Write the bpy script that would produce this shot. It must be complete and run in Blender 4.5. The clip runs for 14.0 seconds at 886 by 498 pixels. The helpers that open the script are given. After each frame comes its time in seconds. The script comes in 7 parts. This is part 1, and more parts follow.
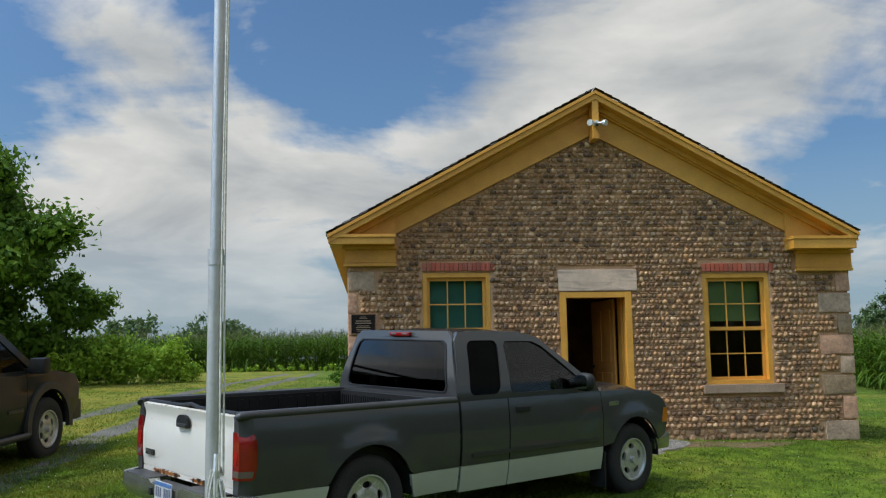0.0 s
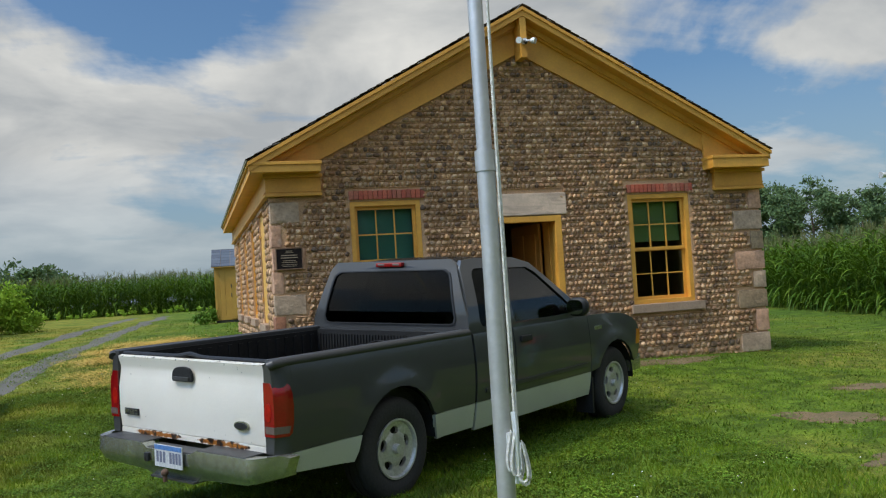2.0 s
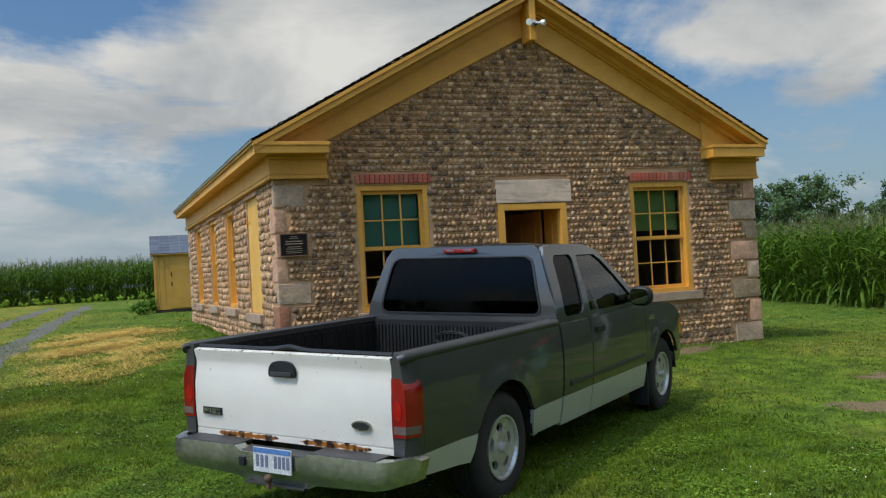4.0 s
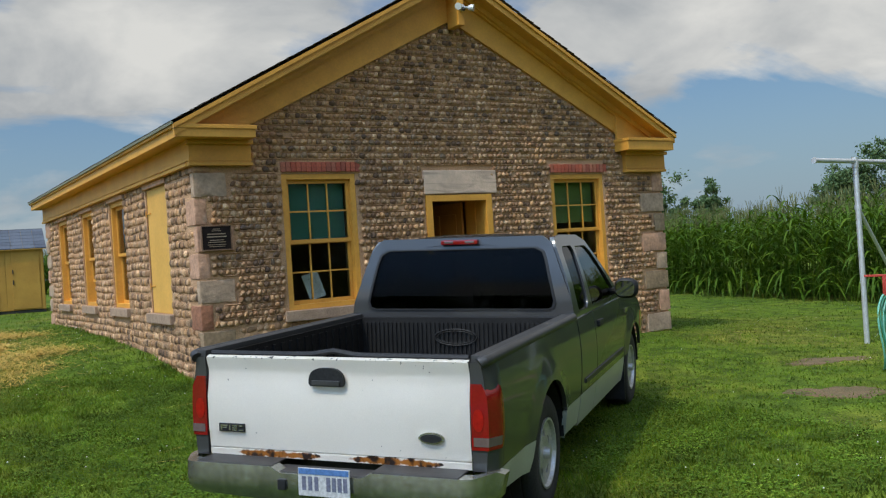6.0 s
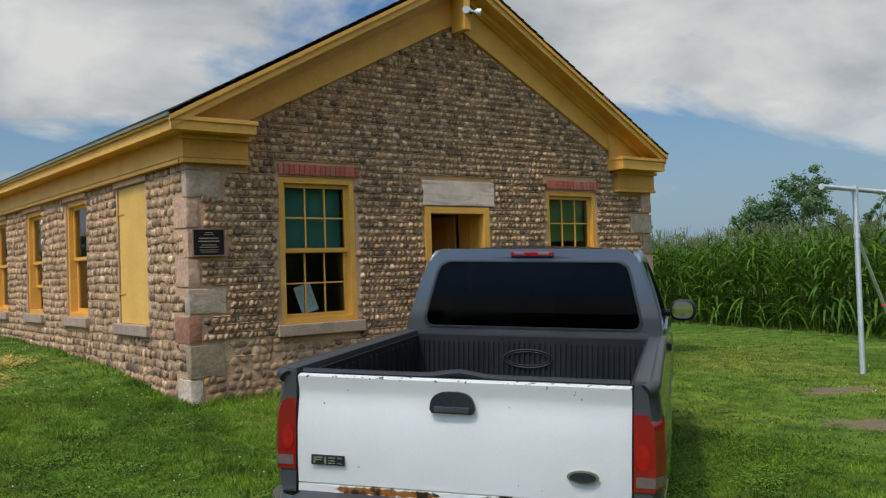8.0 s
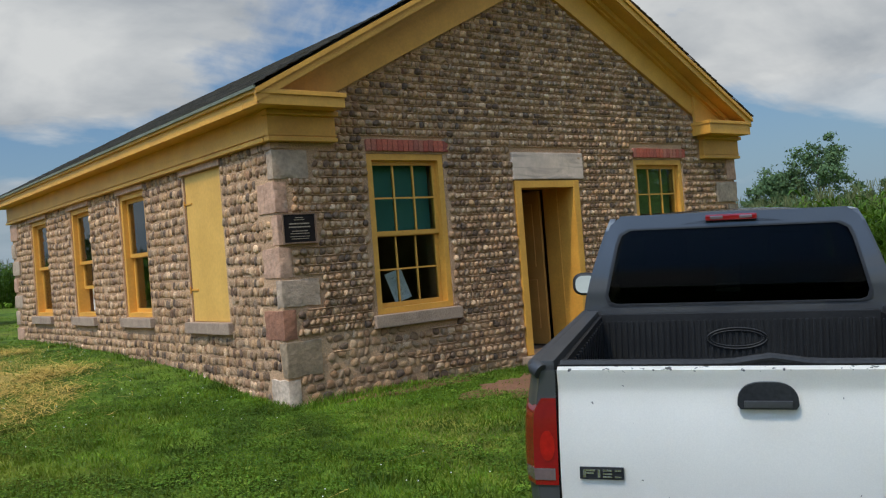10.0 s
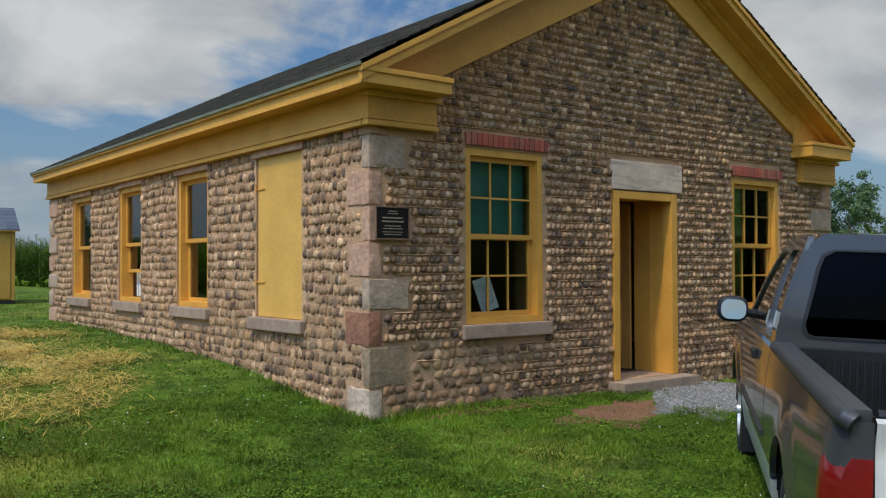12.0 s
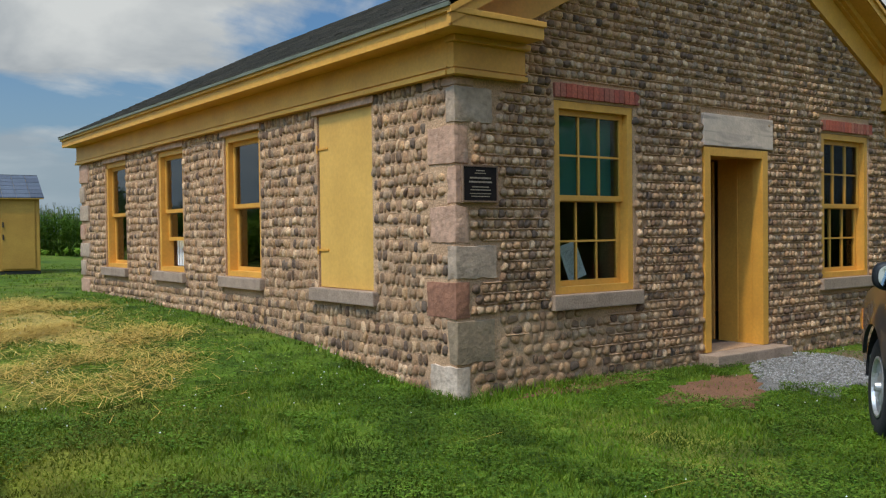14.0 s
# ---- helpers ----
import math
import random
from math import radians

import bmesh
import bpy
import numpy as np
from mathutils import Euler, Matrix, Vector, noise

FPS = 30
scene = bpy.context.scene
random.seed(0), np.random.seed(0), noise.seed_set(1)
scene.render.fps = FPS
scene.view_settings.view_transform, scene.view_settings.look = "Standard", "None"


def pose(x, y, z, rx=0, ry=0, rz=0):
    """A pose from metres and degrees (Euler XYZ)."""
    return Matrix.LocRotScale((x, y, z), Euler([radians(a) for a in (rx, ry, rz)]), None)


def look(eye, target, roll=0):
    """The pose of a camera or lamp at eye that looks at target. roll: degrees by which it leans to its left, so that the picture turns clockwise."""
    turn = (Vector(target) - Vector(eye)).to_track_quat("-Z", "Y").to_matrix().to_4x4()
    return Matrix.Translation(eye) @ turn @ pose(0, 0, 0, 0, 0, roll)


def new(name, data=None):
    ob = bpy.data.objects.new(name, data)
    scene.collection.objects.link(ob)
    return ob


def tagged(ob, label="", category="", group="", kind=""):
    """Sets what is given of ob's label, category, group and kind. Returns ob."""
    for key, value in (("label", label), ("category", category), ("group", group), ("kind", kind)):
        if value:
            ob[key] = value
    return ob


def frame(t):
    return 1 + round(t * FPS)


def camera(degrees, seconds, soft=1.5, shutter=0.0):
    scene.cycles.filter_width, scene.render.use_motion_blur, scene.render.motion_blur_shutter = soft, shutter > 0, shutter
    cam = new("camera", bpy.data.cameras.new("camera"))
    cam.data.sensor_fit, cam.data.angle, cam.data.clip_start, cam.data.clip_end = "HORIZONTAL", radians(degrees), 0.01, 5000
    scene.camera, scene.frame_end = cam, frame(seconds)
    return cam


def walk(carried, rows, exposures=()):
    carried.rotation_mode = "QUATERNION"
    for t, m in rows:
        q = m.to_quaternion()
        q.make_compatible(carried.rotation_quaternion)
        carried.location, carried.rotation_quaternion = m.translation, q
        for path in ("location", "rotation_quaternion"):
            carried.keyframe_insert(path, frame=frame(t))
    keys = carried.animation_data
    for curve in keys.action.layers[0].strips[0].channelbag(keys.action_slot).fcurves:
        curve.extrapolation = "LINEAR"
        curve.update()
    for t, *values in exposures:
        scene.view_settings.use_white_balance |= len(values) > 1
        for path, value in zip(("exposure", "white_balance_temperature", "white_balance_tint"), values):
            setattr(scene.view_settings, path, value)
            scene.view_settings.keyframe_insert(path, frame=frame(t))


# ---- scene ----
cam = camera(52.9, 14.0, 1.2)
PATH = [
    (0, (0.335, -13.329, 1.403), (0.496, -11.351, 1.649), -0.9),
    (0.5, (0.028, -13.145, 1.466), (0.22, -11.161, 1.633), -4.6),
    (1, (-0.402, -12.976, 1.422), (-0.096, -11.005, 1.567), -3.0),
    (1.5, (-0.774, -12.738, 1.434), (-0.271, -10.804, 1.525), -2.7),
    (2, (-1.079, -12.386, 1.445), (-0.535, -10.464, 1.526), -3.6),
    (2.2, (-1.202, -12.271, 1.419), (-0.632, -10.356, 1.498), -3.0),
    (4.3, (-2.431, -11.371, 1.513), (-1.666, -9.523, 1.554), -3.7),
    (4.5, (-2.531, -11.273, 1.509), (-1.746, -9.434, 1.548), -3.9),
    (5, (-2.741, -10.972, 1.505), (-1.88, -9.168, 1.533), -4.8),
    (5.5, (-2.933, -10.681, 1.54), (-2.011, -8.907, 1.555), -4.8),
    (6, (-3.233, -10.395, 1.577), (-2.155, -8.711, 1.587), -3.8),
    (6.5, (-3.383, -10.112, 1.572), (-2.265, -8.454, 1.579), -2.8),
    (7, (-3.478, -9.801, 1.598), (-2.337, -8.159, 1.62), -5.4),
    (7.2, (-3.54, -9.693, 1.589), (-2.379, -8.065, 1.621), -4.3),
    (9.3, (-4.092, -8.251, 1.544), (-2.773, -6.748, 1.565), -2.8),
    (9.5, (-4.125, -8.13, 1.535), (-2.799, -6.633, 1.548), -3.2),
    (10, (-4.136, -7.789, 1.551), (-2.894, -6.221, 1.568), -4.5),
    (10.5, (-4.271, -7.529, 1.555), (-2.992, -5.991, 1.571), -4.5),
    (11, (-4.342, -7.215, 1.559), (-3.026, -5.709, 1.576), -3.6),
    (11.5, (-4.266, -6.909, 1.559), (-3.065, -5.31, 1.592), -2.8),
    (12, (-4.304, -6.611, 1.543), (-3.078, -5.031, 1.584), -0.2),
    (12.5, (-4.366, -6.341, 1.559), (-3.101, -4.792, 1.595), -0.4),
    (13, (-4.302, -6.049, 1.557), (-3.017, -4.516, 1.592), -1.9),
    (13.5, (-4.297, -5.822, 1.559), (-3.055, -4.255, 1.558), -0.7),
    (14, (-4.385, -5.611, 1.549), (-3.177, -4.018, 1.512), -0.7),
]
walk(cam, [(t, look(eye, target, roll)) for t, eye, target, roll in PATH], [(0, 0.26, 7900, 7.5), (5, 0.19, 7900, 8), (9.5, 0.13, 7500, 8), (11.5, 0.02, 7400, 8), (14, 0.09, 7500, 6)])

# ---- world, sun ----
SUN_AZ, SUN_EL = 254.0, 58.0          # compass-like: degrees from +y towards +x, and height
world = bpy.data.worlds.new("sky_world")
scene.world = world
world.use_nodes = True
wn, wl = world.node_tree.nodes, world.node_tree.links
wn.clear()
w_out = wn.new("ShaderNodeOutputWorld")
w_bg = wn.new("ShaderNodeBackground")
w_sky = wn.new("ShaderNodeTexSky")
w_sky.sky_type = 'NISHITA'
w_sky.sun_disc = False
w_sky.sun_elevation = radians(SUN_EL)
w_sky.sun_rotation = radians(SUN_AZ)
w_sky.air_density, w_sky.dust_density, w_sky.ozone_density = 1.2, 1.5, 2.0
w_tc = wn.new("ShaderNodeTexCoord")
w_sep = wn.new("ShaderNodeSeparateXYZ")
wl.new(w_tc.outputs["Generated"], w_sep.inputs[0])


def wmath(op, a, b=None, c=None):
    n = wn.new("ShaderNodeMath")
    n.operation = op
    for i, v in enumerate((a, b, c)):
        if v is None:
            continue
        if isinstance(v, (int, float)):
            n.inputs[i].default_value = v
        else:
            wl.new(v, n.inputs[i])
    return n.outputs[0]


# clouds lie on a flat layer: direction divided by its height
w_h = wmath('ADD', wmath('MAXIMUM', w_sep.outputs[2], 0.0), 0.26)
w_cx = wmath('DIVIDE', w_sep.outputs[0], w_h)
w_cy = wmath('DIVIDE', w_sep.outputs[1], w_h)
w_comb = wn.new("ShaderNodeCombineXYZ")
wl.new(w_cx, w_comb.inputs[0])
wl.new(w_cy, w_comb.inputs[1])


def wnoise(scale, detail, rough, shift, stretch=(1, 1, 1), warp=0.3):
    mp = wn.new("ShaderNodeMapping")
    mp.inputs["Location"].default_value = shift
    mp.inputs["Scale"].default_value = stretch
    wl.new(w_comb.outputs[0], mp.inputs[0])
    nz = wn.new("ShaderNodeTexNoise")
    nz.inputs["Scale"].default_value = scale
    nz.inputs["Detail"].default_value = detail
    nz.inputs["Roughness"].default_value = rough
    nz.inputs["Distortion"].default_value = warp
    wl.new(mp.outputs[0], nz.inputs["Vector"])
    return nz.outputs["Fac"]


w_n1 = wnoise(1.25, 10.0, 0.54, (3.3, 1.2, 0.0))
w_n2 = wnoise(1.5, 8.0, 0.6, (7.1, 4.2, 0.0), (0.45, 1.7, 1.0))
w_mix = wmath('ADD', wmath('MULTIPLY', w_n1, 0.78), wmath('MULTIPLY', w_n2, 0.22))
# a cloud bank low in the west that opens above, and cover high in the east with clear air under it
w_west = wmath('MAXIMUM', wmath('SUBTRACT', w_sep.outputs[0], 0.25), -0.65)
w_high = wmath('SUBTRACT', wmath('MINIMUM', w_sep.outputs[2], 0.38), 0.20)
w_mix = wmath('ADD', w_mix, wmath('MULTIPLY', wmath('MULTIPLY', w_west, w_high), 1.1))
w_mix = wmath('ADD', w_mix, 0.022)
w_ramp = wn.new("ShaderNodeValToRGB")
w_ramp.color_ramp.elements[0].position = 0.448
w_ramp.color_ramp.elements[1].position = 0.522
wl.new(w_mix, w_ramp.inputs[0])
w_shade = wn.new("ShaderNodeValToRGB")       # cloud brightness: thick parts greyer
w_shade.color_ramp.elements[0].position, w_shade.color_ramp.elements[0].color = 0.36, (6.2, 6.8, 7.8, 1)
w_shade.color_ramp.elements[1].position, w_shade.color_ramp.elements[1].color = 0.62, (3.5, 4.1, 5.1, 1)
wl.new(wnoise(1.9, 7.0, 0.55, (1.0, 8.0, 0.0)), w_shade.inputs[0])
w_blue = wn.new("ShaderNodeMixRGB")          # clear sky tends to a hazy blue-grey low down
w_haze = wn.new("ShaderNodeMapRange")
w_haze.inputs[1].default_value, w_haze.inputs[2].default_value, w_haze.inputs[3].default_value, w_haze.inputs[4].default_value = 0.0, 0.22, 0.80, 0.0
wl.new(w_sep.outputs[2], w_haze.inputs[0])
wl.new(w_haze.outputs[0], w_blue.inputs[0])
w_deep = wn.new("ShaderNodeMixRGB")
w_deep.blend_type, w_deep.inputs[0].default_value = 'MULTIPLY', 1.0
w_deep.inputs[2].default_value = (0.48, 0.76, 1.12, 1)
wl.new(w_sky.outputs[0], w_deep.inputs[1])
wl.new(w_deep.outputs[0], w_blue.inputs[1])
w_blue.inputs[2].default_value = (2.7, 3.9, 5.8, 1)
w_thin = wn.new("ShaderNodeMapRange")        # clouds thin out towards the horizon
w_thin.inputs[1].default_value, w_thin.inputs[2].default_value = 0.02, 0.16
w_thin.inputs[3].default_value, w_thin.inputs[4].default_value = 0.15, 1.0
wl.new(w_sep.outputs[2], w_thin.inputs[0])
w_cmix = wn.new("ShaderNodeMixRGB")
wl.new(wmath('MULTIPLY', w_ramp.outputs[0], w_thin.outputs[0]), w_cmix.inputs[0])
wl.new(w_blue.outputs[0], w_cmix.inputs[1])
wl.new(w_shade.outputs[0], w_cmix.inputs[2])
# clouds and air scatter more light round the sun
w_dot = wn.new("ShaderNodeVectorMath")
w_dot.operation = 'DOT_PRODUCT'
wl.new(w_tc.outputs["Generated"], w_dot.inputs[0])
w_dot.inputs[1].default_value = (math.sin(radians(SUN_AZ)) * math.cos(radians(SUN_EL)), math.cos(radians(SUN_AZ)) * math.cos(radians(SUN_EL)), math.sin(radians(SUN_EL)))
w_glow = wmath('ADD', wmath('MULTIPLY', wmath('POWER', wmath('MAXIMUM', w_dot.outputs["Value"], 0.0), 4.0), 6.0), 1.0)
w_gm = wn.new("ShaderNodeVectorMath")
w_gm.operation = 'SCALE'
wl.new(w_cmix.outputs[0], w_gm.inputs[0])
wl.new(w_glow, w_gm.inputs["Scale"])
wl.new(w_gm.outputs[0], w_bg.inputs[0])
w_bg.inputs[1].default_value = 0.090
wl.new(w_bg.outputs[0], w_out.inputs[0])

sun = new("sun", bpy.data.lights.new("sun", 'SUN'))
sun.data.energy, sun.data.angle, sun.data.color = 2.1, radians(3.0), (1.0, 0.94, 0.83)
s_dir = Vector((math.sin(radians(SUN_AZ)) * math.cos(radians(SUN_EL)), math.cos(radians(SUN_AZ)) * math.cos(radians(SUN_EL)), math.sin(radians(SUN_EL))))
sun.matrix_world = look(s_dir * 60, (0, 0, 0))


# ---- materials ----
def mat(name, c1, c2=None, scale=6.0, rough=0.7, bump=0.0, bscale=40.0, metal=0.0, c3=None, fine=60.0, fine_amt=0.25, coat=0.0, spread=(0.35, 0.65), obj_random=0.0, island=False, spec=0.5):
    """A surface with two colours mixed by broad noise, fine grain on top, and a fine bump."""
    m = bpy.data.materials.new(name)
    m.use_nodes = True
    n, l = m.node_tree.nodes, m.node_tree.links
    b = n["Principled BSDF"]
    c2 = c2 or tuple(v * 0.8 for v in c1)
    tc = n.new("ShaderNodeTexCoord")
    n1 = n.new("ShaderNodeTexNoise")
    n1.inputs["Scale"].default_value, n1.inputs["Detail"].default_value = scale, 6.0
    l.new(tc.outputs["Object"], n1.inputs["Vector"])
    r = n.new("ShaderNodeValToRGB")
    r.color_ramp.elements[0].position, r.color_ramp.elements[0].color = spread[0], (*c1, 1)
    r.color_ramp.elements[1].position, r.color_ramp.elements[1].color = spread[1], (*c2, 1)
    if c3:
        e = r.color_ramp.elements.new(min(0.95, spread[1] + 0.12))
        e.color = (*c3, 1)
    l.new(n1.outputs["Fac"], r.inputs[0])
    n2 = n.new("ShaderNodeTexNoise")
    n2.inputs["Scale"].default_value, n2.inputs["Detail"].default_value = fine, 4.0
    l.new(tc.outputs["Object"], n2.inputs["Vector"])
    mr = n.new("ShaderNodeMapRange")
    mr.inputs[1].default_value, mr.inputs[2].default_value = 0.3, 0.7
    mr.inputs[3].default_value, mr.inputs[4].default_value = 1 - fine_amt, 1 + fine_amt
    l.new(n2.outputs["Fac"], mr.inputs[0])
    mx = n.new("ShaderNodeMixRGB")
    mx.blend_type, mx.inputs[0].default_value = 'MULTIPLY', 1.0
    l.new(r.outputs[0], mx.inputs[1])
    l.new(mr.outputs[0], mx.inputs[2])
    out = mx.outputs[0]
    l.new(out, b.inputs["Base Color"])
    b.inputs["Roughness"].default_value, b.inputs["Metallic"].default_value = rough, metal
    b.inputs["Specular IOR Level"].default_value = spec
    if coat:
        b.inputs["Coat Weight"].default_value, b.inputs["Coat Roughness"].default_value = coat, 0.06
    if bump:
        n3 = n.new("ShaderNodeTexNoise")
        n3.inputs["Scale"].default_value, n3.inputs["Detail"].default_value = bscale, 5.0
        l.new(tc.outputs["Object"], n3.inputs["Vector"])
        bp = n.new("ShaderNodeBump")
        bp.inputs["Strength"].default_value, bp.inputs["Distance"].default_value = bump, 0.02
        l.new(n3.outputs["Fac"], bp.inputs["Height"])
        l.new(bp.outputs[0], b.inputs["Normal"])
    return m


def many(name, colours, by_island=True, rough=0.8, bump=0.3, bscale=60.0, grain=0.3, trans=0.0, fine=45.0, spec=0.5):
    """A surface whose colour differs from piece to piece."""
    m = bpy.data.materials.new(name)
    m.use_nodes = True
    n, l = m.node_tree.nodes, m.node_tree.links
    b = n["Principled BSDF"]
    if by_island:
        g = n.new("ShaderNodeNewGeometry")
        src = g.outputs["Random Per Island"]
    else:
        g = n.new("ShaderNodeObjectInfo")
        src = g.outputs["Random"]
    r = n.new("ShaderNodeValToRGB")
    r.color_ramp.interpolation = 'LINEAR'
    els = r.color_ramp.elements
    for i, c in enumerate(colours):
        p = i / (len(colours) - 1)
        if i == 0:
            e = els[0]
        elif i == len(colours) - 1:
            e = els[-1]
        else:
            e = els.new(p)
        e.position, e.color = p, (*c, 1)
    l.new(src, r.inputs[0])
    tc = n.new("ShaderNodeTexCoord")
    n2 = n.new("ShaderNodeTexNoise")
    n2.inputs["Scale"].default_value, n2.inputs["Detail"].default_value = fine, 4.0
    l.new(tc.outputs["Object"], n2.inputs["Vector"])
    mr = n.new("ShaderNodeMapRange")
    mr.inputs[1].default_value, mr.inputs[2].default_value = 0.3, 0.7
    mr.inputs[3].default_value, mr.inputs[4].default_value = 1 - grain, 1 + grain
    l.new(n2.outputs["Fac"], mr.inputs[0])
    mx = n.new("ShaderNodeMixRGB")
    mx.blend_type, mx.inputs[0].default_value = 'MULTIPLY', 1.0
    l.new(r.outputs[0], mx.inputs[1])
    l.new(mr.outputs[0], mx.inputs[2])
    l.new(mx.outputs[0], b.inputs["Base Color"])
    b.inputs["Roughness"].default_value = rough
    b.inputs["Specular IOR Level"].default_value = spec
    if bump:
        bp = n.new("ShaderNodeBump")
        bp.inputs["Strength"].default_value, bp.inputs["Distance"].default_value = bump, 0.01
        l.new(n2.outputs["Fac"], bp.inputs["Height"])
        l.new(bp.outputs[0], b.inputs["Normal"])
    if trans:
        tr = n.new("ShaderNodeBsdfTranslucent")
        l.new(mx.outputs[0], tr.inputs[0])
        ms = n.new("ShaderNodeMixShader")
        ms.inputs[0].default_value = trans
        l.new(b.outputs[0], ms.inputs[1])
        l.new(tr.outputs[0], ms.inputs[2])
        l.new(ms.outputs[0], n["Material Output"].inputs[0])
    return m


def dried(m, west, east, amount):
    """Grass that has yellowed in patches beside the drive, thinning out towards the east."""
    n, l = m.node_tree.nodes, m.node_tree.links
    b = n["Principled BSDF"]
    base = b.inputs["Base Color"].links[0].from_socket
    tc, sp, nz, mr, rp, mu, mx = (n.new("ShaderNode" + k) for k in ("TexCoord", "SeparateXYZ", "TexNoise", "MapRange", "ValToRGB", "Math", "MixRGB"))
    l.new(tc.outputs["Object"], sp.inputs[0])
    mr.interpolation_type = 'SMOOTHSTEP'
    for k, v in enumerate((east, west, 0.0, amount)):
        mr.inputs[k + 1].default_value = v
    l.new(sp.outputs[0], mr.inputs[0])
    nz.inputs["Scale"].default_value, nz.inputs["Detail"].default_value = 0.9, 6.0
    l.new(tc.outputs["Object"], nz.inputs["Vector"])
    rp.color_ramp.elements[0].position, rp.color_ramp.elements[1].position = 0.36, 0.62
    l.new(nz.outputs["Fac"], rp.inputs[0])
    mu.operation = 'MULTIPLY'
    l.new(mr.outputs[0], mu.inputs[0])
    l.new(rp.outputs[0], mu.inputs[1])
    l.new(mu.outputs[0], mx.inputs[0])
    l.new(base, mx.inputs[1])
    mx.inputs[2].default_value = (0.26, 0.205, 0.035, 1)
    l.new(mx.outputs[0], b.inputs["Base Color"])
    return m


def glass(name, colour, rough=0.02, ior=1.33):
    m = bpy.data.materials.new(name)
    m.use_nodes = True
    n, l = m.node_tree.nodes, m.node_tree.links
    gl = n.new("ShaderNodeBsdfGlossy")
    gl.inputs["Roughness"].default_value = rough
    tr = n.new("ShaderNodeBsdfTransparent")
    tr.inputs[0].default_value = (*colour, 1)
    fr = n.new("ShaderNodeFresnel")
    fr.inputs[0].default_value = ior
    ms = n.new("ShaderNodeMixShader")
    l.new(fr.outputs[0], ms.inputs[0])
    l.new(tr.outputs[0], ms.inputs[1])
    l.new(gl.outputs[0], ms.inputs[2])
    l.new(ms.outputs[0], n["Material Output"].inputs[0])
    return m


YELLOW = mat("ochre_paint", (0.68, 0.315, 0.050), (0.59, 0.265, 0.042), 3.0, 0.5, 0.08, 25.0, fine=35.0, fine_amt=0.07)
SHUTTER = mat("pale_ochre_paint", (0.6798, 0.3619, 0.0817), (0.6077, 0.3196, 0.0688), 2.5, 0.55, 0.08, 20.0, fine=30.0, fine_amt=0.06)
SHEDWOOD = mat("shed_ochre_paint", (0.47, 0.26, 0.045), (0.40, 0.21, 0.035), 2.0, 0.6, 0.15, 18.0, fine_amt=0.12)
MORTAR = mat("lime_mortar", (0.52, 0.30, 0.158), (0.37, 0.205, 0.108), 2.2, 0.95, 0.6, 50.0, fine=60, fine_amt=0.3)
STONE = mat("grey_cut_stone", (0.43, 0.295, 0.195), (0.32, 0.215, 0.14), 4.0, 0.88, 0.5, 30.0, c3=(0.37, 0.24, 0.155), fine=22.0, fine_amt=0.22)
STONE_LIGHT = mat("whitened_cut_stone", (0.56, 0.41, 0.29), (0.40, 0.275, 0.185), 5.0, 0.88, 0.5, 30.0, c3=(0.46, 0.32, 0.21), fine=22.0, fine_amt=0.25)
STONE_OLIVE = mat("mossy_cut_stone", (0.30, 0.20, 0.115), (0.23, 0.15, 0.085), 4.0, 0.9, 0.5, 30.0, c3=(0.34, 0.23, 0.14), fine=22.0, fine_amt=0.25)
STONE_RED = mat("pink_cut_stone", (0.52, 0.29, 0.18), (0.40, 0.215, 0.13), 4.0, 0.88, 0.5, 30.0, c3=(0.46, 0.30, 0.20), fine=22.0, fine_amt=0.22)
STONE_BROWN = mat("brown_cut_stone", (0.30, 0.12, 0.062), (0.22, 0.09, 0.048), 7.0, 0.9, 0.5, 30.0, c3=(0.42, 0.22, 0.13), fine=22.0, fine_amt=0.25)


def veined(name, pale, vein):
    """Pale stone with soft slanting veins of a darker tone."""
    m = mat(name, pale, tuple(v * 0.88 for v in pale), 3.0, 0.8, 0.25, 40.0, fine=14.0, fine_amt=0.10)
    n, l = m.node_tree.nodes, m.node_tree.links
    b = n["Principled BSDF"]
    base = b.inputs["Base Color"].links[0].from_socket
    tc, mp, wv, rp, mx = n.new("ShaderNodeTexCoord"), n.new("ShaderNodeMapping"), n.new("ShaderNodeTexNoise"), n.new("ShaderNodeValToRGB"), n.new("ShaderNodeMixRGB")
    mp.inputs["Rotation"].default_value = (0, radians(-38), 0)
    mp.inputs["Scale"].default_value = (1.1, 3.0, 7.0)
    wv.inputs["Scale"].default_value, wv.inputs["Detail"].default_value, wv.inputs["Distortion"].default_value = 1.3, 5.0, 0.8
    rp.color_ramp.elements[0].position, rp.color_ramp.elements[0].color = 0.50, (0, 0, 0, 1)
    rp.color_ramp.elements[1].position, rp.color_ramp.elements[1].color = 0.64, (1, 1, 1, 1)
    mx.inputs[2].default_value = (*vein, 1)
    l.new(tc.outputs["Object"], mp.inputs[0])
    l.new(mp.outputs[0], wv.inputs["Vector"])
    l.new(wv.outputs["Fac"], rp.inputs[0])
    l.new(rp.outputs[0], mx.inputs[0])
    l.new(base, mx.inputs[1])
    l.new(mx.outputs[0], b.inputs["Base Color"])
    return m


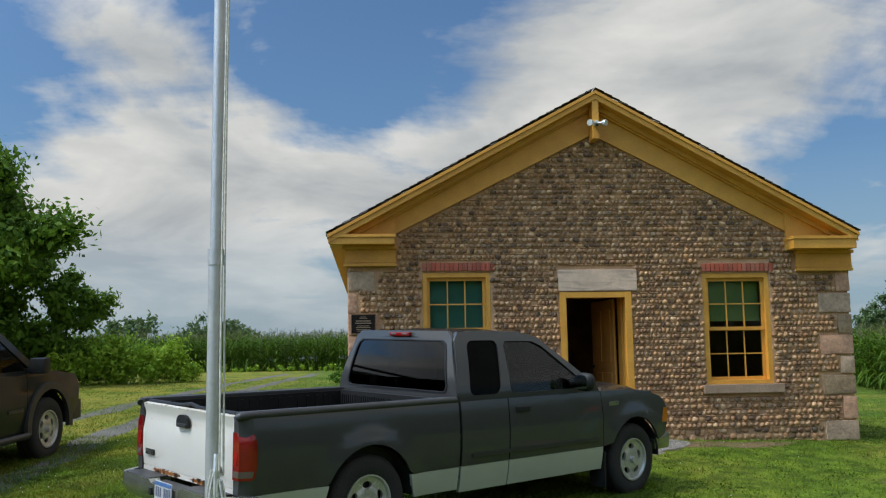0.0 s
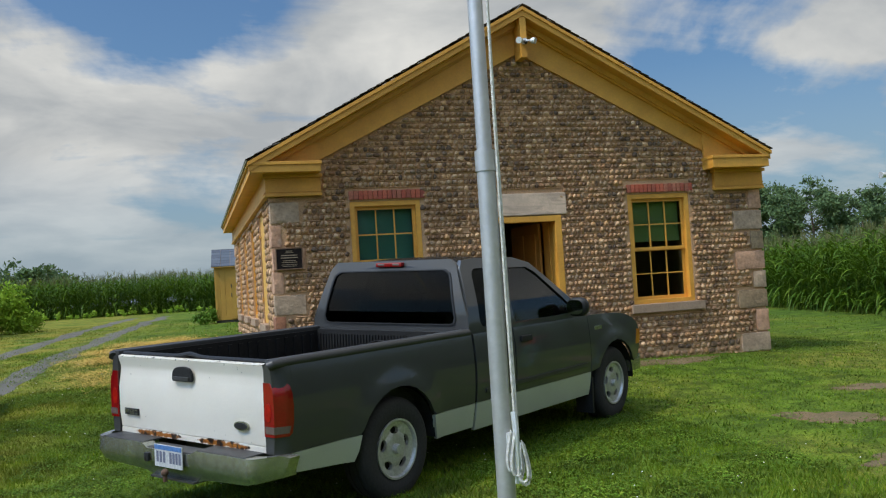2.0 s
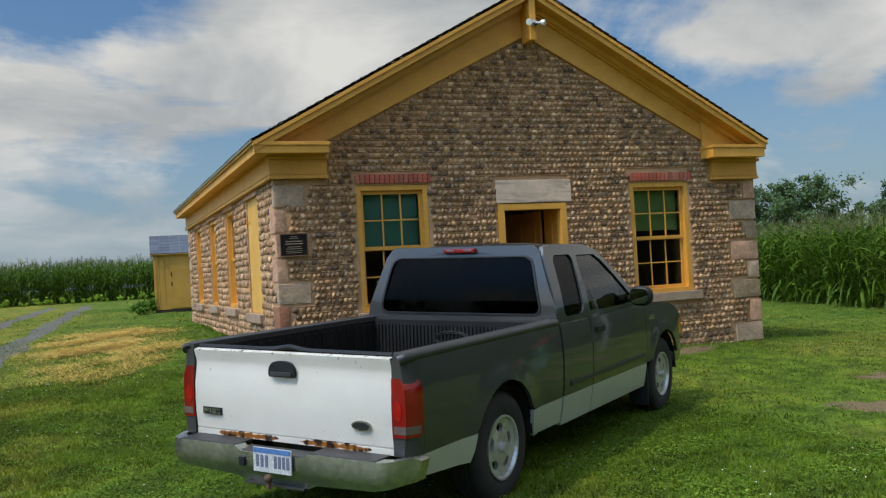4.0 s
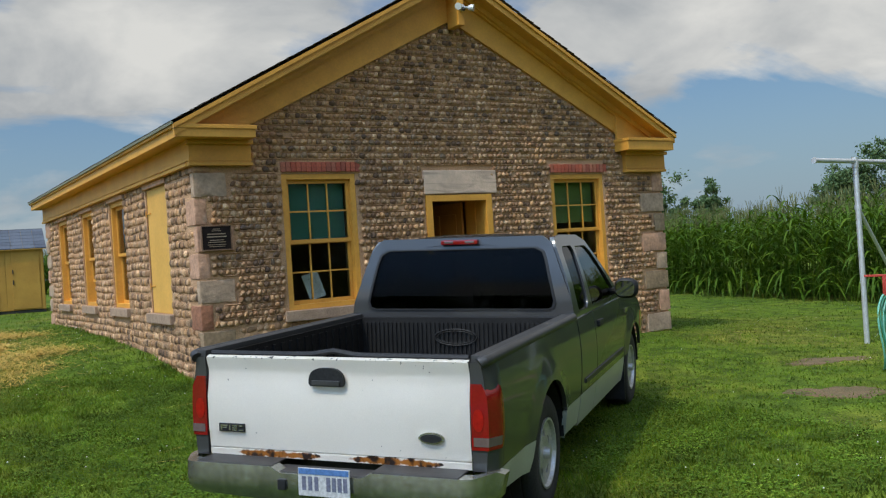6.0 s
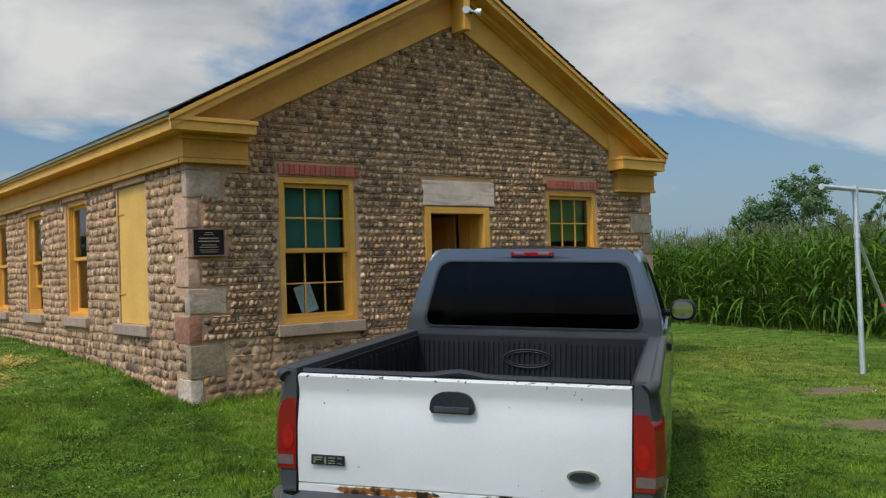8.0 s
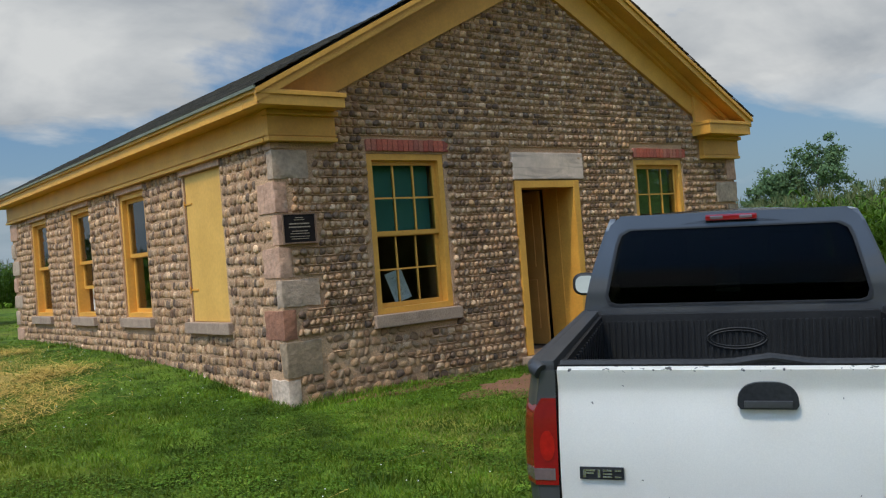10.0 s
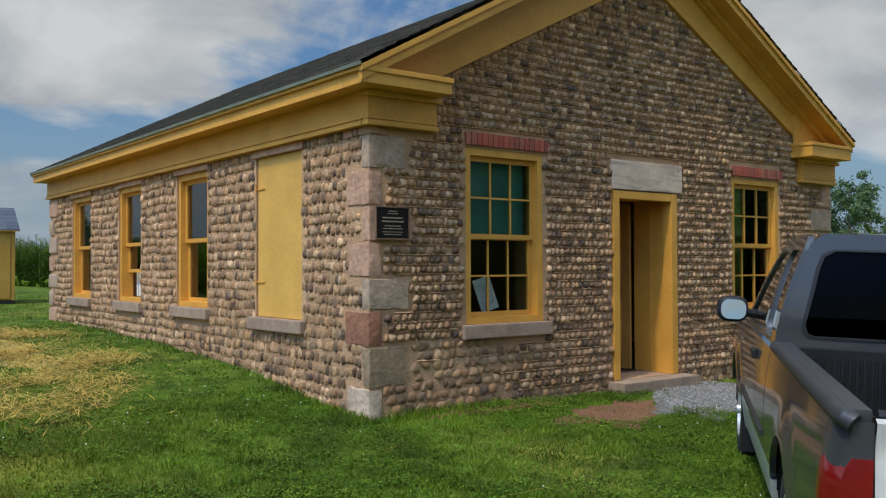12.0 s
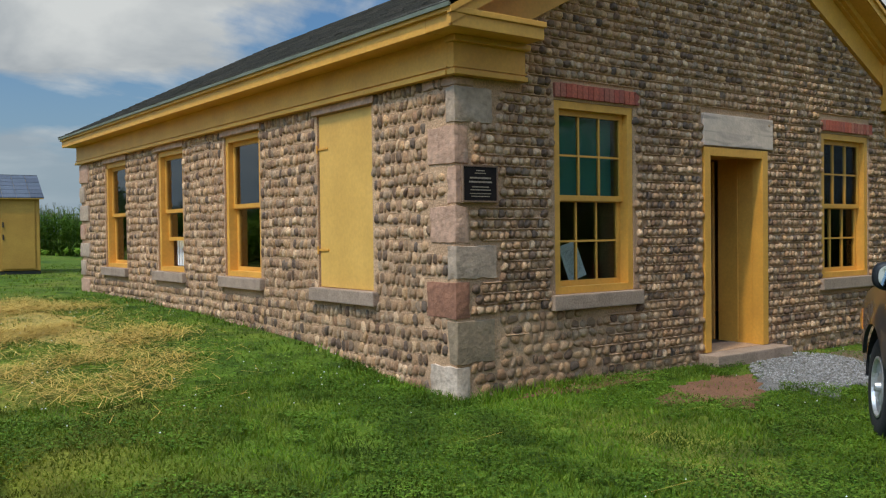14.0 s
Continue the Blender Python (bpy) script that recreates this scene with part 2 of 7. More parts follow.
STONE_PALE = veined("veined_pale_stone", (0.66, 0.47, 0.34), (0.38, 0.27, 0.20))
SILL = mat("sill_stone", (0.3573, 0.2374, 0.1572), (0.262, 0.1722, 0.114), 6.0, 0.9, 0.3, 60.0, fine_amt=0.2)
BRICK = many("lintel_brick", [(0.36, 0.072, 0.040), (0.46, 0.105, 0.055), (0.28, 0.062, 0.038), (0.40, 0.13, 0.075)], False, 0.9, 0.4)
COBBLES = [(0.108, 0.056, 0.028), (0.376, 0.209, 0.098), (0.197, 0.107, 0.053), (0.466, 0.269, 0.132), (0.269, 0.132, 0.060), (0.645, 0.392, 0.212), (0.143, 0.078, 0.042), (0.394, 0.200, 0.087), (0.305, 0.183, 0.098), (0.502, 0.272, 0.121), (0.170, 0.083, 0.040), (0.099, 0.058, 0.034), (0.430, 0.265, 0.144), (0.278, 0.132, 0.059)]
COBBLE = many("cobble", COBBLES, True, 0.75, 0.6, grain=0.34)
COBBLE_ONE = many("cobble_single", COBBLES, False, 0.75, 0.6, grain=0.34)
SHINGLE = many("asphalt_shingle", [(0.078, 0.064, 0.046), (0.128, 0.104, 0.076), (0.094, 0.080, 0.058), (0.165, 0.128, 0.094)], True, 0.95, 0.4, grain=0.3)
DARKROOM = mat("plaster_interior", (0.50, 0.46, 0.40), (0.42, 0.39, 0.34), 2.0, 0.9, 0.1)
FLOORWOOD = mat("floor_boards", (0.12, 0.08, 0.05), (0.09, 0.06, 0.04), 5.0, 0.7, 0.1)
DOORWOOD = mat("dull_ochre_door", (0.58, 0.27, 0.06), (0.48, 0.22, 0.048), 3.0, 0.55, 0.1, fine_amt=0.08)
BLIND = mat("green_blind", (0.05, 0.20, 0.145), (0.042, 0.17, 0.125), 2.0, 0.7, 0.05, fine_amt=0.06)
BLIND_PALE = mat("yellow_green_blind", (0.17, 0.25, 0.07), (0.13, 0.20, 0.055), 2.0, 0.7, 0.05, fine_amt=0.08)
PANE = glass("window_glass", (0.86, 0.90, 0.88), ior=1.2)
PANE_SIDE = glass("side_window_glass", (0.72, 0.78, 0.76), ior=2.3)
PAPER = mat("white_paper", (0.72, 0.72, 0.68), (0.66, 0.66, 0.62), 3.0, 0.8, fine_amt=0.04)
BRONZE = mat("dark_bronze", (0.012, 0.009, 0.008), (0.018, 0.013, 0.011), 8.0, 0.7, 0.1, fine_amt=0.1, spec=0.08)
BRONZE_TEXT = mat("worn_bronze_lettering", (0.30, 0.23, 0.16), (0.22, 0.165, 0.115), 40.0, 0.5, fine_amt=0.2, spec=0.3)
BRONZE_EDGE = mat("bronze_edge", (0.22, 0.125, 0.075), (0.16, 0.09, 0.055), 8.0, 0.55, fine_amt=0.1, spec=0.3)
STEEL = mat("galvanised_steel", (0.66, 0.67, 0.66), (0.56, 0.57, 0.57), 9.0, 0.45, 0.05, metal=0.6, fine_amt=0.08)
ALU = mat("brushed_aluminium", (0.50, 0.49, 0.48), (0.42, 0.415, 0.41), 6.0, 0.5, 0.05, metal=0.7, fine_amt=0.06)
IRON = mat("dark_iron", (0.02, 0.02, 0.02), (0.03, 0.025, 0.02), 9.0, 0.6, 0.1)
ROPE = mat("white_rope", (0.62, 0.60, 0.55), (0.5, 0.48, 0.44), 20.0, 0.9, 0.3, 90.0)
WHITE_GLASS = mat("lamp_glass", (0.65, 0.65, 0.62), (0.6, 0.6, 0.58), 5.0, 0.15, metal=0.2, fine_amt=0.04)


# ---- mesh helpers ----
def part(name, bm, material, parent=None, label="", smooth=False):
    me = bpy.data.meshes.new(name)
    bm.normal_update()
    bm.to_mesh(me)
    bm.free()
    me.materials.append(material)
    if smooth:
        me.shade_smooth()
        me.set_sharp_from_angle(angle=radians(38))
    ob = new(name, me)
    if parent is not None:
        ob.parent = parent
    if label:
        ob["label"] = label
    return ob


def empty(name, m=None):
    ob = new(name)
    ob.empty_display_size = 0.2
    if m is not None:
        ob.matrix_world = m
    return ob


def box(bm, x0, x1, y0, y1, z0, z1, bevel=0.0, m=None):
    r = bmesh.ops.create_cube(bm, size=1.0)
    vs = r["verts"]
    bmesh.ops.scale(bm, vec=(abs(x1 - x0), abs(y1 - y0), abs(z1 - z0)), verts=vs)
    bmesh.ops.translate(bm, vec=((x0 + x1) / 2, (y0 + y1) / 2, (z0 + z1) / 2), verts=vs)
    if bevel:
        es = list({e for v in vs for e in v.link_edges})
        o = bmesh.ops.bevel(bm, geom=es, offset=bevel, segments=2, affect='EDGES', profile=0.7)
        vs = list({v for f in o["faces"] for v in f.verts} | {v for v in vs if v.is_valid})
    if m is not None:
        bmesh.ops.transform(bm, matrix=m, verts=vs)
    return vs


def boxed(x0, x1, y0, y1, z0, z1, bevel=0.0, m=None):
    bm = bmesh.new()
    box(bm, x0, x1, y0, y1, z0, z1, bevel, m)
    return bm


def tube(bm, pts, radius, sides=10, taper=None, closed=False):
    """A round bar along points."""
    pts = [Vector(p) for p in pts]
    rings = []
    for i, p in enumerate(pts):
        a = pts[i - 1] if (i > 0 or closed) else p
        b = pts[(i + 1) % len(pts)] if (i < len(pts) - 1 or closed) else p
        d = (b - a).normalized()
        up = Vector((0, 0, 1)) if abs(d.z) < 0.9 else Vector((1, 0, 0))
        u = d.cross(up).normalized()
        v = d.cross(u)
        r = radius if taper is None else radius * (1 + (taper - 1) * i / max(1, len(pts) - 1))
        rings.append([bm.verts.new(p + u * r * math.cos(2 * math.pi * k / sides) + v * r * math.sin(2 * math.pi * k / sides)) for k in range(sides)])
    n = len(rings)
    for i in range(n if closed else n - 1):
        a, b = rings[i], rings[(i + 1) % n]
        for k in range(sides):
            bm.faces.new((a[k], a[(k + 1) % sides], b[(k + 1) % sides], b[k]))
    if not closed:
        bm.faces.new(rings[0][::-1])
        bm.faces.new(rings[-1])
    return bm


def fan(cx, cz, r, a0, a1, n):
    return [(cx + r * math.cos(radians(a0 + (a1 - a0) * i / n)), cz + r * math.sin(radians(a0 + (a1 - a0) * i / n))) for i in range(n + 1)]


def panel(outline, holes=(), thick=0.05, cuts=(), shape=None):
    """A plate in the xz plane with holes, given thickness towards +y; shape(x, y, z) bends it."""
    bm = bmesh.new()
    for loop in (outline, *holes):
        vs = [bm.verts.new((x, 0, z)) for x, z in loop]
        for i in range(len(vs)):
            bm.edges.new((vs[i], vs[(i + 1) % len(vs)]))
    bmesh.ops.triangle_fill(bm, edges=bm.edges[:], use_beauty=True)
    for axis, values in cuts:
        for v in values:
            co, no = ((v, 0, 0), (1, 0, 0)) if axis == "x" else ((0, 0, v), (0, 0, 1))
            bmesh.ops.bisect_plane(bm, geom=bm.verts[:] + bm.edges[:] + bm.faces[:], plane_co=co, plane_no=no)
    bmesh.ops.recalc_face_normals(bm, faces=bm.faces[:])
    r = bmesh.ops.extrude_face_region(bm, geom=bm.faces[:])
    bmesh.ops.translate(bm, vec=(0, thick, 0), verts=[g for g in r["geom"] if isinstance(g, bmesh.types.BMVert)])
    if shape:
        for v in bm.verts:
            v.co = shape(*v.co)
    bmesh.ops.recalc_face_normals(bm, faces=bm.faces[:])
    return bm


def rect(x0, x1, z0, z1):
    return [(x0, z0), (x1, z0), (x1, z1), (x0, z1)]


def rounded(x0, x1, z0, z1, r, n=4):
    out = []
    for cx, cz, a in ((x1 - r, z1 - r, 0), (x0 + r, z1 - r, 90), (x0 + r, z0 + r, 180), (x1 - r, z0 + r, 270)):
        out += fan(cx, cz, r, a, a + 90, n)
    return out


def joined(name, verts, faces, material, parent=None, smooth=False):
    me = bpy.data.meshes.new(name)
    me.from_pydata(verts, [], faces)
    me.materials.append(material)
    if smooth:
        me.shade_smooth()
    ob = new(name, me)
    if parent is not None:
        ob.parent = parent
    return ob


def ease(a, b, v):
    t = min(1.0, max(0.0, (v - a) / (b - a)))
    return t * t * (3 - 2 * t)


# ---- ground ----
KNOTS = [(-400, -0.6), (-60, -0.3), (-14, -0.2), (-10, -0.16), (-6, -0.09), (-3.5, -0.035), (0, 0.2), (5, 0.42), (12, 0.56), (20, 0.69), (40, 0.86), (80, 0.9), (900, 0.9)]
KNOTS_R = [(-400, -0.5), (-60, -0.3), (-14, -0.22), (-5, -0.13), (0, -0.02), (10, 0.0), (20, 0.05), (40, 0.4), (80, 0.6), (900, 0.9)]


def along(knots, v):
    for (a, za), (b, zb) in zip(knots, knots[1:]):
        if v <= b:
            t = (v - a) / (b - a)
            return za + (zb - za) * t
    return knots[-1][1]


def ground_z(x, y):
    s = ease(2.0, 12.0, x)
    z = along(KNOTS, y) * (1 - s) + along(KNOTS_R, y) * s
    z += 0.12 * ease(-3.6, -0.6, x) * (1 - ease(0.0, 3.0, x)) * ease(0.3, 2.5, y) * (1 - ease(9.0, 12.5, y))   # bank along the side wall
    z += 0.02 * noise.noise(Vector((x * 0.5, y * 0.5, 0.0))) + 0.008 * noise.noise(Vector((x * 2.1, y * 2.1, 3.0)))
    return z

def lines(stops):
    out = []
    for a, b, step in stops:
        n = max(1, round((b - a) / step))
        out += [a + (b - a) * i / n for i in range(n)]
    return out + [stops[-1][1]]


GX = lines([(-900, -100, 100), (-100, -30, 10), (-30, -9, 1.5), (-9, 13, 0.22), (13, 30, 1.2), (30, 100, 10), (100, 900, 100)])
GY = lines([(-400, -60, 60), (-60, -16, 5), (-16, 14, 0.22), (14, 45, 1.5), (45, 105, 10), (105, 900, 100)])
g_verts = [(x, y, ground_z(x, y)) for y in GY for x in GX]
g_n = len(GX)
g_faces = [(j * g_n + i, j * g_n + i + 1, (j + 1) * g_n + i + 1, (j + 1) * g_n + i) for j in range(len(GY) - 1) for i in range(g_n - 1)]


def ground_material():
    m = bpy.data.materials.new("mown_lawn")
    m.use_nodes = True
    n, l = m.node_tree.nodes, m.node_tree.links
    b = n["Principled BSDF"]
    tc = n.new("ShaderNodeTexCoord")

    def nz(scale, detail=6.0, warp=0.0):
        q = n.new("ShaderNodeTexNoise")
        q.inputs["Scale"].default_value, q.inputs["Detail"].default_value, q.inputs["Distortion"].default_value = scale, detail, warp
        l.new(tc.outputs["Object"], q.inputs["Vector"])
        return q.outputs["Fac"]

    def ramp(src, stops):
        r = n.new("ShaderNodeValToRGB")
        for i, (p, c) in enumerate(stops):
            e = r.color_ramp.elements[i] if i < 2 else r.color_ramp.elements.new(p)
            e.position, e.color = p, (*c, 1)
        l.new(src, r.inputs[0])
        return r.outputs[0]

    broad = ramp(nz(0.35, 5.0, 0.4), [(0.34, (0.053, 0.102, 0.011)), (0.52, (0.084, 0.132, 0.014)), (0.68, (0.145, 0.148, 0.027))])
    mid = ramp(nz(3.5, 6.0), [(0.36, (0.5, 0.55, 0.5)), (0.62, (1.25, 1.2, 1.1))])
    fine = ramp(nz(55.0, 4.0), [(0.38, (0.45, 0.5, 0.4)), (0.62, (1.45, 1.4, 1.25))])
    m1 = n.new("ShaderNodeMixRGB")
    m1.blend_type, m1.inputs[0].default_value = 'MULTIPLY', 1.0
    l.new(broad, m1.inputs[1])
    l.new(mid, m1.inputs[2])
    m2 = n.new("ShaderNodeMixRGB")
    m2.blend_type, m2.inputs[0].default_value = 'MULTIPLY', 0.8
    l.new(m1.outputs[0], m2.inputs[1])
    l.new(fine, m2.inputs[2])
    l.new(m2.outputs[0], b.inputs["Base Color"])
    b.inputs["Roughness"].default_value = 0.95
    b.inputs["Specular IOR Level"].default_value = 0.15
    bp = n.new("ShaderNodeBump")
    bp.inputs["Strength"].default_value, bp.inputs["Distance"].default_value = 0.6, 0.03
    l.new(nz(70.0, 4.0), bp.inputs["Height"])
    l.new(bp.outputs[0], b.inputs["Normal"])
    return m


LAWN = dried(ground_material(), -5.0, -1.0, 0.6)
ground = joined("ground", g_verts, g_faces, LAWN, None, True)
tagged(ground, "mown green lawn with yellowed patches around the schoolhouse", "ground", "", "structure")

GRAVEL = mat("grey_gravel", (0.165, 0.148, 0.128), (0.108, 0.097, 0.083), 7.0, 0.95, 0.8, 60.0, fine=90.0, fine_amt=0.45)
DRIVE = mat("worn_drive", (0.105, 0.095, 0.08), (0.07, 0.066, 0.053), 1.6, 0.95, 0.5, 40.0, c3=(0.10, 0.10, 0.04), fine=60.0, fine_amt=0.35)
EARTH = mat("bare_earth", (0.1377, 0.0833, 0.0382), (0.095, 0.0706, 0.0281), 5.0, 0.95, 0.6, 40.0, c3=(0.0855, 0.1078, 0.0255), fine=50.0, fine_amt=0.3)
STRAWBED = mat("straw_bed", (0.42, 0.26, 0.05), (0.24, 0.18, 0.036), 2.5, 0.95, 0.7, 60.0, c3=(0.10, 0.13, 0.03), fine=60.0, fine_amt=0.4)


def patch(name, cx, cy, rx, ry, turn, material, seed, label, rise=0.006, rough=0.6, rings=9, segs=72):
    """An irregular worn patch that lies on the lawn."""
    vs, fs = [(cx, cy, ground_z(cx, cy) + rise)], []
    c, s = math.cos(radians(turn)), math.sin(radians(turn))
    for k in range(1, rings + 1):
        for i in range(segs):
            a = 2 * math.pi * i / segs
            w = 1 + rough * noise.noise(Vector((math.cos(a) * 1.6 + seed * 7.3, math.sin(a) * 1.6, seed))) + rough * 0.6 * noise.noise(Vector((math.cos(a) * 5 + seed, math.sin(a) * 5, seed))) + rough * 0.4 * noise.noise(Vector((math.cos(a) * 14 + seed, math.sin(a) * 14, seed)))
            r = k / rings * w
            u, v = rx * r * math.cos(a), ry * r * math.sin(a)
            x, y = cx + u * c - v * s, cy + u * s + v * c
            vs.append((x, y, ground_z(x, y) + (rise if k < rings else -0.01)))
    for i in range(segs):
        fs.append((0, 1 + i, 1 + (i + 1) % segs))
        for k in range(rings - 1):
            a, b = 1 + k * segs, 1 + (k + 1) * segs
            fs.append((a + i, b + i, b + (i + 1) % segs, a + (i + 1) % segs))
    return tagged(joined(name, vs, fs, material, None, True), label, name.replace("_", " "), "", "structure")


patch("gravel_path", 3.9, -0.75, 1.05, 0.55, 22, GRAVEL, 3, "grey crushed gravel before the doorstep", 0.018)
RED_EARTH = mat("reddish_earth", (0.19, 0.078, 0.034), (0.14, 0.058, 0.025), 4.0, 0.95, 0.6, 40.0, fine=50.0, fine_amt=0.3)
patch("bare_earth", 2.35, -0.85, 0.75, 0.42, 15, RED_EARTH, 5, "reddish bare earth beside the gravel", 0.012)
patch("bare_earth", 1.35, -0.18, 0.9, 0.14, 2, RED_EARTH, 6, "thin strip of bare earth along the wall foot", 0.010)
patch("bare_earth", 5.6, -0.55, 0.9, 0.35, 5, EARTH, 8, "thin bare earth before the wall", 0.010)
patch("bare_earth", 4.9, -5.0, 0.5, 0.28, -30, EARTH, 9, "bare earth worn into the lawn", 0.010)
patch("bare_earth", 4.2, -6.7, 0.42, 0.22, 10, EARTH, 11, "bare earth worn into the lawn", 0.010)
patch("bare_earth", 6.6, -3.6, 0.6, 0.22, -20, EARTH, 12, "bare earth worn into the lawn", 0.008)
# two wheel tracks of the drive that curve past the house
for k, off in enumerate((-0.75, 0.75)):
    dv, df = [], []
    N = 90
    for i in range(N + 1):
        t = i / N
        y = -30 + 62 * t
        x = -4.75 + 0.055 * max(0, y - 2) - 0.25 * max(0, -y - 5) + off
        wob = 0.22 * noise.noise(Vector((t * 20, k * 5.0, 0)))
        wid = 0.36 + 0.22 * noise.noise(Vector((t * 31, k * 9.0, 2.0)))
        for j in range(5):
            xx = x + wob + wid * (j / 2 - 1)
            dv.append((xx, y, ground_z(xx, y) + (0.008 if 0 < j < 4 else -0.01)))
    for i in range(N):
        for j in range(4):
            df.append((i * 5 + j, i * 5 + j + 1, (i + 1) * 5 + j + 1, (i + 1) * 5 + j))
    tagged(joined("wheel_track", dv, df, DRIVE, None, True), "worn grey gravel wheel track of the drive", "drive", "wheel tracks of the drive", "structure")
patch("straw_bed", -2.0, 6.6, 0.5, 2.7, 6, STRAWBED, 14, "flattened yellow straw on the bank", 0.012, 0.7, 14, 60)

# ---- schoolhouse ----
WX, WY = 7.74, 10.6                    # width of the front, length of the side
EL, ER, PX, PZ = -0.29, 7.79, 3.76, 5.47   # eave edges, ridge place and height
EZ = 3.27
FR = -0.34                             # front edge of the roof
house = empty("schoolhouse")
tagged(house, "one-room cobblestone schoolhouse with ochre wooden trim on grass", "schoolhouse")


def roof_z(x):
    return EZ + (PZ - EZ) * ((x - EL) / (PX - EL) if x < PX else (ER - x) / (ER - PX))


WIN_L = (1.10, 2.13, 0.99, 2.70)
WIN_R = (5.42, 6.48, 0.96, 2.66)
DOOR = (3.19, 4.28, 0.29, 2.39)
SIDE = [(1.22, 2.23, 1.02, 2.72), (3.53, 4.50, 1.06, 2.72), (5.84, 6.80, 1.06, 2.72), (8.18, 9.22, 1.06, 2.72)]

# front wall, with its gable
wall_front = part("wall_front", panel([(0, -0.3), (WX, -0.3), (WX, 3.15), (PX, 5.15), (0, 3.15)], [rect(*WIN_L), rect(*WIN_R), rect(*DOOR)], 0.42), MORTAR, house)
wall_side = part("wall_side", panel([(0.42, -0.3), (WY, -0.3), (WY, 3.15), (0.42, 3.15)], [rect(*w) for w in SIDE], 0.42, shape=lambda x, y, z: Vector((y, x, z))), MORTAR, house)
part("wall_far_side", panel([(0.42, -0.3), (WY, -0.3), (WY, 3.15), (0.42, 3.15)], [], 0.42, shape=lambda x, y, z: Vector((WX - 0.42 + y, x, z))), MORTAR, house)
part("wall_rear", panel([(0.42, -0.3), (WX - 0.42, -0.3), (WX - 0.42, 3.15), (PX, 5.15), (0.42, 3.15)], [], 0.42, shape=lambda x, y, z: Vector((x, WY - 0.42 + y, z))), MORTAR, house)
part("room_floor", boxed(0.42, WX - 0.42, 0.42, WY - 0.42, 0.1, 0.28), FLOORWOOD, house)
part("room_ceiling", boxed(0.42, WX - 0.42, 0.42, WY - 0.42, 3.08, 3.14), DARKROOM, house)


def rake(x0, x1, top, bottom, y0, y1):
    """A board that follows the gable: depths below the roof line, measured straight down."""
    pts = [(x0, roof_z(x0) - top), (PX, PZ - top), (x1, roof_z(x1) - top), (x1, roof_z(x1) - bottom), (PX, PZ - bottom), (x0, roof_z(x0) - bottom)]
    return panel(pts, [], y1 - y0, shape=lambda x, y, z: Vector((x, y + y0, z)))


trim = part("gable_frieze", panel([(0.66, 3.27), (PX, 4.83), (6.95, 3.22), (6.95, 3.62), (PX, 5.28), (0.66, 3.62)], [], 0.05, shape=lambda x, y, z: Vector((x, y - 0.05, z))), YELLOW, house)
part("gable_soffit", rake(EL + 0.03, ER - 0.03, 0.13, 0.16, FR + 0.02, -0.01), YELLOW, house)
part("gable_fascia", rake(EL, ER, 0.03, 0.155, FR, FR + 0.045), YELLOW, house)
part("gable_crown", rake(EL - 0.015, ER + 0.015, 0.02, 0.07, FR - 0.025, FR + 0.02), YELLOW, house)
part("gable_moulding", rake(EL + 0.2, ER - 0.2, 0.16, 0.235, -0.15, -0.05), YELLOW, house)
part("gable_moulding", rake(EL + 0.25, ER - 0.25, 0.235, 0.262, -0.10, -0.05), YELLOW, house)
part("ridge_board", boxed(PX - 0.05, PX + 0.05, FR + 0.01, -0.052, 4.70, 5.31, 0.006), YELLOW, house)


def eave_return(x0, x1, xf0, xf1, z0, z1, z2, side):
    """Corner of the cornice on the front: frieze block, moulding, box and its little top."""
    bm = bmesh.new()
    box(bm, xf0, xf1, -0.075, 0.0, z0, z1)
    box(bm, xf0 - 0.012, xf1 + 0.012, -0.095, 0.0, z0 - 0.012, z0 + 0.028, 0.006)
    box(bm, xf0 - 0.008, xf1 + 0.008, -0.085, 0.0, z0 + 0.045, z0 + 0.06)
    box(bm, xf0 - 0.03, xf1 + 0.02, -0.13, 0.0, z1 - 0.05, z1 + 0.002, 0.012)
    part("return_frieze", bm, YELLOW, house)
    bm = bmesh.new()
    box(bm, x0, x1, FR + 0.01, 0.0, z1 + 0.002, z2, 0.006)
    box(bm, x0 - 0.012, x1 + 0.015, FR - 0.008, 0.0, z2 - 0.035, z2 + 0.012, 0.008)
    part("cornice_return", bm, YELLOW, house)


eave_return(EL + 0.02, 0.68, -0.06, 0.70, 2.81, 3.10, 3.235, -1)
eave_return(6.76, ER - 0.03, 6.93, WX + 0.06, 2.69, 3.00, 3.18, 1)
# flat boards that close the triangles between return and rake
part("pediment_board", panel([(EL + 0.12, 3.235), (0.70, 3.235), (0.70, roof_z(0.70) - 0.2), (EL + 0.12, roof_z(EL + 0.12) - 0.1)], [], 0.04, shape=lambda x, y, z: Vector((x, y - 0.09, z))), YELLOW, house)
part("pediment_board", panel([(6.76, 3.18), (ER - 0.12, 3.18), (ER - 0.12, roof_z(ER - 0.12) - 0.1), (6.76, roof_z(6.76) - 0.2)], [], 0.04, shape=lambda x, y, z: Vector((x, y - 0.09, z))), YELLOW, house)
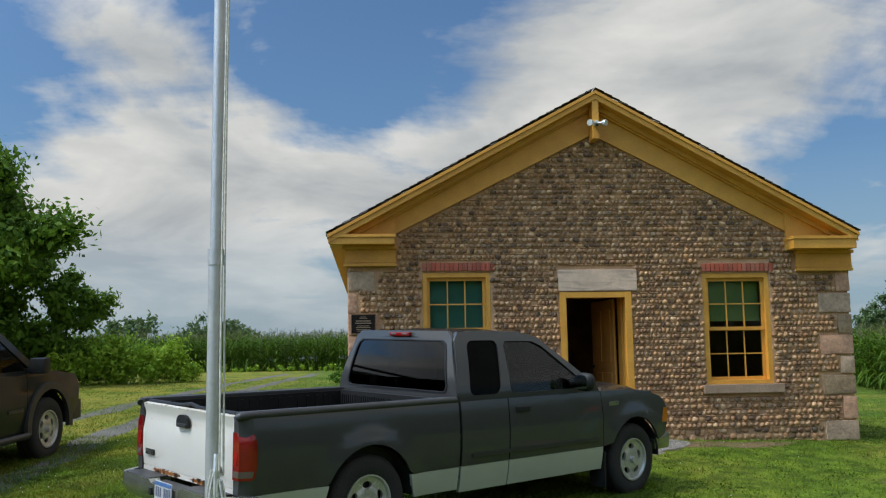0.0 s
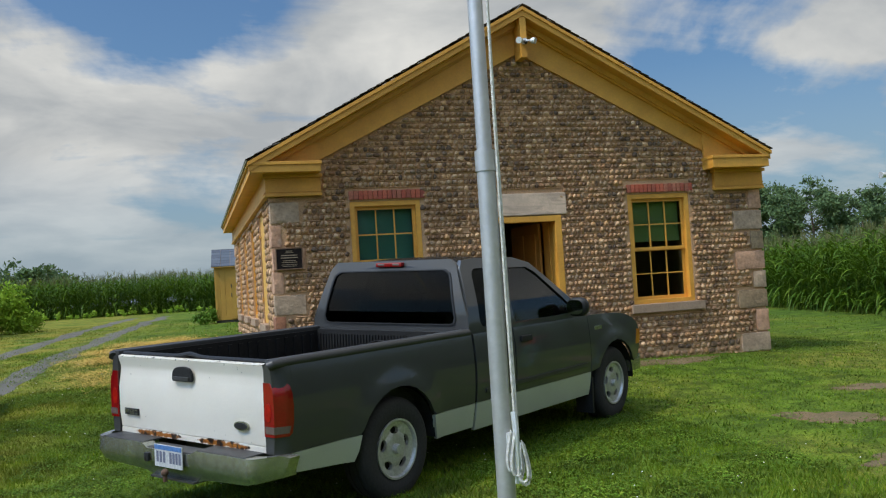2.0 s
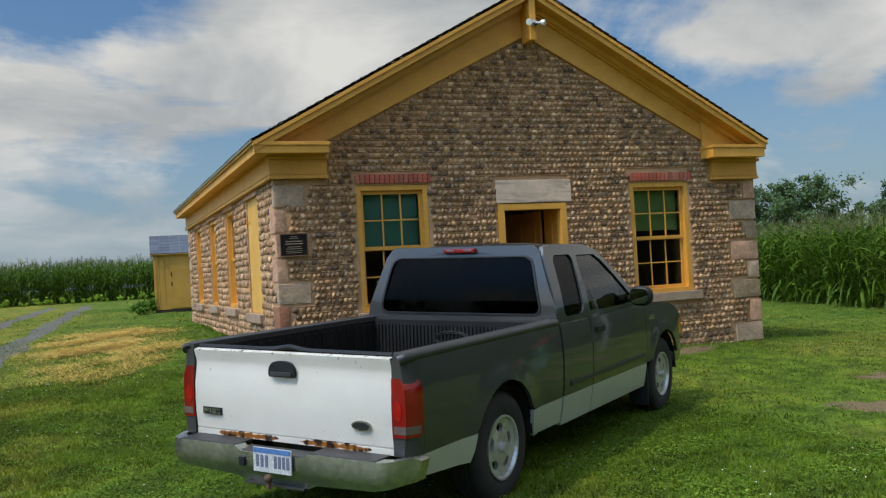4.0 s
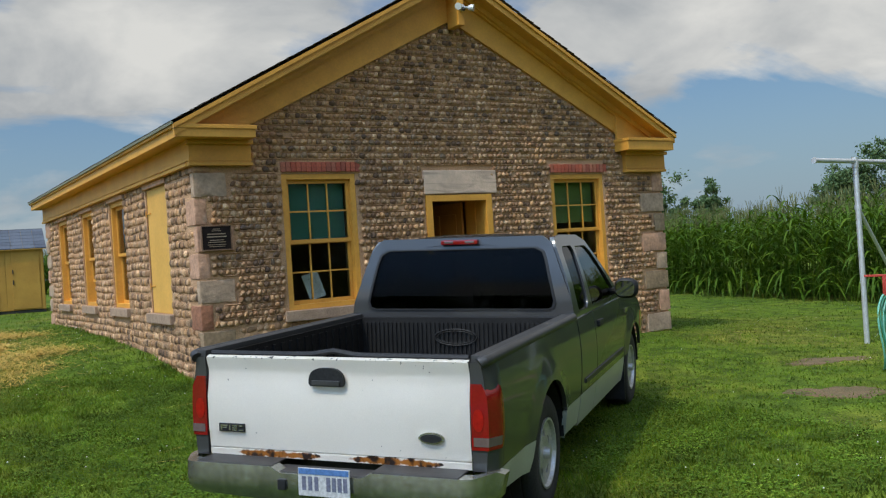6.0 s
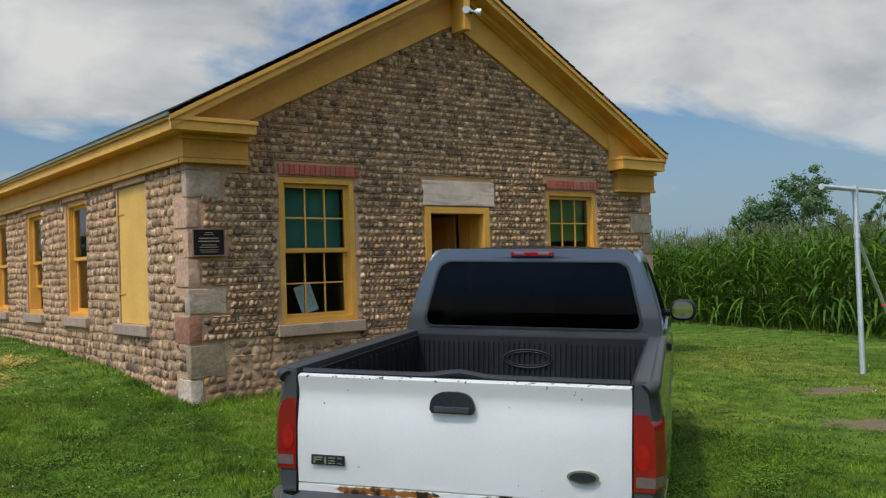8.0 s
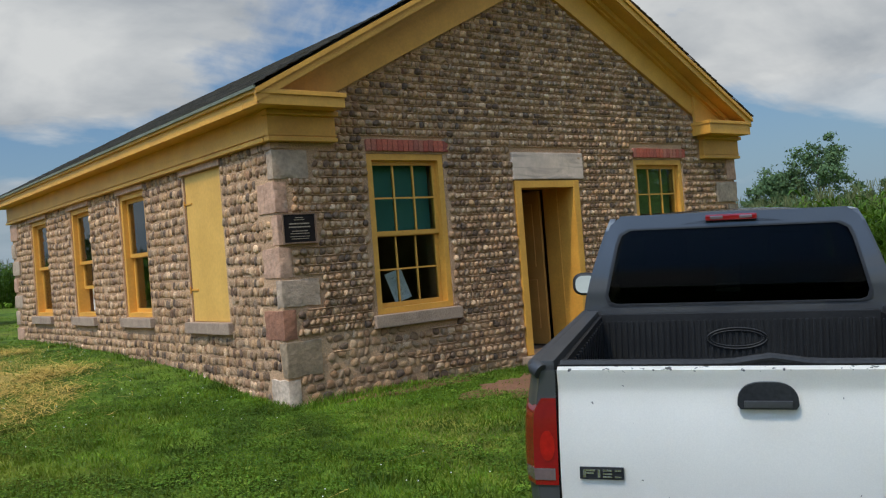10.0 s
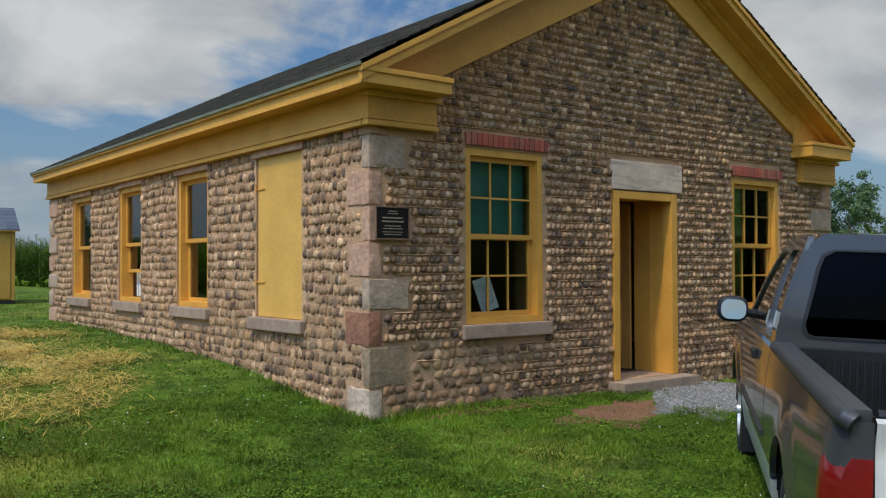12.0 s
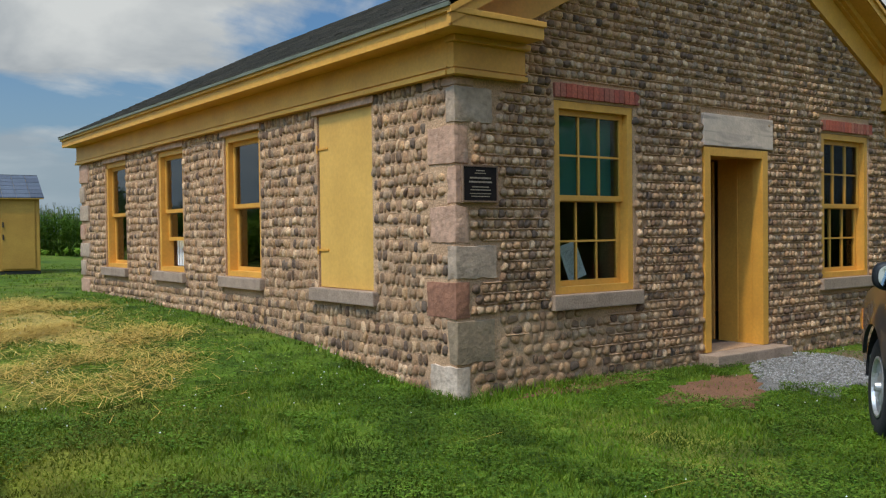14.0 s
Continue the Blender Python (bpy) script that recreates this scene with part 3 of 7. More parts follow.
# eaves along both sides
for x0, x1, xi, drop in ((EL, 0.0, -0.06, 0.0), (WX, ER, WX, -0.08)):
    bm = bmesh.new()
    fx0, fx1 = (-0.06, 0.0) if x1 == 0.0 else (WX, WX + 0.06)
    box(bm, fx0, fx1, 0.002, WY + 0.05, 2.81 + drop, 3.12 + drop)
    mx0, mx1 = (-0.085, 0.0) if x1 == 0.0 else (WX, WX + 0.085)
    box(bm, mx0, mx1, 0.004, WY + 0.07, 2.798 + drop, 2.838 + drop, 0.006)
    box(bm, mx0 + (0.01 if x1 == 0.0 else 0), mx1 - (0 if x1 == 0.0 else 0.01), 0.004, WY + 0.06, 2.855 + drop, 2.87 + drop)
    part("eave_frieze", bm, YELLOW, house)
    bm = bmesh.new()
    box(bm, x0 + 0.03, x1 - (0.03 if x1 != 0.0 else 0), 0.004, WY + 0.15, 3.102 + drop, 3.13 + drop)
    a, b = (x0 + 0.02, x0 + 0.06) if x1 == 0.0 else (x1 - 0.06, x1 - 0.02)
    box(bm, a, b, 0.004, WY + 0.16, 3.10 + drop, 3.236 + drop * 0.5, 0.004)
    a, b = (x0 - 0.012, x0 + 0.05) if x1 == 0.0 else (x1 - 0.05, x1 + 0.012)
    box(bm, a, b, FR + 0.01, WY + 0.17, 3.205 + drop * 0.4, 3.25 + drop * 0.2, 0.008)
    part("eave_fascia", bm, YELLOW, house)

# roof: boards, then shingles in courses; the crown moulding stands proud of the sunken old roof
def sag(y, z):
    return 0.165 * ease(-0.3, 1.2, y) * (z - EZ) / (PZ - EZ)


roof = part("roof", panel([(EL - 0.02, EZ - 0.03), (PX, PZ - 0.02), (ER + 0.02, EZ - 0.03), (ER + 0.02, EZ - 0.005), (PX, PZ + 0.012), (EL - 0.02, EZ - 0.005)], [], WY - 0.45, cuts=(("x", (1.0, 2.2)),), shape=lambda x, y, z: Vector((x, y + 0.62, z - 0.18 * (z - EZ) / (PZ - EZ)))), SHINGLE, house, "dark grey asphalt shingle roof")
rs_v, rs_f = [], []
rr = random.Random(4)
for ex, sgn in ((EL - 0.03, 1), (ER + 0.03, -1)):
    dx, dz = (PX - ex), PZ - EZ + 0.02
    ln = math.hypot(dx, dz)
    ux, uz = dx / ln, dz / ln
    nx, nz = -uz * sgn, abs(ux)
    for c in range(int(ln / 0.14)):
        s0, s1 = c * 0.14, c * 0.14 + 0.15
        y = FR - 0.03 - rr.random() * 0.3
        while y < WY + 0.18:
            y1 = min(y + 0.3, WY + 0.19)
            ya = max(y, FR - 0.03)
            if y1 - ya > 0.02:
                j = rr.random() * 0.006
                k = len(rs_v)
                for s, h in ((s0, 0.014 + j), (s1, 0.006)):
                    for yy in (ya + 0.003, y1 - 0.003):
                        rs_v.append((ex + ux * s + nx * h, yy, EZ - 0.005 + uz * s + nz * h - sag(yy, EZ + uz * s)))
                for yy in (ya + 0.003, y1 - 0.003):
                    rs_v.append((ex + ux * s0, yy, EZ - 0.005 + uz * s0 - sag(yy, EZ + uz * s0)))
                rs_f += [(k, k + 1, k + 3, k + 2), (k, k + 4, k + 5, k + 1)]
            y += 0.3
DRIP = mat("weathered_drip_edge", (0.20, 0.20, 0.135), (0.15, 0.155, 0.10), 3.0, 0.5, 0.05, metal=0.3, fine_amt=0.12)
part("drip_edge", boxed(EL - 0.034, EL - 0.014, FR - 0.02, WY + 0.17, 3.236, 3.268, 0.003), DRIP, house, "grey-green metal drip edge")
tagged(joined("shingles", rs_v, rs_f, SHINGLE, roof), "", "", "", "stuff")


# windows
def sash(bm, x0, x1, z0, z1, y, cols, rows, stile=0.045, rail=0.05):
    box(bm, x0, x0 + stile, y, y + 0.035, z0, z1)
    box(bm, x1 - stile, x1, y, y + 0.035, z0, z1)
    box(bm, x0 + stile, x1 - stile, y, y + 0.035, z0, z0 + rail)
    box(bm, x0 + stile, x1 - stile, y, y + 0.035, z1 - rail, z1)
    w, h = x1 - x0 - 2 * stile, z1 - z0 - 2 * rail
    for i in range(1, cols):
        xx = x0 + stile + w * i / cols
        box(bm, xx - 0.009, xx + 0.009, y + 0.004, y + 0.031, z0 + rail, z1 - rail)
    for j in range(1, rows):
        zz = z0 + rail + h * j / rows
        box(bm, x0 + stile, x1 - stile, y + 0.005, y + 0.030, zz - 0.009, zz + 0.009)
    cells = []
    for i in range(cols):
        for j in range(rows):
            cells.append((x0 + stile + w * i / cols, x0 + stile + w * (i + 1) / cols, z0 + rail + h * j / rows, z0 + rail + h * (j + 1) / rows))
    return cells


def window(m, w, h, cols, rows, deep=0.0, lift=0.0, label="", pane=None):
    """A double-hung window in local metres: x across, y inwards, z up."""
    t = 0.07
    bm = panel(rect(0.003, w - 0.003, 0.003, h - 0.003), [rect(t, w - t, t * 0.9, h - t)], 0.172, shape=lambda x, y, z: Vector((x, y - 0.012 + deep, z)))
    fr = part("window", bm, YELLOW, house, label)
    fr.matrix_world = m
    mid = 0.06 + (h - 0.13) * 0.5
    for nm, z0, z1, y in (("upper_sash", mid - 0.02, h - t, 0.05 + deep), ("lower_sash", 0.063 + lift, mid + 0.02 + lift, 0.09 + deep)):
        bm = bmesh.new()
        cells = sash(bm, t, w - t, z0, z1, y, cols, rows)
        sh = part(nm, bm, YELLOW, fr)
        for a, b, c, d in cells:
            p = part("pane", boxed(a, b, y + 0.014, y + 0.019, c, d), pane or PANE, fr)
            p.visible_shadow = False
    return fr


RS = pose(0, 0, 0, 0, 0, -90)
for (x0, x1, z0, z1) in (WIN_L, WIN_R):
    f = window(pose(x0, 0.02, z0), x1 - x0, z1 - z0, 3, 2, label="ochre double-hung window frame with six-over-six panes")
    w, h = x1 - x0, z1 - z0
    drop = 0.50 if x0 < 3 else 0.42
    if x0 < 3:
        part("window_blind", boxed(0.10, w - 0.10, 0.17, 0.175, h * (1 - drop), h - 0.08), BLIND, f, "green roller blind")
    else:
        part("window_blind", boxed(0.08, w - 0.10, 0.17, 0.175, h * (1 - drop) - 0.02, h - 0.08), BLIND_PALE, f, "yellow-green roller blind")
    part("window_stool", boxed(0.08, w - 0.08, 0.17, 0.42, 0.06, 0.085), YELLOW, f)
    bm = boxed(x0 - 0.07, x1 + 0.07 + (0.06 if x0 > 3 else 0), -0.07, 0.2, z0 - 0.135, z0 - 0.002, 0.012)
    part("window_sill", bm, SILL, house, "grey stone sill")
for i, (y0, y1, z0, z1) in enumerate(SIDE):
    m = pose(0, y1, z0, 0, 0, -90)
    part("window_sill", boxed(-0.07, 0.2, y0 - 0.09, y1 + 0.09, z0 - 0.13, z0 - 0.002, 0.012), SILL, house, "grey stone sill")
    if i:
        f = window(m @ pose(0, 0.035, 0), y1 - y0, z1 - z0, 1, 1, lift=0.36 if i == 2 else 0.0, label="ochre double-hung window frame with single large panes", pane=PANE_SIDE)
        if i == 2:
            bm = bmesh.new()
            for k in range(5):
                box(bm, 0.1 + k * 0.05, 0.145 + k * 0.05, 0.2 + 0.012 * (k % 2), 0.215 + 0.012 * (k % 2), 0.07, 0.75, 0.006)
            part("curtain", bm, PAPER, f, "white cloth curtain")
bm = boxed(0.02, 0.05, SIDE[0][0] + 0.01, SIDE[0][1] - 0.01, SIDE[0][2] + 0.005, SIDE[0][3] - 0.005, 0.004)
shutter = part("shutter", bm, SHUTTER, house, "closed pale ochre board shutter")
for z in (1.38, 2.38):
    bm = bmesh.new()
    box(bm, 0.008, 0.02, 2.05, 2.24, z, z + 0.018)
    tube(bm, [(0.0, 2.235, z - 0.03), (0.0, 2.235, z + 0.05)], 0.009, 6)
    part("hinge", bm, YELLOW, shutter)

# door: casing, deep jamb, open leaf
dx0, dx1, dz0, dz1 = DOOR
bm = bmesh.new()
box(bm, dx0 - 0.01, dx0 + 0.09, -0.03, 0.10, dz0, dz1 - 0.003, 0.006)
box(bm, dx1 - 0.09, dx1 + 0.01, -0.03, 0.10, dz0, dz1 - 0.003, 0.006)
box(bm, dx0 + 0.09, dx1 - 0.09, -0.028, 0.10, dz1 - 0.09, dz1 - 0.003, 0.006)
casing = part("door_casing", bm, YELLOW, house)
bm = bmesh.new()
box(bm, dx0 + 0.002, dx0 + 0.06, 0.10, 0.56, dz0, dz1 - 0.06)
part("door_jamb", bm, YELLOW, house)
bm = bmesh.new()
box(bm, dx1 - 0.06, dx1 - 0.002, 0.10, 0.56, dz0, dz1 - 0.06)
part("door_jamb", bm, YELLOW, house)
for y in (0.11, 0.30):
    part("jamb_strip", boxed(dx1 - 0.075, dx1 - 0.06, y, y + 0.03, dz0, dz1 - 0.062), YELLOW, house)
bm = bmesh.new()
box(bm, dx0 + 0.06, dx1 - 0.06, 0.10, 0.56, dz1 - 0.06, dz1 - 0.004)
part("door_head", bm, YELLOW, house)
bm = bmesh.new()
L, H = 0.93, dz1 - dz0 - 0.09
box(bm, 0, L, 0, 0.035, 0, H)
for a, b in ((0.12, 0.42), (0.51, 0.81)):
    for c, d in ((0.2, 0.85), (1.02, 1.85)):
        box(bm, a, b, -0.012, 0.047, c, d, 0.01)
door = part("door_leaf", bm, DOORWOOD, house, "open panelled ochre door")
door.matrix_world = pose(dx1 - 0.09, 0.585, dz0 + 0.01, 0, 0, 97)
bm = bmesh.new()
tube(bm, [(L - 0.06, -0.04, 0.95), (L - 0.06, 0.075, 0.95)], 0.025, 10)
part("door_knob", bm, IRON, door)
part("door_step", boxed(3.10, 4.42, -0.24, 0.40, 0.13, 0.285, 0.015), SILL, house, "worn grey stone doorstep")
part("lintel_stone", boxed(3.165, 4.385, -0.035, 0.2, 2.402, 2.73, 0.012), STONE_PALE, house, "pale veined stone lintel")
# bricks set upright over the windows
brick_me = None
for (x0, x1, z0, z1) in (WIN_L, WIN_R):
    n = 16
    for i in range(n):
        if brick_me is None:
            bm = boxed(-0.031, 0.031, -0.03, 0.07, -0.062, 0.062, 0.006)
            brick_me = part("brick", bm, BRICK, house).data
            b = bpy.data.objects["brick"]
        else:
            b = new("brick", brick_me)
            b.parent = house
        b.matrix_world = pose(x0 - 0.01 + (x1 - x0 + 0.08) * (i + 0.5) / n, 0.003 * rr.random(), z1 + 0.083 + 0.006 * rr.random(), 0, 4 * rr.random() - 2, 0)
for (y0, y1, z0, z1) in SIDE:
    part("side_lintel", boxed(-0.03, 0.2, y0 - 0.06, y1 + 0.06, z1 + 0.004, z1 + 0.075, 0.008), STONE_RED, house)

# corner stones, long on the front and on the side by turns; faces hewn a little uneven
def hewn(x0, x1, y0, y1, z0, z1, seed):
    bm = boxed(x0, x1, y0, y1, z0, z1)
    bmesh.ops.subdivide_edges(bm, edges=bm.edges[:], cuts=5, use_grid_fill=True)
    for v in bm.verts:
        edge = sum(min(abs(c - a), abs(c - b)) < 0.004 for c, a, b in ((v.co.x, x0, x1), (v.co.y, y0, y1), (v.co.z, z0, z1)))
        n = noise.noise_vector(v.co * 9.0 + Vector((seed * 3.7, 0, seed)))
        f = noise.noise_vector(v.co * 28.0 + Vector((0, seed * 2.1, seed)))
        v.co += n * 0.009 + f * 0.004
        if edge >= 2:
            mid = Vector(((x0 + x1) / 2, (y0 + y1) / 2, (z0 + z1) / 2))
            v.co += (mid - v.co).normalized() * 0.010 * (1 + n.x)
    return bm


tops = [2.795, 2.42, 2.09, 1.77, 1.45, 1.155, 0.84, 0.47, 0.15]
QUOINS = (STONE, STONE_RED, STONE_RED, STONE_RED, STONE, STONE_BROWN, STONE_OLIVE, STONE_LIGHT)
part("corner_stone", hewn(-0.018, 0.20, -0.018, 0.42, 2.728, 2.800, 40), STONE_RED, house, "", True)
for i in range(8):
    long_front = i % 2 == 0
    a, b = (0.39 + 0.03 * (i % 3), 0.10) if long_front else (0.13, 0.33 + 0.03 * (i % 3))
    top = 2.722 if i == 0 else tops[i] - 0.006
    part("corner_stone", hewn(-0.016, a, -0.016, b, tops[i + 1] + 0.010, top, i), QUOINS[i], house, "", True)
    part("corner_stone", hewn(WX - (0.5 if not long_front else 0.2), WX + 0.03, -0.03, 0.2 if not long_front else 0.45, tops[i + 1] - 0.06, tops[i] - 0.085, i + 10), (STONE_RED, STONE, STONE_OLIVE)[i % 3], house, "", True)
    part("corner_stone", hewn(-0.03, 0.2, WY - (0.25 if i % 2 else 0.5), WY + 0.03, tops[i + 1] + 0.05, tops[i] - 0.006, i + 20), STONE if i % 3 else STONE_RED, house, "", True)

# bronze plaque with raised lettering that cannot be made out
plaque = empty("plaque", pose(0.03, -0.05, 1.79) @ Matrix.Scale(0.88, 4))
tagged(plaque, "dark bronze memorial plaque with raised lettering on the corner stones", "plaque")
part("plate", boxed(0.012, 0.408, -0.008, 0.014, 0.012, 0.326, 0.003), BRONZE, plaque)
bm = bmesh.new()
for a, b, c, d in ((0, 0.42, 0, 0.014), (0, 0.42, 0.324, 0.338), (0, 0.014, 0.014, 0.324), (0.406, 0.42, 0.014, 0.324)):
    box(bm, a, b, -0.014, 0.014, c, d, 0.003)
part("rim", bm, BRONZE_EDGE, plaque)
for z, w, h in ((0.285, 0.10, 0.012), (0.262, 0.13, 0.010), (0.215, 0.25, 0.02), (0.178, 0.27, 0.02), (0.135, 0.20, 0.013), (0.108, 0.24, 0.012), (0.075, 0.25, 0.010), (0.05, 0.22, 0.010)):
    part("text_bar", boxed(0.21 - w / 2, 0.21 + w / 2, -0.011, -0.007, z, z + h * 0.75), BRONZE_TEXT, plaque)

# flood lamp under the gable point
lamp = empty("flood_lamp", pose(PX, -0.10 + FR + 0.11, 4.93) @ Matrix.Scale(0.8, 4))
tagged(lamp, "white twin-head security flood lamp under the gable peak", "flood lamp")
bm = bmesh.new()
tube(bm, [(0, 0.02, 0), (0, -0.06, 0)], 0.055, 14)
part("base", bm, WHITE_GLASS, lamp)
for s in (-1, 1):
    bm = bmesh.new()
    tube(bm, [(0, -0.05, 0), (s * 0.07, -0.08, 0.0), (s * 0.10, -0.10, -0.01)], 0.018, 8)
    part("arm", bm, STEEL, lamp)
    bm = bmesh.new()
    tube(bm, [(s * 0.09, -0.09, 0.0), (s * 0.12, -0.12, -0.01)], 0.03, 12, 1.9)
    tube(bm, [(s * 0.12, -0.12, -0.01), (s * 0.16, -0.16, -0.02)], 0.057, 12, 1.05)
    part("lamp_head", bm, WHITE_GLASS, lamp)
bm = bmesh.new()
tube(bm, [(0, -0.06, -0.01), (0, -0.10, -0.05)], 0.028, 8)
part("sensor", bm, IRON, lamp)

# paper sheet leaning inside the window
sheet = tagged(part("display_sheet", boxed(-0.115, 0.115, -0.004, 0.004, 0, 0.34, 0.002), PAPER), "white printed sheet on a stand leaning inside the window", "display sheet")
sheet.matrix_world = pose(1.60, 0.215, 1.108, -10, -15, 0)
part("text_bar", boxed(-0.08, 0.08, -0.0055, -0.0042, 0.05, 0.28), mat("grey_print", (0.55, 0.55, 0.53), (0.62, 0.62, 0.6), 60.0, 0.8), sheet)

# ---- pickup truck ----
def paint(name, colour, rough=0.35, coat=0.6, metal=0.0):
    return mat(name, colour, tuple(v * 0.9 for v in colour), 1.5, rough, 0.0, metal=metal, coat=coat, fine=200.0, fine_amt=0.05, spec=0.12)


GREY_PAINT = paint("dark_grey_paint", (0.042, 0.042, 0.042), 0.42, 0.85, 0.0)
SILVER_PAINT = paint("silver_lower_paint", (0.48, 0.504, 0.465), 0.4, 0.4, 0.3)
LINER = mat("black_bed_liner", (0.012, 0.0114, 0.011), (0.017, 0.0162, 0.0153), 4.0, 0.5, 0.15, fine_amt=0.2, spec=0.15)
CAP = mat("grey_rail_plastic", (0.038, 0.037, 0.036), (0.030, 0.029, 0.028), 5.0, 0.45, 0.05, fine_amt=0.1, spec=0.4)
RUBBER = mat("tyre_rubber", (0.012, 0.012, 0.012), (0.02, 0.019, 0.018), 5.0, 0.85, 0.2)
WHEEL_STEEL = mat("silver_wheel", (0.52, 0.52, 0.50), (0.40, 0.39, 0.37), 8.0, 0.35, 0.05, metal=0.5, fine_amt=0.15)
BUMPER = mat("dull_chrome", (0.42, 0.42, 0.36), (0.30, 0.30, 0.255), 4.0, 0.26, 0.03, metal=0.85, fine=30, fine_amt=0.2)
BLACKPLASTIC = mat("black_plastic", (0.015, 0.015, 0.016), (0.02, 0.02, 0.02), 5.0, 0.5, 0.1, spec=0.2)
REDLENS = mat("red_lamp_lens", (0.23, 0.005, 0.006), (0.17, 0.004, 0.005), 5.0, 0.12, spec=0.4, coat=0.6, fine_amt=0.08)
BULBLENS = mat("bright_red_lens", (0.32, 0.009, 0.006), (0.24, 0.007, 0.005), 30.0, 0.2, spec=0.3, fine_amt=0.2)
CLEARLENS = mat("clear_lamp_lens", (0.13, 0.085, 0.08), (0.10, 0.065, 0.06), 5.0, 0.12, coat=0.8, fine_amt=0.08)
AMBER = mat("amber_lens", (0.55, 0.17, 0.02), (0.45, 0.13, 0.015), 9.0, 0.15, coat=0.6, fine_amt=0.08)
TINT = glass("tinted_glass", (0.17, 0.20, 0.18), ior=1.16)
SIDEGLASS = glass("side_glass", (0.80, 0.95, 0.88), ior=1.5)
SEATCLOTH = mat("dark_seat_cloth", (0.035, 0.034, 0.034), (0.03, 0.03, 0.03), 9.0, 0.9, 0.2)
MIRROR = mat("mirror_glass", (0.42, 0.47, 0.46), (0.40, 0.45, 0.44), 2.0, 0.03, metal=1.0, fine_amt=0.01)


def gate_paint():
    """White paint with scuffs, and rust that creeps up from the bottom seam."""
    m = mat("white_tailgate_paint", (0.92, 0.87, 0.79), (0.87, 0.82, 0.74), 2.0, 0.4, 0.0, coat=0.3, fine=180, fine_amt=0.03)
    n, l = m.node_tree.nodes, m.node_tree.links
    b = n["Principled BSDF"]
    base = b.inputs["Base Color"].links[0].from_socket
    tc = n.new("ShaderNodeTexCoord")
    sp = n.new("ShaderNodeSeparateXYZ")
    l.new(tc.outputs["Object"], sp.inputs[0])
    nz = n.new("ShaderNodeTexNoise")
    nz.inputs["Scale"].default_value, nz.inputs["Detail"].default_value = 19.0, 8.0
    l.new(tc.outputs["Object"], nz.inputs["Vector"])
    def step(op, p, q=None):
        k = n.new("ShaderNodeMath")
        k.operation = op
        for i, v in enumerate((p, q)):
            if isinstance(v, (int, float)):
                k.inputs[i].default_value = v
            elif v is not None:
                l.new(v, k.inputs[i])
        return k.outputs[0]

    # two ragged streaks, either side of the middle, just above the bottom flange
    high = step('DIVIDE', step('ABSOLUTE', step('SUBTRACT', sp.outputs[2], 0.580)), 0.028)
    along = step('POWER', step('DIVIDE', step('ABSOLUTE', step('SUBTRACT', step('ABSOLUTE', sp.outputs[1]), 0.36)), 0.30), 4.0)
    ragged = step('MULTIPLY', step('SUBTRACT', nz.outputs["Fac"], 0.5), 2.1)
    ad2 = step('SUBTRACT', step('ADD', 0.95, ragged), step('ADD', high, along))
    rp = n.new("ShaderNodeValToRGB")
    rp.color_ramp.elements[0].position, rp.color_ramp.elements[0].color = 0.12, (0, 0, 0, 1)
    rp.color_ramp.elements[1].position, rp.color_ramp.elements[1].color = 0.36, (1, 1, 1, 1)
    l.new(ad2, rp.inputs[0])
    rc = n.new("ShaderNodeValToRGB")
    rc.color_ramp.elements[0].position, rc.color_ramp.elements[0].color = 0.46, (0.46, 0.16, 0.022, 1)
    rc.color_ramp.elements[1].position, rc.color_ramp.elements[1].color = 0.60, (0.03, 0.014, 0.009, 1)
    l.new(nz.outputs["Fac"], rc.inputs[0])
    # chips along the top edge and a few specks
    chip = n.new("ShaderNodeTexNoise")
    chip.inputs["Scale"].default_value, chip.inputs["Detail"].default_value = 34.0, 3.0
    l.new(tc.outputs["Object"], chip.inputs["Vector"])
    edge = n.new("ShaderNodeMapRange")
    edge.inputs[1].default_value, edge.inputs[2].default_value, edge.inputs[3].default_value, edge.inputs[4].default_value = 1.095, 1.12, 0.0, 0.13
    l.new(sp.outputs[2], edge.inputs[0])
    chipped = n.new("ShaderNodeValToRGB")
    chipped.color_ramp.elements[0].position, chipped.color_ramp.elements[0].color = 0.745, (0, 0, 0, 1)
    chipped.color_ramp.elements[1].position, chipped.color_ramp.elements[1].color = 0.78, (1, 1, 1, 1)
    l.new(step('ADD', chip.outputs["Fac"], edge.outputs[0]), chipped.inputs[0])
    worn = n.new("ShaderNodeMixRGB")
    worn.inputs[2].default_value = (0.10, 0.09, 0.085, 1)
    l.new(chipped.outputs[0], worn.inputs[0])
    l.new(base, worn.inputs[1])
    mx = n.new("ShaderNodeMixRGB")
    l.new(rp.outputs[0], mx.inputs[0])
    l.new(worn.outputs[0], mx.inputs[1])
    l.new(rc.outputs[0], mx.inputs[2])
    l.new(mx.outputs[0], b.inputs["Base Color"])
    return m


GATE = gate_paint()
TRUCK_W = 0.965                        # half width at the wheel flares


def side_y(x, z):
    """Half width of the body at a height: rounded shoulders and a tuck under."""
    y = TRUCK_W - 0.035 * ((z - 0.80) / 0.35) ** 2 if z > 0.80 else TRUCK_W - 0.05 * ((0.80 - z) / 0.45) ** 2
    for cx in (1.13, 4.63):
        d = math.hypot(x - cx, z - 0.40)
        if z > 0.3:
            y += 0.022 * (1 - ease(0.43, 0.60, d))
    return y - 0.02


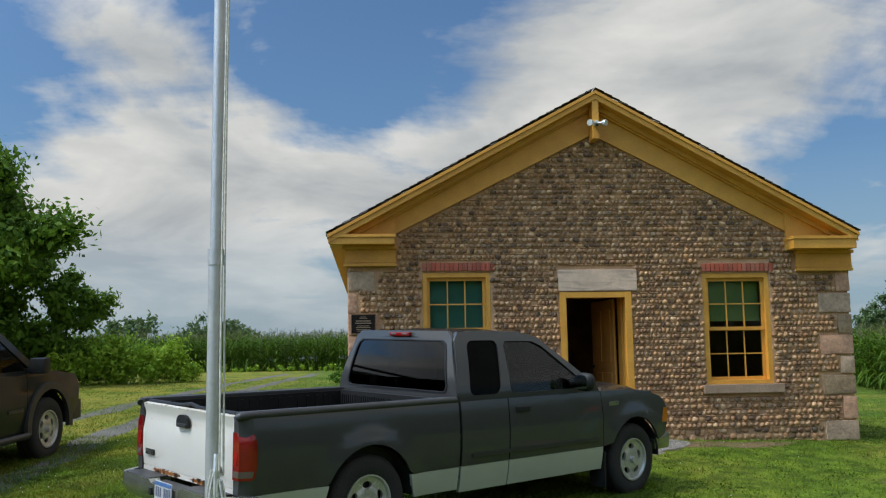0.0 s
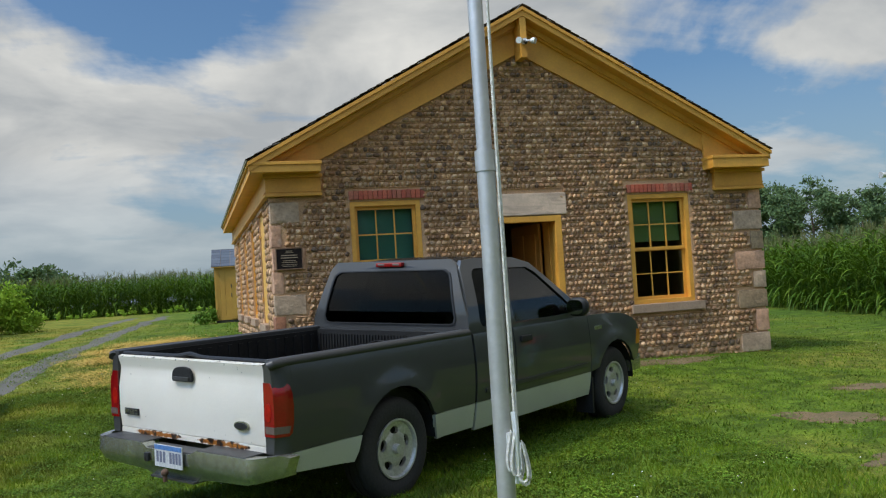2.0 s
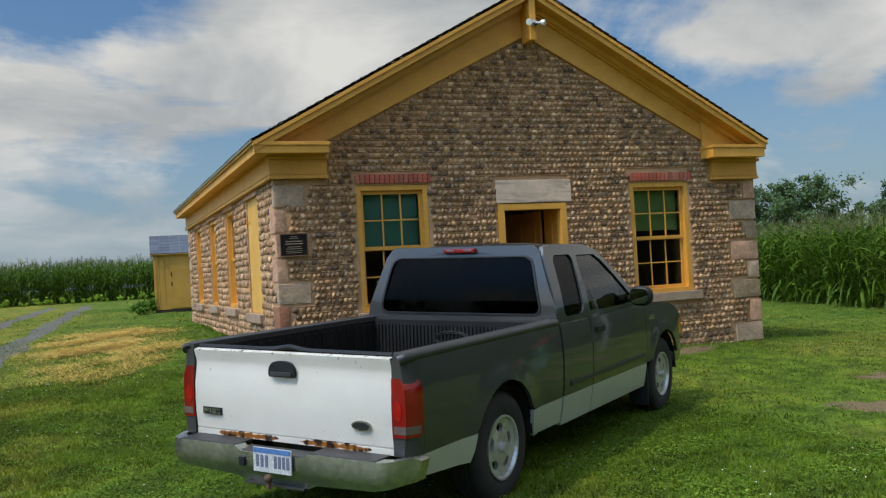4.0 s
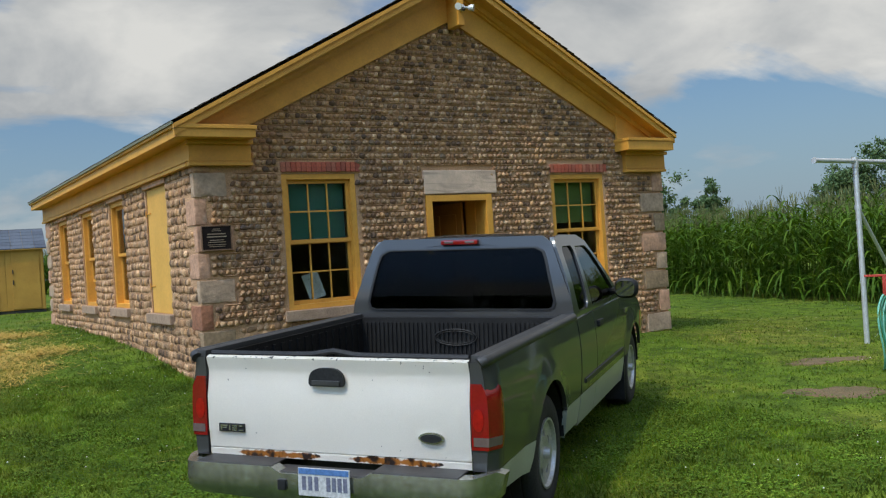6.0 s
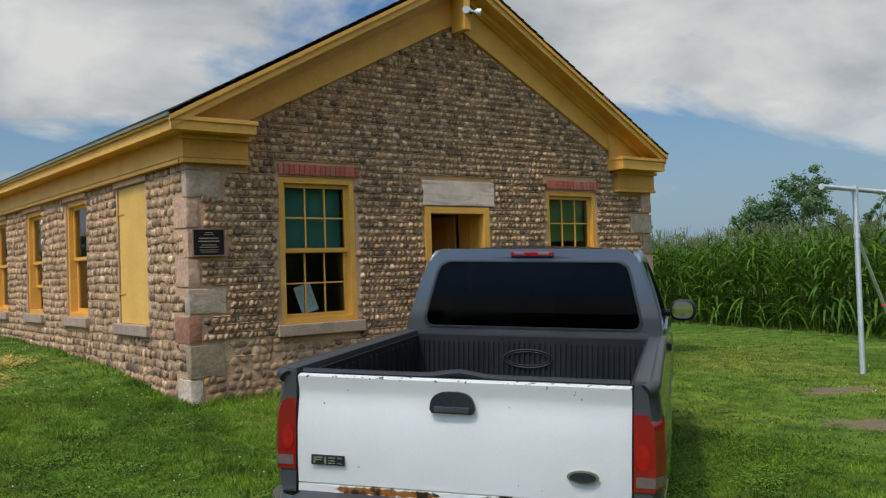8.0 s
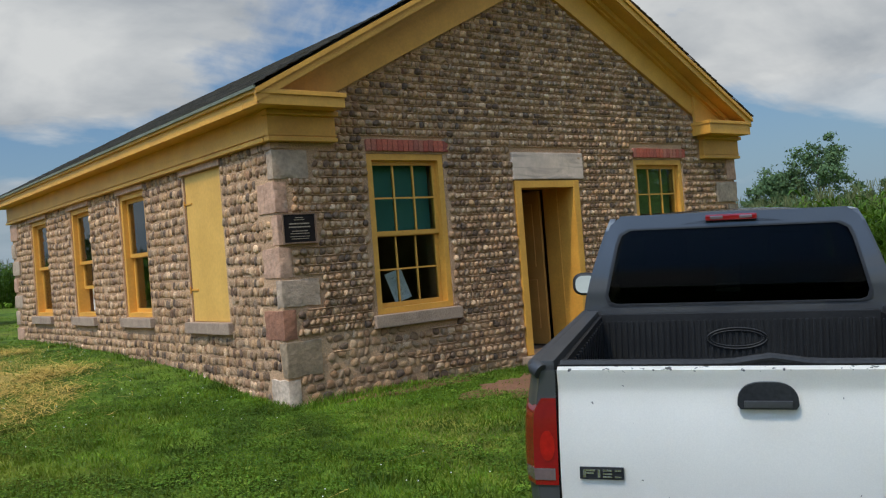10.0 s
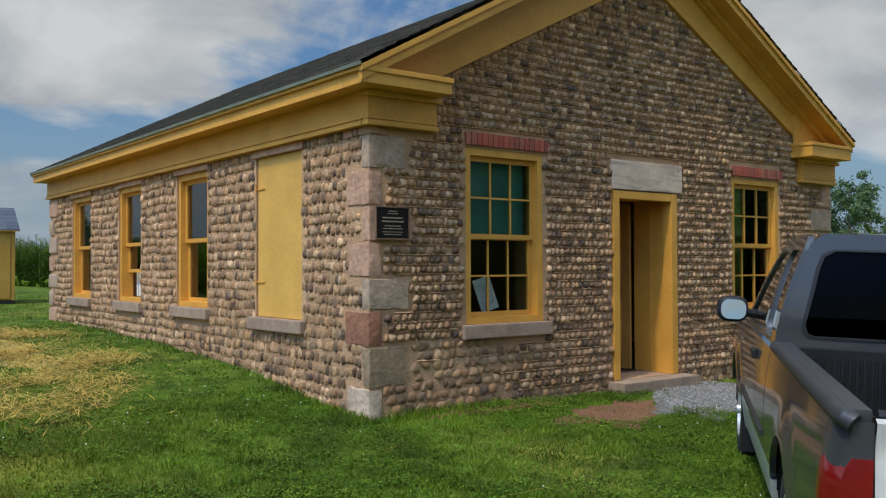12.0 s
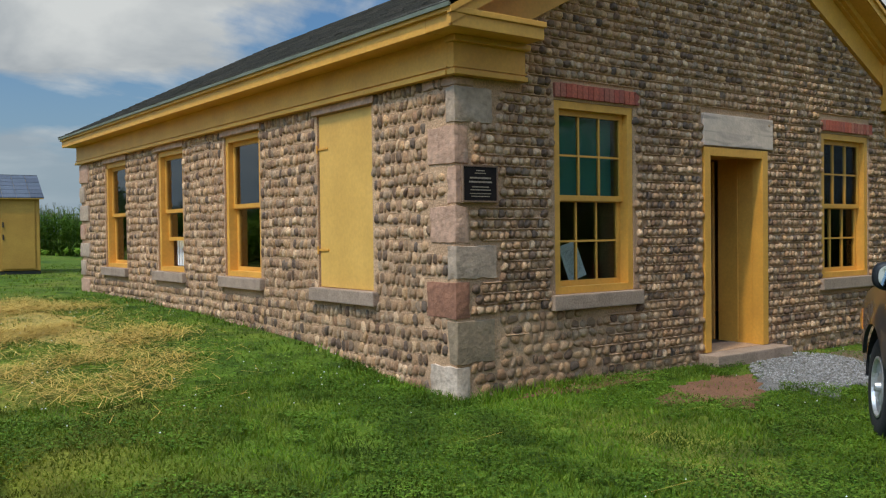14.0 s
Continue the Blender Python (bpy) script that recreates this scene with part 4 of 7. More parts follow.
def body_side(outline, sgn, thick=0.03, holes=(), zs=(), xs=()):
    zs = [0.38 + 0.045 * i for i in range(18)]
    xs = [0.0 + 0.09 * i for i in range(60)]
    return panel(outline, holes, thick, cuts=(("z", zs), ("x", xs)), shape=lambda x, y, z: Vector((x, sgn * (side_y(x, z) - y), z)))


def wheel(parent, x, y, sgn, R=0.375, spokes=5, name="wheel"):
    """Tyre with a rounded tread, and a spoked rim set into it."""
    bm = bmesh.new()
    prof = [(0.215, -0.10), (0.25, -0.118), (0.33, -0.118), (0.362, -0.10), (R, -0.075), (R, -0.045), (R - 0.009, -0.042), (R - 0.009, -0.032), (R, -0.029), (R, 0.029), (R - 0.009, 0.032), (R - 0.009, 0.042), (R, 0.045), (R, 0.075), (0.362, 0.10), (0.33, 0.118), (0.25, 0.118), (0.215, 0.10)]
    S = 36
    rings = [[bm.verts.new((r * math.cos(2 * math.pi * i / S), w, r * math.sin(2 * math.pi * i / S))) for r, w in prof] for i in range(S)]
    for i in range(S):
        a, b = rings[i], rings[(i + 1) % S]
        for k in range(len(prof) - 1):
            bm.faces.new((a[k], a[k + 1], b[k + 1], b[k]))
    w = part(name, bm, RUBBER, parent, "black tyre", True)
    bm = bmesh.new()
    prof = [(0.218, 0.09), (0.222, 0.118), (0.208, 0.118), (0.195, 0.085), (0.185, 0.05)]
    rings = [[bm.verts.new((r * math.cos(2 * math.pi * i / S), v, r * math.sin(2 * math.pi * i / S))) for r, v in prof] for i in range(S)]
    for i in range(S):
        a, b = rings[i], rings[(i + 1) % S]
        for k in range(len(prof) - 1):
            bm.faces.new((a[k], a[k + 1], b[k + 1], b[k]))
    outl = fan(0, 0, 0.20, 0, 360, 40)[:-1]
    holes = []
    for k in range(spokes):
        a = 360 / spokes * k + 90
        pts = [((0.137 + 0.029 * math.cos(radians(q))) * math.cos(radians(a + 19 * math.sin(radians(q)))), (0.137 + 0.029 * math.cos(radians(q))) * math.sin(radians(a + 19 * math.sin(radians(q))))) for q in range(0, 360, 24)]
        holes.append(pts)
    pb = panel(outl, holes, 0.03)
    me = bpy.data.meshes.new("tmp")
    pb.to_mesh(me)
    pb.free()
    k0 = len(bm.verts)
    bm.from_mesh(me)
    bpy.data.meshes.remove(me)
    bm.verts.ensure_lookup_table()
    for v in bm.verts[k0:]:
        r = math.hypot(v.co.x, v.co.z)
        v.co.y += 0.055 + 0.035 * (1 - ease(0.04, 0.15, r)) + 0.01 * ease(0.15, 0.2, r)
    tube(bm, [(0, 0.08, 0), (0, 0.135, 0)], 0.042, 14, 0.8)
    part("rim", bm, WHEEL_STEEL, w, "silver slotted wheel rim")
    bm = bmesh.new()
    tube(bm, [(0, -0.08, 0), (0, 0.03, 0)], 0.17, 20)
    part("brake_drum", bm, IRON, w)
    w.matrix_local = pose(x, y, R, 0, 0, 0) @ Matrix.Diagonal((1, sgn, 1, 1))
    return w


def build_truck():
    t = empty("pickup_truck")
    tagged(t, "dark grey extended-cab pickup truck with rusty white tailgate on grass", "pickup truck")
    arch_r = fan(1.13, 0.40, 0.44, 0, 180, 14)
    arch_f = fan(4.63, 0.40, 0.43, 0, 180, 14)
    for s in (-1, 1):
        # bed side
        up = [(0.10, 0.56), (0.70, 0.56)] + [(x, z) for x, z in arch_r[::-1] if z > 0.56] + [(1.57, 0.56), (2.10, 0.56), (2.10, 1.12), (0.10, 1.12)]
        b = part("bed_side", body_side(up, s, xs=(0.4, 0.8, 1.13, 1.5, 1.8)), GREY_PAINT, t, "", True)
        lo = [(0.03, 0.43), (0.66, 0.38), (0.695, 0.45), (0.718, 0.556), (0.03, 0.556)]
        part("lower_panel", body_side(lo, s, zs=(0.45, 0.5)), SILVER_PAINT, t, "pale silver lower band", True)
        lo = [(1.60, 0.36), (2.10, 0.36), (2.10, 0.556), (1.542, 0.556), (1.568, 0.45)]
        part("lower_panel", body_side(lo, s, zs=(0.45, 0.5)), SILVER_PAINT, t, "pale silver lower band", True)
        bm = bmesh.new()
        prev = []
        for x, dy, dz in ((-0.032, 0.03, -0.016), (-0.02, 0.012, -0.004), (0.03, 0, 0), (1.0, 0, 0), (2.09, 0, 0)):
            prev.append((x, s * (0.893 - dy), 1.136 + dz))
        tube(bm, prev, 0.032, 12)
        box(bm, -0.02, 2.09, s * 0.81, s * 0.893, 1.115, 1.163, 0.015)
        part("rail_cap", bm, CAP, t, "grey plastic bed rail cap", True)
        # cab side below the windows, and front wing
        cab = [(2.13, 0.56), (2.72, 0.56), (2.72, 1.12), (2.13, 1.12)]
        part("rear_door", body_side(cab, s), GREY_PAINT, t, "", True)
        part("lower_panel", body_side([(2.13, 0.33), (2.72, 0.33), (2.72, 0.556), (2.13, 0.556)], s, zs=(0.4, 0.45, 0.5)), SILVER_PAINT, t, "pale silver lower band", True)
        d = part("front_door", body_side([(2.735, 0.56), (4.10, 0.56), (4.08, 1.12), (2.735, 1.12)], s, xs=(3.3, 3.7)), GREY_PAINT, t, "", True)
        part("lower_panel", body_side([(2.735, 0.33), (4.10, 0.33), (4.10, 0.556), (2.735, 0.556)], s, zs=(0.4, 0.45, 0.5)), SILVER_PAINT, t, "pale silver lower band", True)
        bm = bmesh.new()
        yy = s * (side_y(3.1, 0.98) + 0.008)
        box(bm, 2.82, 3.00, yy - 0.012, yy + 0.014, 0.985, 1.04, 0.012)
        part("door_handle", bm, BLACKPLASTIC, d)
        bm = panel(rect(2.25, 4.02, 0.625, 0.66), [], 0.02, shape=lambda x, y, z: Vector((x, s * (side_y(x, z) + 0.012 - y), z)))
        part("side_moulding", bm, CAP, t, "grey rubbing strip")
        wing = [(4.11, 0.56)] + [(x, z) for x, z in arch_f[::-1] if z > 0.56] + [(5.05, 0.56), (5.17, 0.60), (5.21, 0.72), (5.21, 0.88), (5.17, 0.96), (5.09, 1.02), (4.9, 1.08), (4.5, 1.115), (4.09, 1.12)]
        part("front_wing", body_side(wing, s, xs=(4.4, 4.63, 4.9, 5.15)), GREY_PAINT, t, "", True)
        part("mud_flap", boxed(4.12, 4.15, s * 0.74, s * 0.93, 0.14, 0.50, 0.005), BLACKPLASTIC, t)
        part("badge", boxed(4.20, 4.36, s * (side_y(4.28, 1.0) + 0.001), s * (side_y(4.28, 1.0) + 0.007), 0.965, 1.005, 0.002), BUMPER, t)
        # wheel housings
        for cx in (1.13, 4.63):
            bm = bmesh.new()
            N = 14
            ra = [[bm.verts.new((cx + 0.445 * math.cos(math.pi * i / N), s * y, 0.38 + 0.445 * math.sin(math.pi * i / N))) for y in (0.92, 0.62)] for i in range(N + 1)]
            for i in range(N):
                bm.faces.new((ra[i][0], ra[i][1], ra[i + 1][1], ra[i + 1][0]))
            bm.faces.new([r[1] for r in ra])
            part("wheel_housing", bm, BLACKPLASTIC, t)
        wheel(t, 1.13, s * 0.80, s)
        wheel(t, 4.63, s * 0.80, s)
        # tail lamp wraps round the corner
        def corner(x, y, z, proud, top=0.0):
            """Rounded rear corner of the bed: y runs from the outer skin to the gate's edge."""
            outer = side_y(x, z) + proud - 0.05 * ease(0.09, -0.04, x) ** 2 - top * ease(0.93, 1.03, z) ** 2 * ease(0.10, -0.02, x)
            return Vector((x - (proud if x < 0.0 else 0.0), s * (outer + (0.808 - outer) * y), z))

        slices = (("x", (-0.025, -0.01, 0.01, 0.03, 0.05, 0.075, 0.1)), ("z", (0.70, 0.78, 0.86, 0.92, 0.95, 0.975, 1.0)))
        part("corner_post", panel(rect(-0.03, 0.10, 0.56, 1.125), [], 1.0, cuts=slices, shape=lambda x, y, z: corner(x, y, z, 0.0, 0.0)), GREY_PAINT, t, "", True)
        lamp_out = [(-0.03, 0.672), (0.050, 0.672), (0.072, 0.69), (0.086, 0.76), (0.090, 0.86), (0.086, 0.94), (0.072, 0.99), (0.046, 1.015), (-0.03, 1.015)]
        tl = part("tail_lamp", panel(lamp_out, [], 1.0, cuts=slices, shape=lambda x, y, z: corner(x, y, z, 0.007, 0.03)), REDLENS, t, "red tail lamp lens", True)
        part("reversing_lens", panel([(-0.03, 0.692), (0.050, 0.692), (0.062, 0.738), (-0.03, 0.738)], [], 0.86, cuts=slices[:1], shape=lambda x, y, z: corner(x, y + 0.02, z, 0.010)), CLEARLENS, tl, "pale reversing lamp lens", True)
        bm = panel([(0.030 * math.cos(2 * math.pi * i / 20), 0.060 * math.sin(2 * math.pi * i / 20)) for i in range(20)], [], 0.004, shape=lambda x, y, z: Vector((y - 0.0405, s * 0.848 + x, z + 0.828)))
        part("bulb_lens", bm, BULBLENS, tl, "brighter red brake light lens", True)
        # mirrors
        bm = bmesh.new()
        tube(bm, [(3.80, s * 0.86, 1.20), (3.74, s * 0.95, 1.21)], 0.03, 8)
        eg = bmesh.ops.create_uvsphere(bm, u_segments=18, v_segments=12, radius=1.0)["verts"]
        for v in eg:
            c = v.co.copy()
            v.co = Vector((3.69 + (0.075 if c.x > 0 else 0.052) * math.copysign(abs(c.x) ** 0.7, c.x), s * 1.04 + 0.108 * math.copysign(abs(c.y) ** 0.75, c.y), 1.235 + 0.092 * math.copysign(abs(c.z) ** 0.75, c.z)))
        mi = part("wing_mirror", bm, BLACKPLASTIC, t, "black wing mirror housing", True)
        bm = panel(rounded(-0.084, 0.084, -0.068, 0.068, 0.055, 6), [], 0.004, shape=lambda x, y, z: Vector((3.634 + y + z * (0.12 if s > 0 else -0.02), s * 1.035 + x, 1.235 + z)))
        part("mirror_glass", bm, MIRROR, mi)
        part("head_lamp", boxed(5.07, 5.235, s * 0.60, s * 0.86, 0.74, 0.90, 0.03), CLEARLENS, t, "clear headlamp")
        part("turn_signal", panel([(5.115, 0.735), (5.20, 0.735), (5.222, 0.80), (5.215, 0.885), (5.15, 0.895)], [], 0.05, shape=lambda x, y, z: Vector((x, s * (side_y(x, z) + 0.005 - y), z))), AMBER, t, "amber turn signal lens")

    # greenhouse: sides lean in towards the roof
    def lean(z):
        return 0.90 - 0.175 * ((z - 1.16) / 0.58) ** 1.35 if z > 1.16 else 0.90
    gh = [(2.10, 1.115), (4.09, 1.115), (4.06, 1.165), (3.95, 1.24), (3.30, 1.68), (3.05, 1.735), (2.45, 1.745), (2.26, 1.73), (2.20, 1.66)]
    qtr = rounded(2.27, 2.67, 1.165, 1.655, 0.07, 4)
    qtr = [(x + (1.22 - z) * -0.16, z) for x, z in qtr]
    fwin = [(2.79, 1.20), (2.82, 1.165), (3.86, 1.165), (3.86, 1.215), (3.34, 1.59), (3.22, 1.64), (2.84, 1.645), (2.805, 1.60)]
    for s in (-1, 1):
        bm = panel(gh, [qtr, fwin], 0.035, cuts=(("z", (1.16, 1.25, 1.35, 1.45, 1.55, 1.65)),), shape=lambda x, y, z: Vector((x, s * (lean(z) - y), z)))
        gs = part("cab_side_frame", bm, GREY_PAINT, t, "", True)
        for nm, pts, ml in (("quarter_window", qtr, TINT), ("side_window", fwin, SIDEGLASS)):
            bm = panel(pts, [], 0.004, cuts=(("z", (1.25, 1.35, 1.45, 1.55)),), shape=lambda x, y, z: Vector((x, s * (lean(z) - 0.016 - y), z)))
            g = part(nm, bm, ml, gs)
    # roof
    bm = bmesh.new()
    rows = []
    for x, zc in ((2.20, 1.68), (2.215, 1.725), (2.30, 1.752), (2.6, 1.768), (3.0, 1.76), (3.25, 1.715), (3.34, 1.675)):
        row = []
        for j in range(13):
            v = j / 6 - 1
            yy = v * (lean(zc - 0.02) - 0.005)
            row.append(bm.verts.new((x + 0.03 * (1 - v * v) * (1 if x > 3 else -0.4), yy, zc - 0.06 * abs(v) ** 3)))
        rows.append(row)
    for a, b in zip(rows, rows[1:]):
        for j in range(12):
            bm.faces.new((a[j], b[j], b[j + 1], a[j + 1]))
    bmesh.ops.solidify(bm, geom=bm.faces[:], thickness=0.02)
    part("roof_panel", bm, GREY_PAINT, t, "", True)
    # rear wall of the cab, with its window
    def rearx(z):
        return 2.10 + 0.10 * ease(1.1, 1.75, z) * ((z - 1.1) / 0.65 if z > 1.1 else 0)
    outer = [(-0.90, 0.45), (0.90, 0.45), (0.90, 1.16), (0.887, 1.25), (0.725, 1.69), (0.655, 1.745), (-0.655, 1.745), (-0.725, 1.69), (-0.887, 1.25), (-0.90, 1.16)]
    rw = [(-0.72, 1.19), (0.72, 1.19), (0.755, 1.205), (0.768, 1.25), (0.695, 1.57), (0.672, 1.63), (0.615, 1.662), (-0.615, 1.662), (-0.672, 1.63), (-0.695, 1.57), (-0.768, 1.25), (-0.755, 1.205)]
    bm = panel(outer, [rw], 0.03, cuts=(("z", (1.2, 1.3, 1.4, 1.5, 1.6)),), shape=lambda x, y, z: Vector((rearx(z) + y - 0.012 * abs(x) ** 2 + 0.01, x, z)))
    back = part("cab_back", bm, GREY_PAINT, t, "", True)
    bm = panel(rw, [], 0.004, cuts=(("z", (1.3, 1.4, 1.5)),), shape=lambda x, y, z: Vector((rearx(z) + y + 0.012, x, z)))
    part("rear_window", bm, TINT, back, "dark tinted rear window")
    gsk = [[(x * 1.0, z) for x, z in rw], [(x * 0.975, 1.42 + (z - 1.42) * 0.955) for x, z in rw]]
    bm = panel(gsk[0], [gsk[1]], 0.012, cuts=(("z", (1.3, 1.4, 1.5)),), shape=lambda x, y, z: Vector((rearx(z) + y - 0.012 * abs(x) ** 2 + 0.002, x, z)))
    part("window_seal", bm, BLACKPLASTIC, back)
    bm = bmesh.new()
    box(bm, 2.16, 2.21, -0.15, 0.15, 1.693, 1.73, 0.01)
    bl = part("brake_lamp", bm, REDLENS, back, "red high-level brake lamp")
    for y in (-0.085, 0.085):
        part("clear_lens", boxed(2.157, 2.20, y - 0.038, y + 0.038, 1.702, 1.722, 0.006), CLEARLENS, bl)
    # windscreen
    bm = bmesh.new()
    ws = [[bm.verts.new((3.98 + 0.10 * (1 - v * v), v * 0.86, 1.19)) for v in [k / 4 - 1 for k in range(9)]], [bm.verts.new((3.36 + 0.06 * (1 - v * v), v * 0.69, 1.67)) for v in [k / 4 - 1 for k in range(9)]]]
    for k in range(8):
        bm.faces.new((ws[0][k], ws[0][k + 1], ws[1][k + 1], ws[1][k]))
    part("windscreen", bm, SIDEGLASS, t)
    # bonnet, front and bumpers
    bm = bmesh.new()
    rows = []
    for x, zc, w in ((4.0, 1.185, 0.90), (4.3, 1.18, 0.91), (4.7, 1.155, 0.90), (4.95, 1.115, 0.88), (5.08, 1.07, 0.85), (5.16, 1.005, 0.82), (5.20, 0.93, 0.80)):
        rows.append([bm.verts.new((x + 0.06 * (1 - v * v) * ease(4.7, 5.2, x), v * w, zc - 0.07 * abs(v) ** 3 + 0.02 * (0.35 < abs(v) < 0.7))) for v in [k / 6 - 1 for k in range(13)]])
    for a, b in zip(rows, rows[1:]):
        for j in range(12):
            bm.faces.new((a[j], b[j], b[j + 1], a[j + 1]))
    bmesh.ops.solidify(bm, geom=bm.faces[:], thickness=0.015)
    part("bonnet", bm, GREY_PAINT, t, "", True)
    part("grille", boxed(5.14, 5.26, -0.58, 0.58, 0.68, 0.92, 0.02), BLACKPLASTIC, t)
    part("front_bumper", boxed(5.03, 5.32, -0.91, 0.91, 0.43, 0.62, 0.06), BUMPER, t)
    part("bonnet_shield", boxed(5.12, 5.22, -0.74, 0.74, 1.035, 1.06, 0.01), BLACKPLASTIC, t, "black bug shield")
    # bed: floor, walls with ribs, bulkhead
    bm = bmesh.new()
    box(bm, 0.06, 2.06, -0.80, 0.80, 0.60, 0.66)
    box(bm, 0.06, 2.06, 0.79, 0.825, 0.66, 1.13)
    box(bm, 0.06, 2.06, -0.825, -0.79, 0.66, 1.13)
    box(bm, 2.03, 2.075, -0.79, 0.79, 0.66, 1.14)
    for k in range(43):
        y = -0.76 + k * 0.0358
        box(bm, 2.018, 2.03, y, y + 0.017, 0.68, 1.10, 0.003)
    for k in range(18):
        for s in (-1, 1):
            box(bm, 0.15 + k * 0.105, 0.19 + k * 0.105, s * 0.778, s * 0.79, 0.68, 1.10)
    for s in (-1, 1):
        box(bm, 0.72, 1.52, s * 0.55, s * 0.79, 0.66, 0.86, 0.03)
    liner = part("bed_liner", bm, LINER, t, "black ribbed plastic bed liner")
    bm = bmesh.new()
    tube(bm, [(2.014, 0.17 * math.cos(2 * math.pi * i / 28), 0.99 + 0.062 * math.sin(2 * math.pi * i / 28)) for i in range(28)], 0.006, 6, closed=True)
    tube(bm, [(2.014, 0.15 * math.cos(2 * math.pi * i / 28), 0.99 + 0.047 * math.sin(2 * math.pi * i / 28)) for i in range(28)], 0.004, 6, closed=True)
    part("oval_emblem", bm, LINER, liner)
    # tailgate
    bm = bmesh.new()
    gw = 0.80
    cols, rowz = 16, [0.562, 0.58, 0.597, 0.602, 0.607, 0.64, 0.66, 0.72, 0.80, 0.90, 0.98, 1.03, 1.06, 1.10, 1.125, 1.135]
    def gx(y, z):
        d = -0.018 - 0.012 * ease(0.60, 0.75, z) + 0.018 * ease(0.93, 1.03, z) * (1 - ease(1.06, 1.12, z))
        d += 0.006 * math.exp(-((z - 1.0) / 0.03) ** 2)
        return d + (0.03 if z > 1.13 else 0.0) + (0.010 if abs(z - 0.602) < 0.002 else 0.0)
    gv = [[bm.verts.new((gx(-gw + 2 * gw * i / cols, z), -gw + 2 * gw * i / cols, z)) for i in range(cols + 1)] for z in rowz]
    for a, b in zip(gv, gv[1:]):
        for i in range(cols):
            bm.faces.new((a[i], b[i], b[i + 1], a[i + 1]))
    r = bmesh.ops.solidify(bm, geom=bm.faces[:], thickness=-0.05)
    bmesh.ops.recalc_face_normals(bm, faces=bm.faces[:])
    gate = part("tailgate", bm, GATE, t, "white tailgate with rust along its bottom edge", True)
    bm = bmesh.new()
    pts = []
    for i in range(25):
        y = -0.79 + 1.58 * i / 24
        pts.append((0.02, y, 1.142 + 0.022 * math.exp(-((y + 0.0) / 0.09) ** 2)))
    tube(bm, pts, 0.017, 8)
    part("gate_cap", bm, BLACKPLASTIC, gate, "lifted black tailgate cap")
    bm = panel([(-0.108, 0.972), (-0.098, 0.957), (0.098, 0.957), (0.108, 0.972)] + [(0.108 * math.copysign(abs(math.cos(radians(a))) ** 0.7, math.cos(radians(a))), 0.975 + 0.083 * math.sin(radians(a)) ** 0.8) for a in range(0, 181, 12)], [], 0.022, shape=lambda x, y, z: Vector((y - 0.046, x + 0.02, z + 0.022)))
    part("gate_handle", bm, BLACKPLASTIC, gate, "black tailgate handle", True)
    part("latch", boxed(-0.056, -0.045, -0.065, 0.105, 0.984, 1.012, 0.005), CAP, gate)
    # oval and bar badges as plain shapes
    bm = panel([(0.072 * math.cos(2 * math.pi * i / 24), 0.03 * math.sin(2 * math.pi * i / 24)) for i in range(24)], [], 0.012, shape=lambda x, y, z: Vector((y - 0.041, x - 0.585, z + 0.722)))
    part("oval_badge", bm, BUMPER, gate)
    bm = panel([(0.06 * math.cos(2 * math.pi * i / 24), 0.022 * math.sin(2 * math.pi * i / 24)) for i in range(24)], [], 0.004, shape=lambda x, y, z: Vector((y - 0.045, x - 0.585, z + 0.722)))
    part("badge_field", bm, BLACKPLASTIC, gate)
    bm = bmesh.new()
    box(bm, -0.040, -0.030, 0.555, 0.725, 0.700, 0.748, 0.004)
    part("model_badge", bm, BLACKPLASTIC, gate)
    bm = bmesh.new()
    for a, b, c, d in ((0.70, 0.712, 0.708, 0.74), (0.665, 0.70, 0.732, 0.740), (0.67, 0.70, 0.722, 0.728), (0.645, 0.655, 0.708, 0.740), (0.60, 0.635, 0.732, 0.740), (0.60, 0.635, 0.720, 0.726), (0.60, 0.635, 0.708, 0.714), (0.565, 0.59, 0.732, 0.740), (0.565, 0.59, 0.708, 0.714)):
        box(bm, -0.044, -0.040, a, b, c, d)
    part("badge_bars", bm, BUMPER, gate)
    # rear bumper with a step, plate, tow ball
    outl = [(-0.93, 0.560), (-0.30, 0.560), (-0.24, 0.530), (0.24, 0.530), (0.30, 0.560), (0.93, 0.560), (0.965, 0.54), (0.94, 0.42), (0.75, 0.38), (0.32, 0.36), (0.24, 0.33), (-0.24, 0.33), (-0.32, 0.36), (-0.75, 0.38), (-0.94, 0.42), (-0.965, 0.54)]
    bm = panel(outl, [], 0.09, cuts=(("x", (-0.95, -0.9, -0.85, -0.8, -0.75, -0.6, -0.4, 0.4, 0.6, 0.75, 0.8, 0.85, 0.9, 0.95)), ("z", (0.40, 0.43, 0.46, 0.49, 0.52, 0.55))), shape=lambda x, y, z: Vector((y - 0.19 + 0.22 * ease(0.80, 0.975, abs(x)) ** 1.5 + 0.05 * ease(0.46, 0.34, z) - 0.006 * max(0.0, 1 - ((z - 0.49) / 0.08) ** 2), x, z)))
    bump = part("rear_bumper", bm, BUMPER, t, "dull dented chrome rear bumper", True)
    bm = bmesh.new()
    box(bm, -0.185, -0.02, -0.78, -0.30, 0.553, 0.565, 0.004)
    box(bm, -0.185, -0.02, 0.30, 0.78, 0.553, 0.565, 0.004)
    box(bm, -0.18, -0.04, -0.30, 0.30, 0.523, 0.536, 0.004)
    box(bm, -0.17, -0.05, -0.24, 0.24, 0.325, 0.34, 0.004)
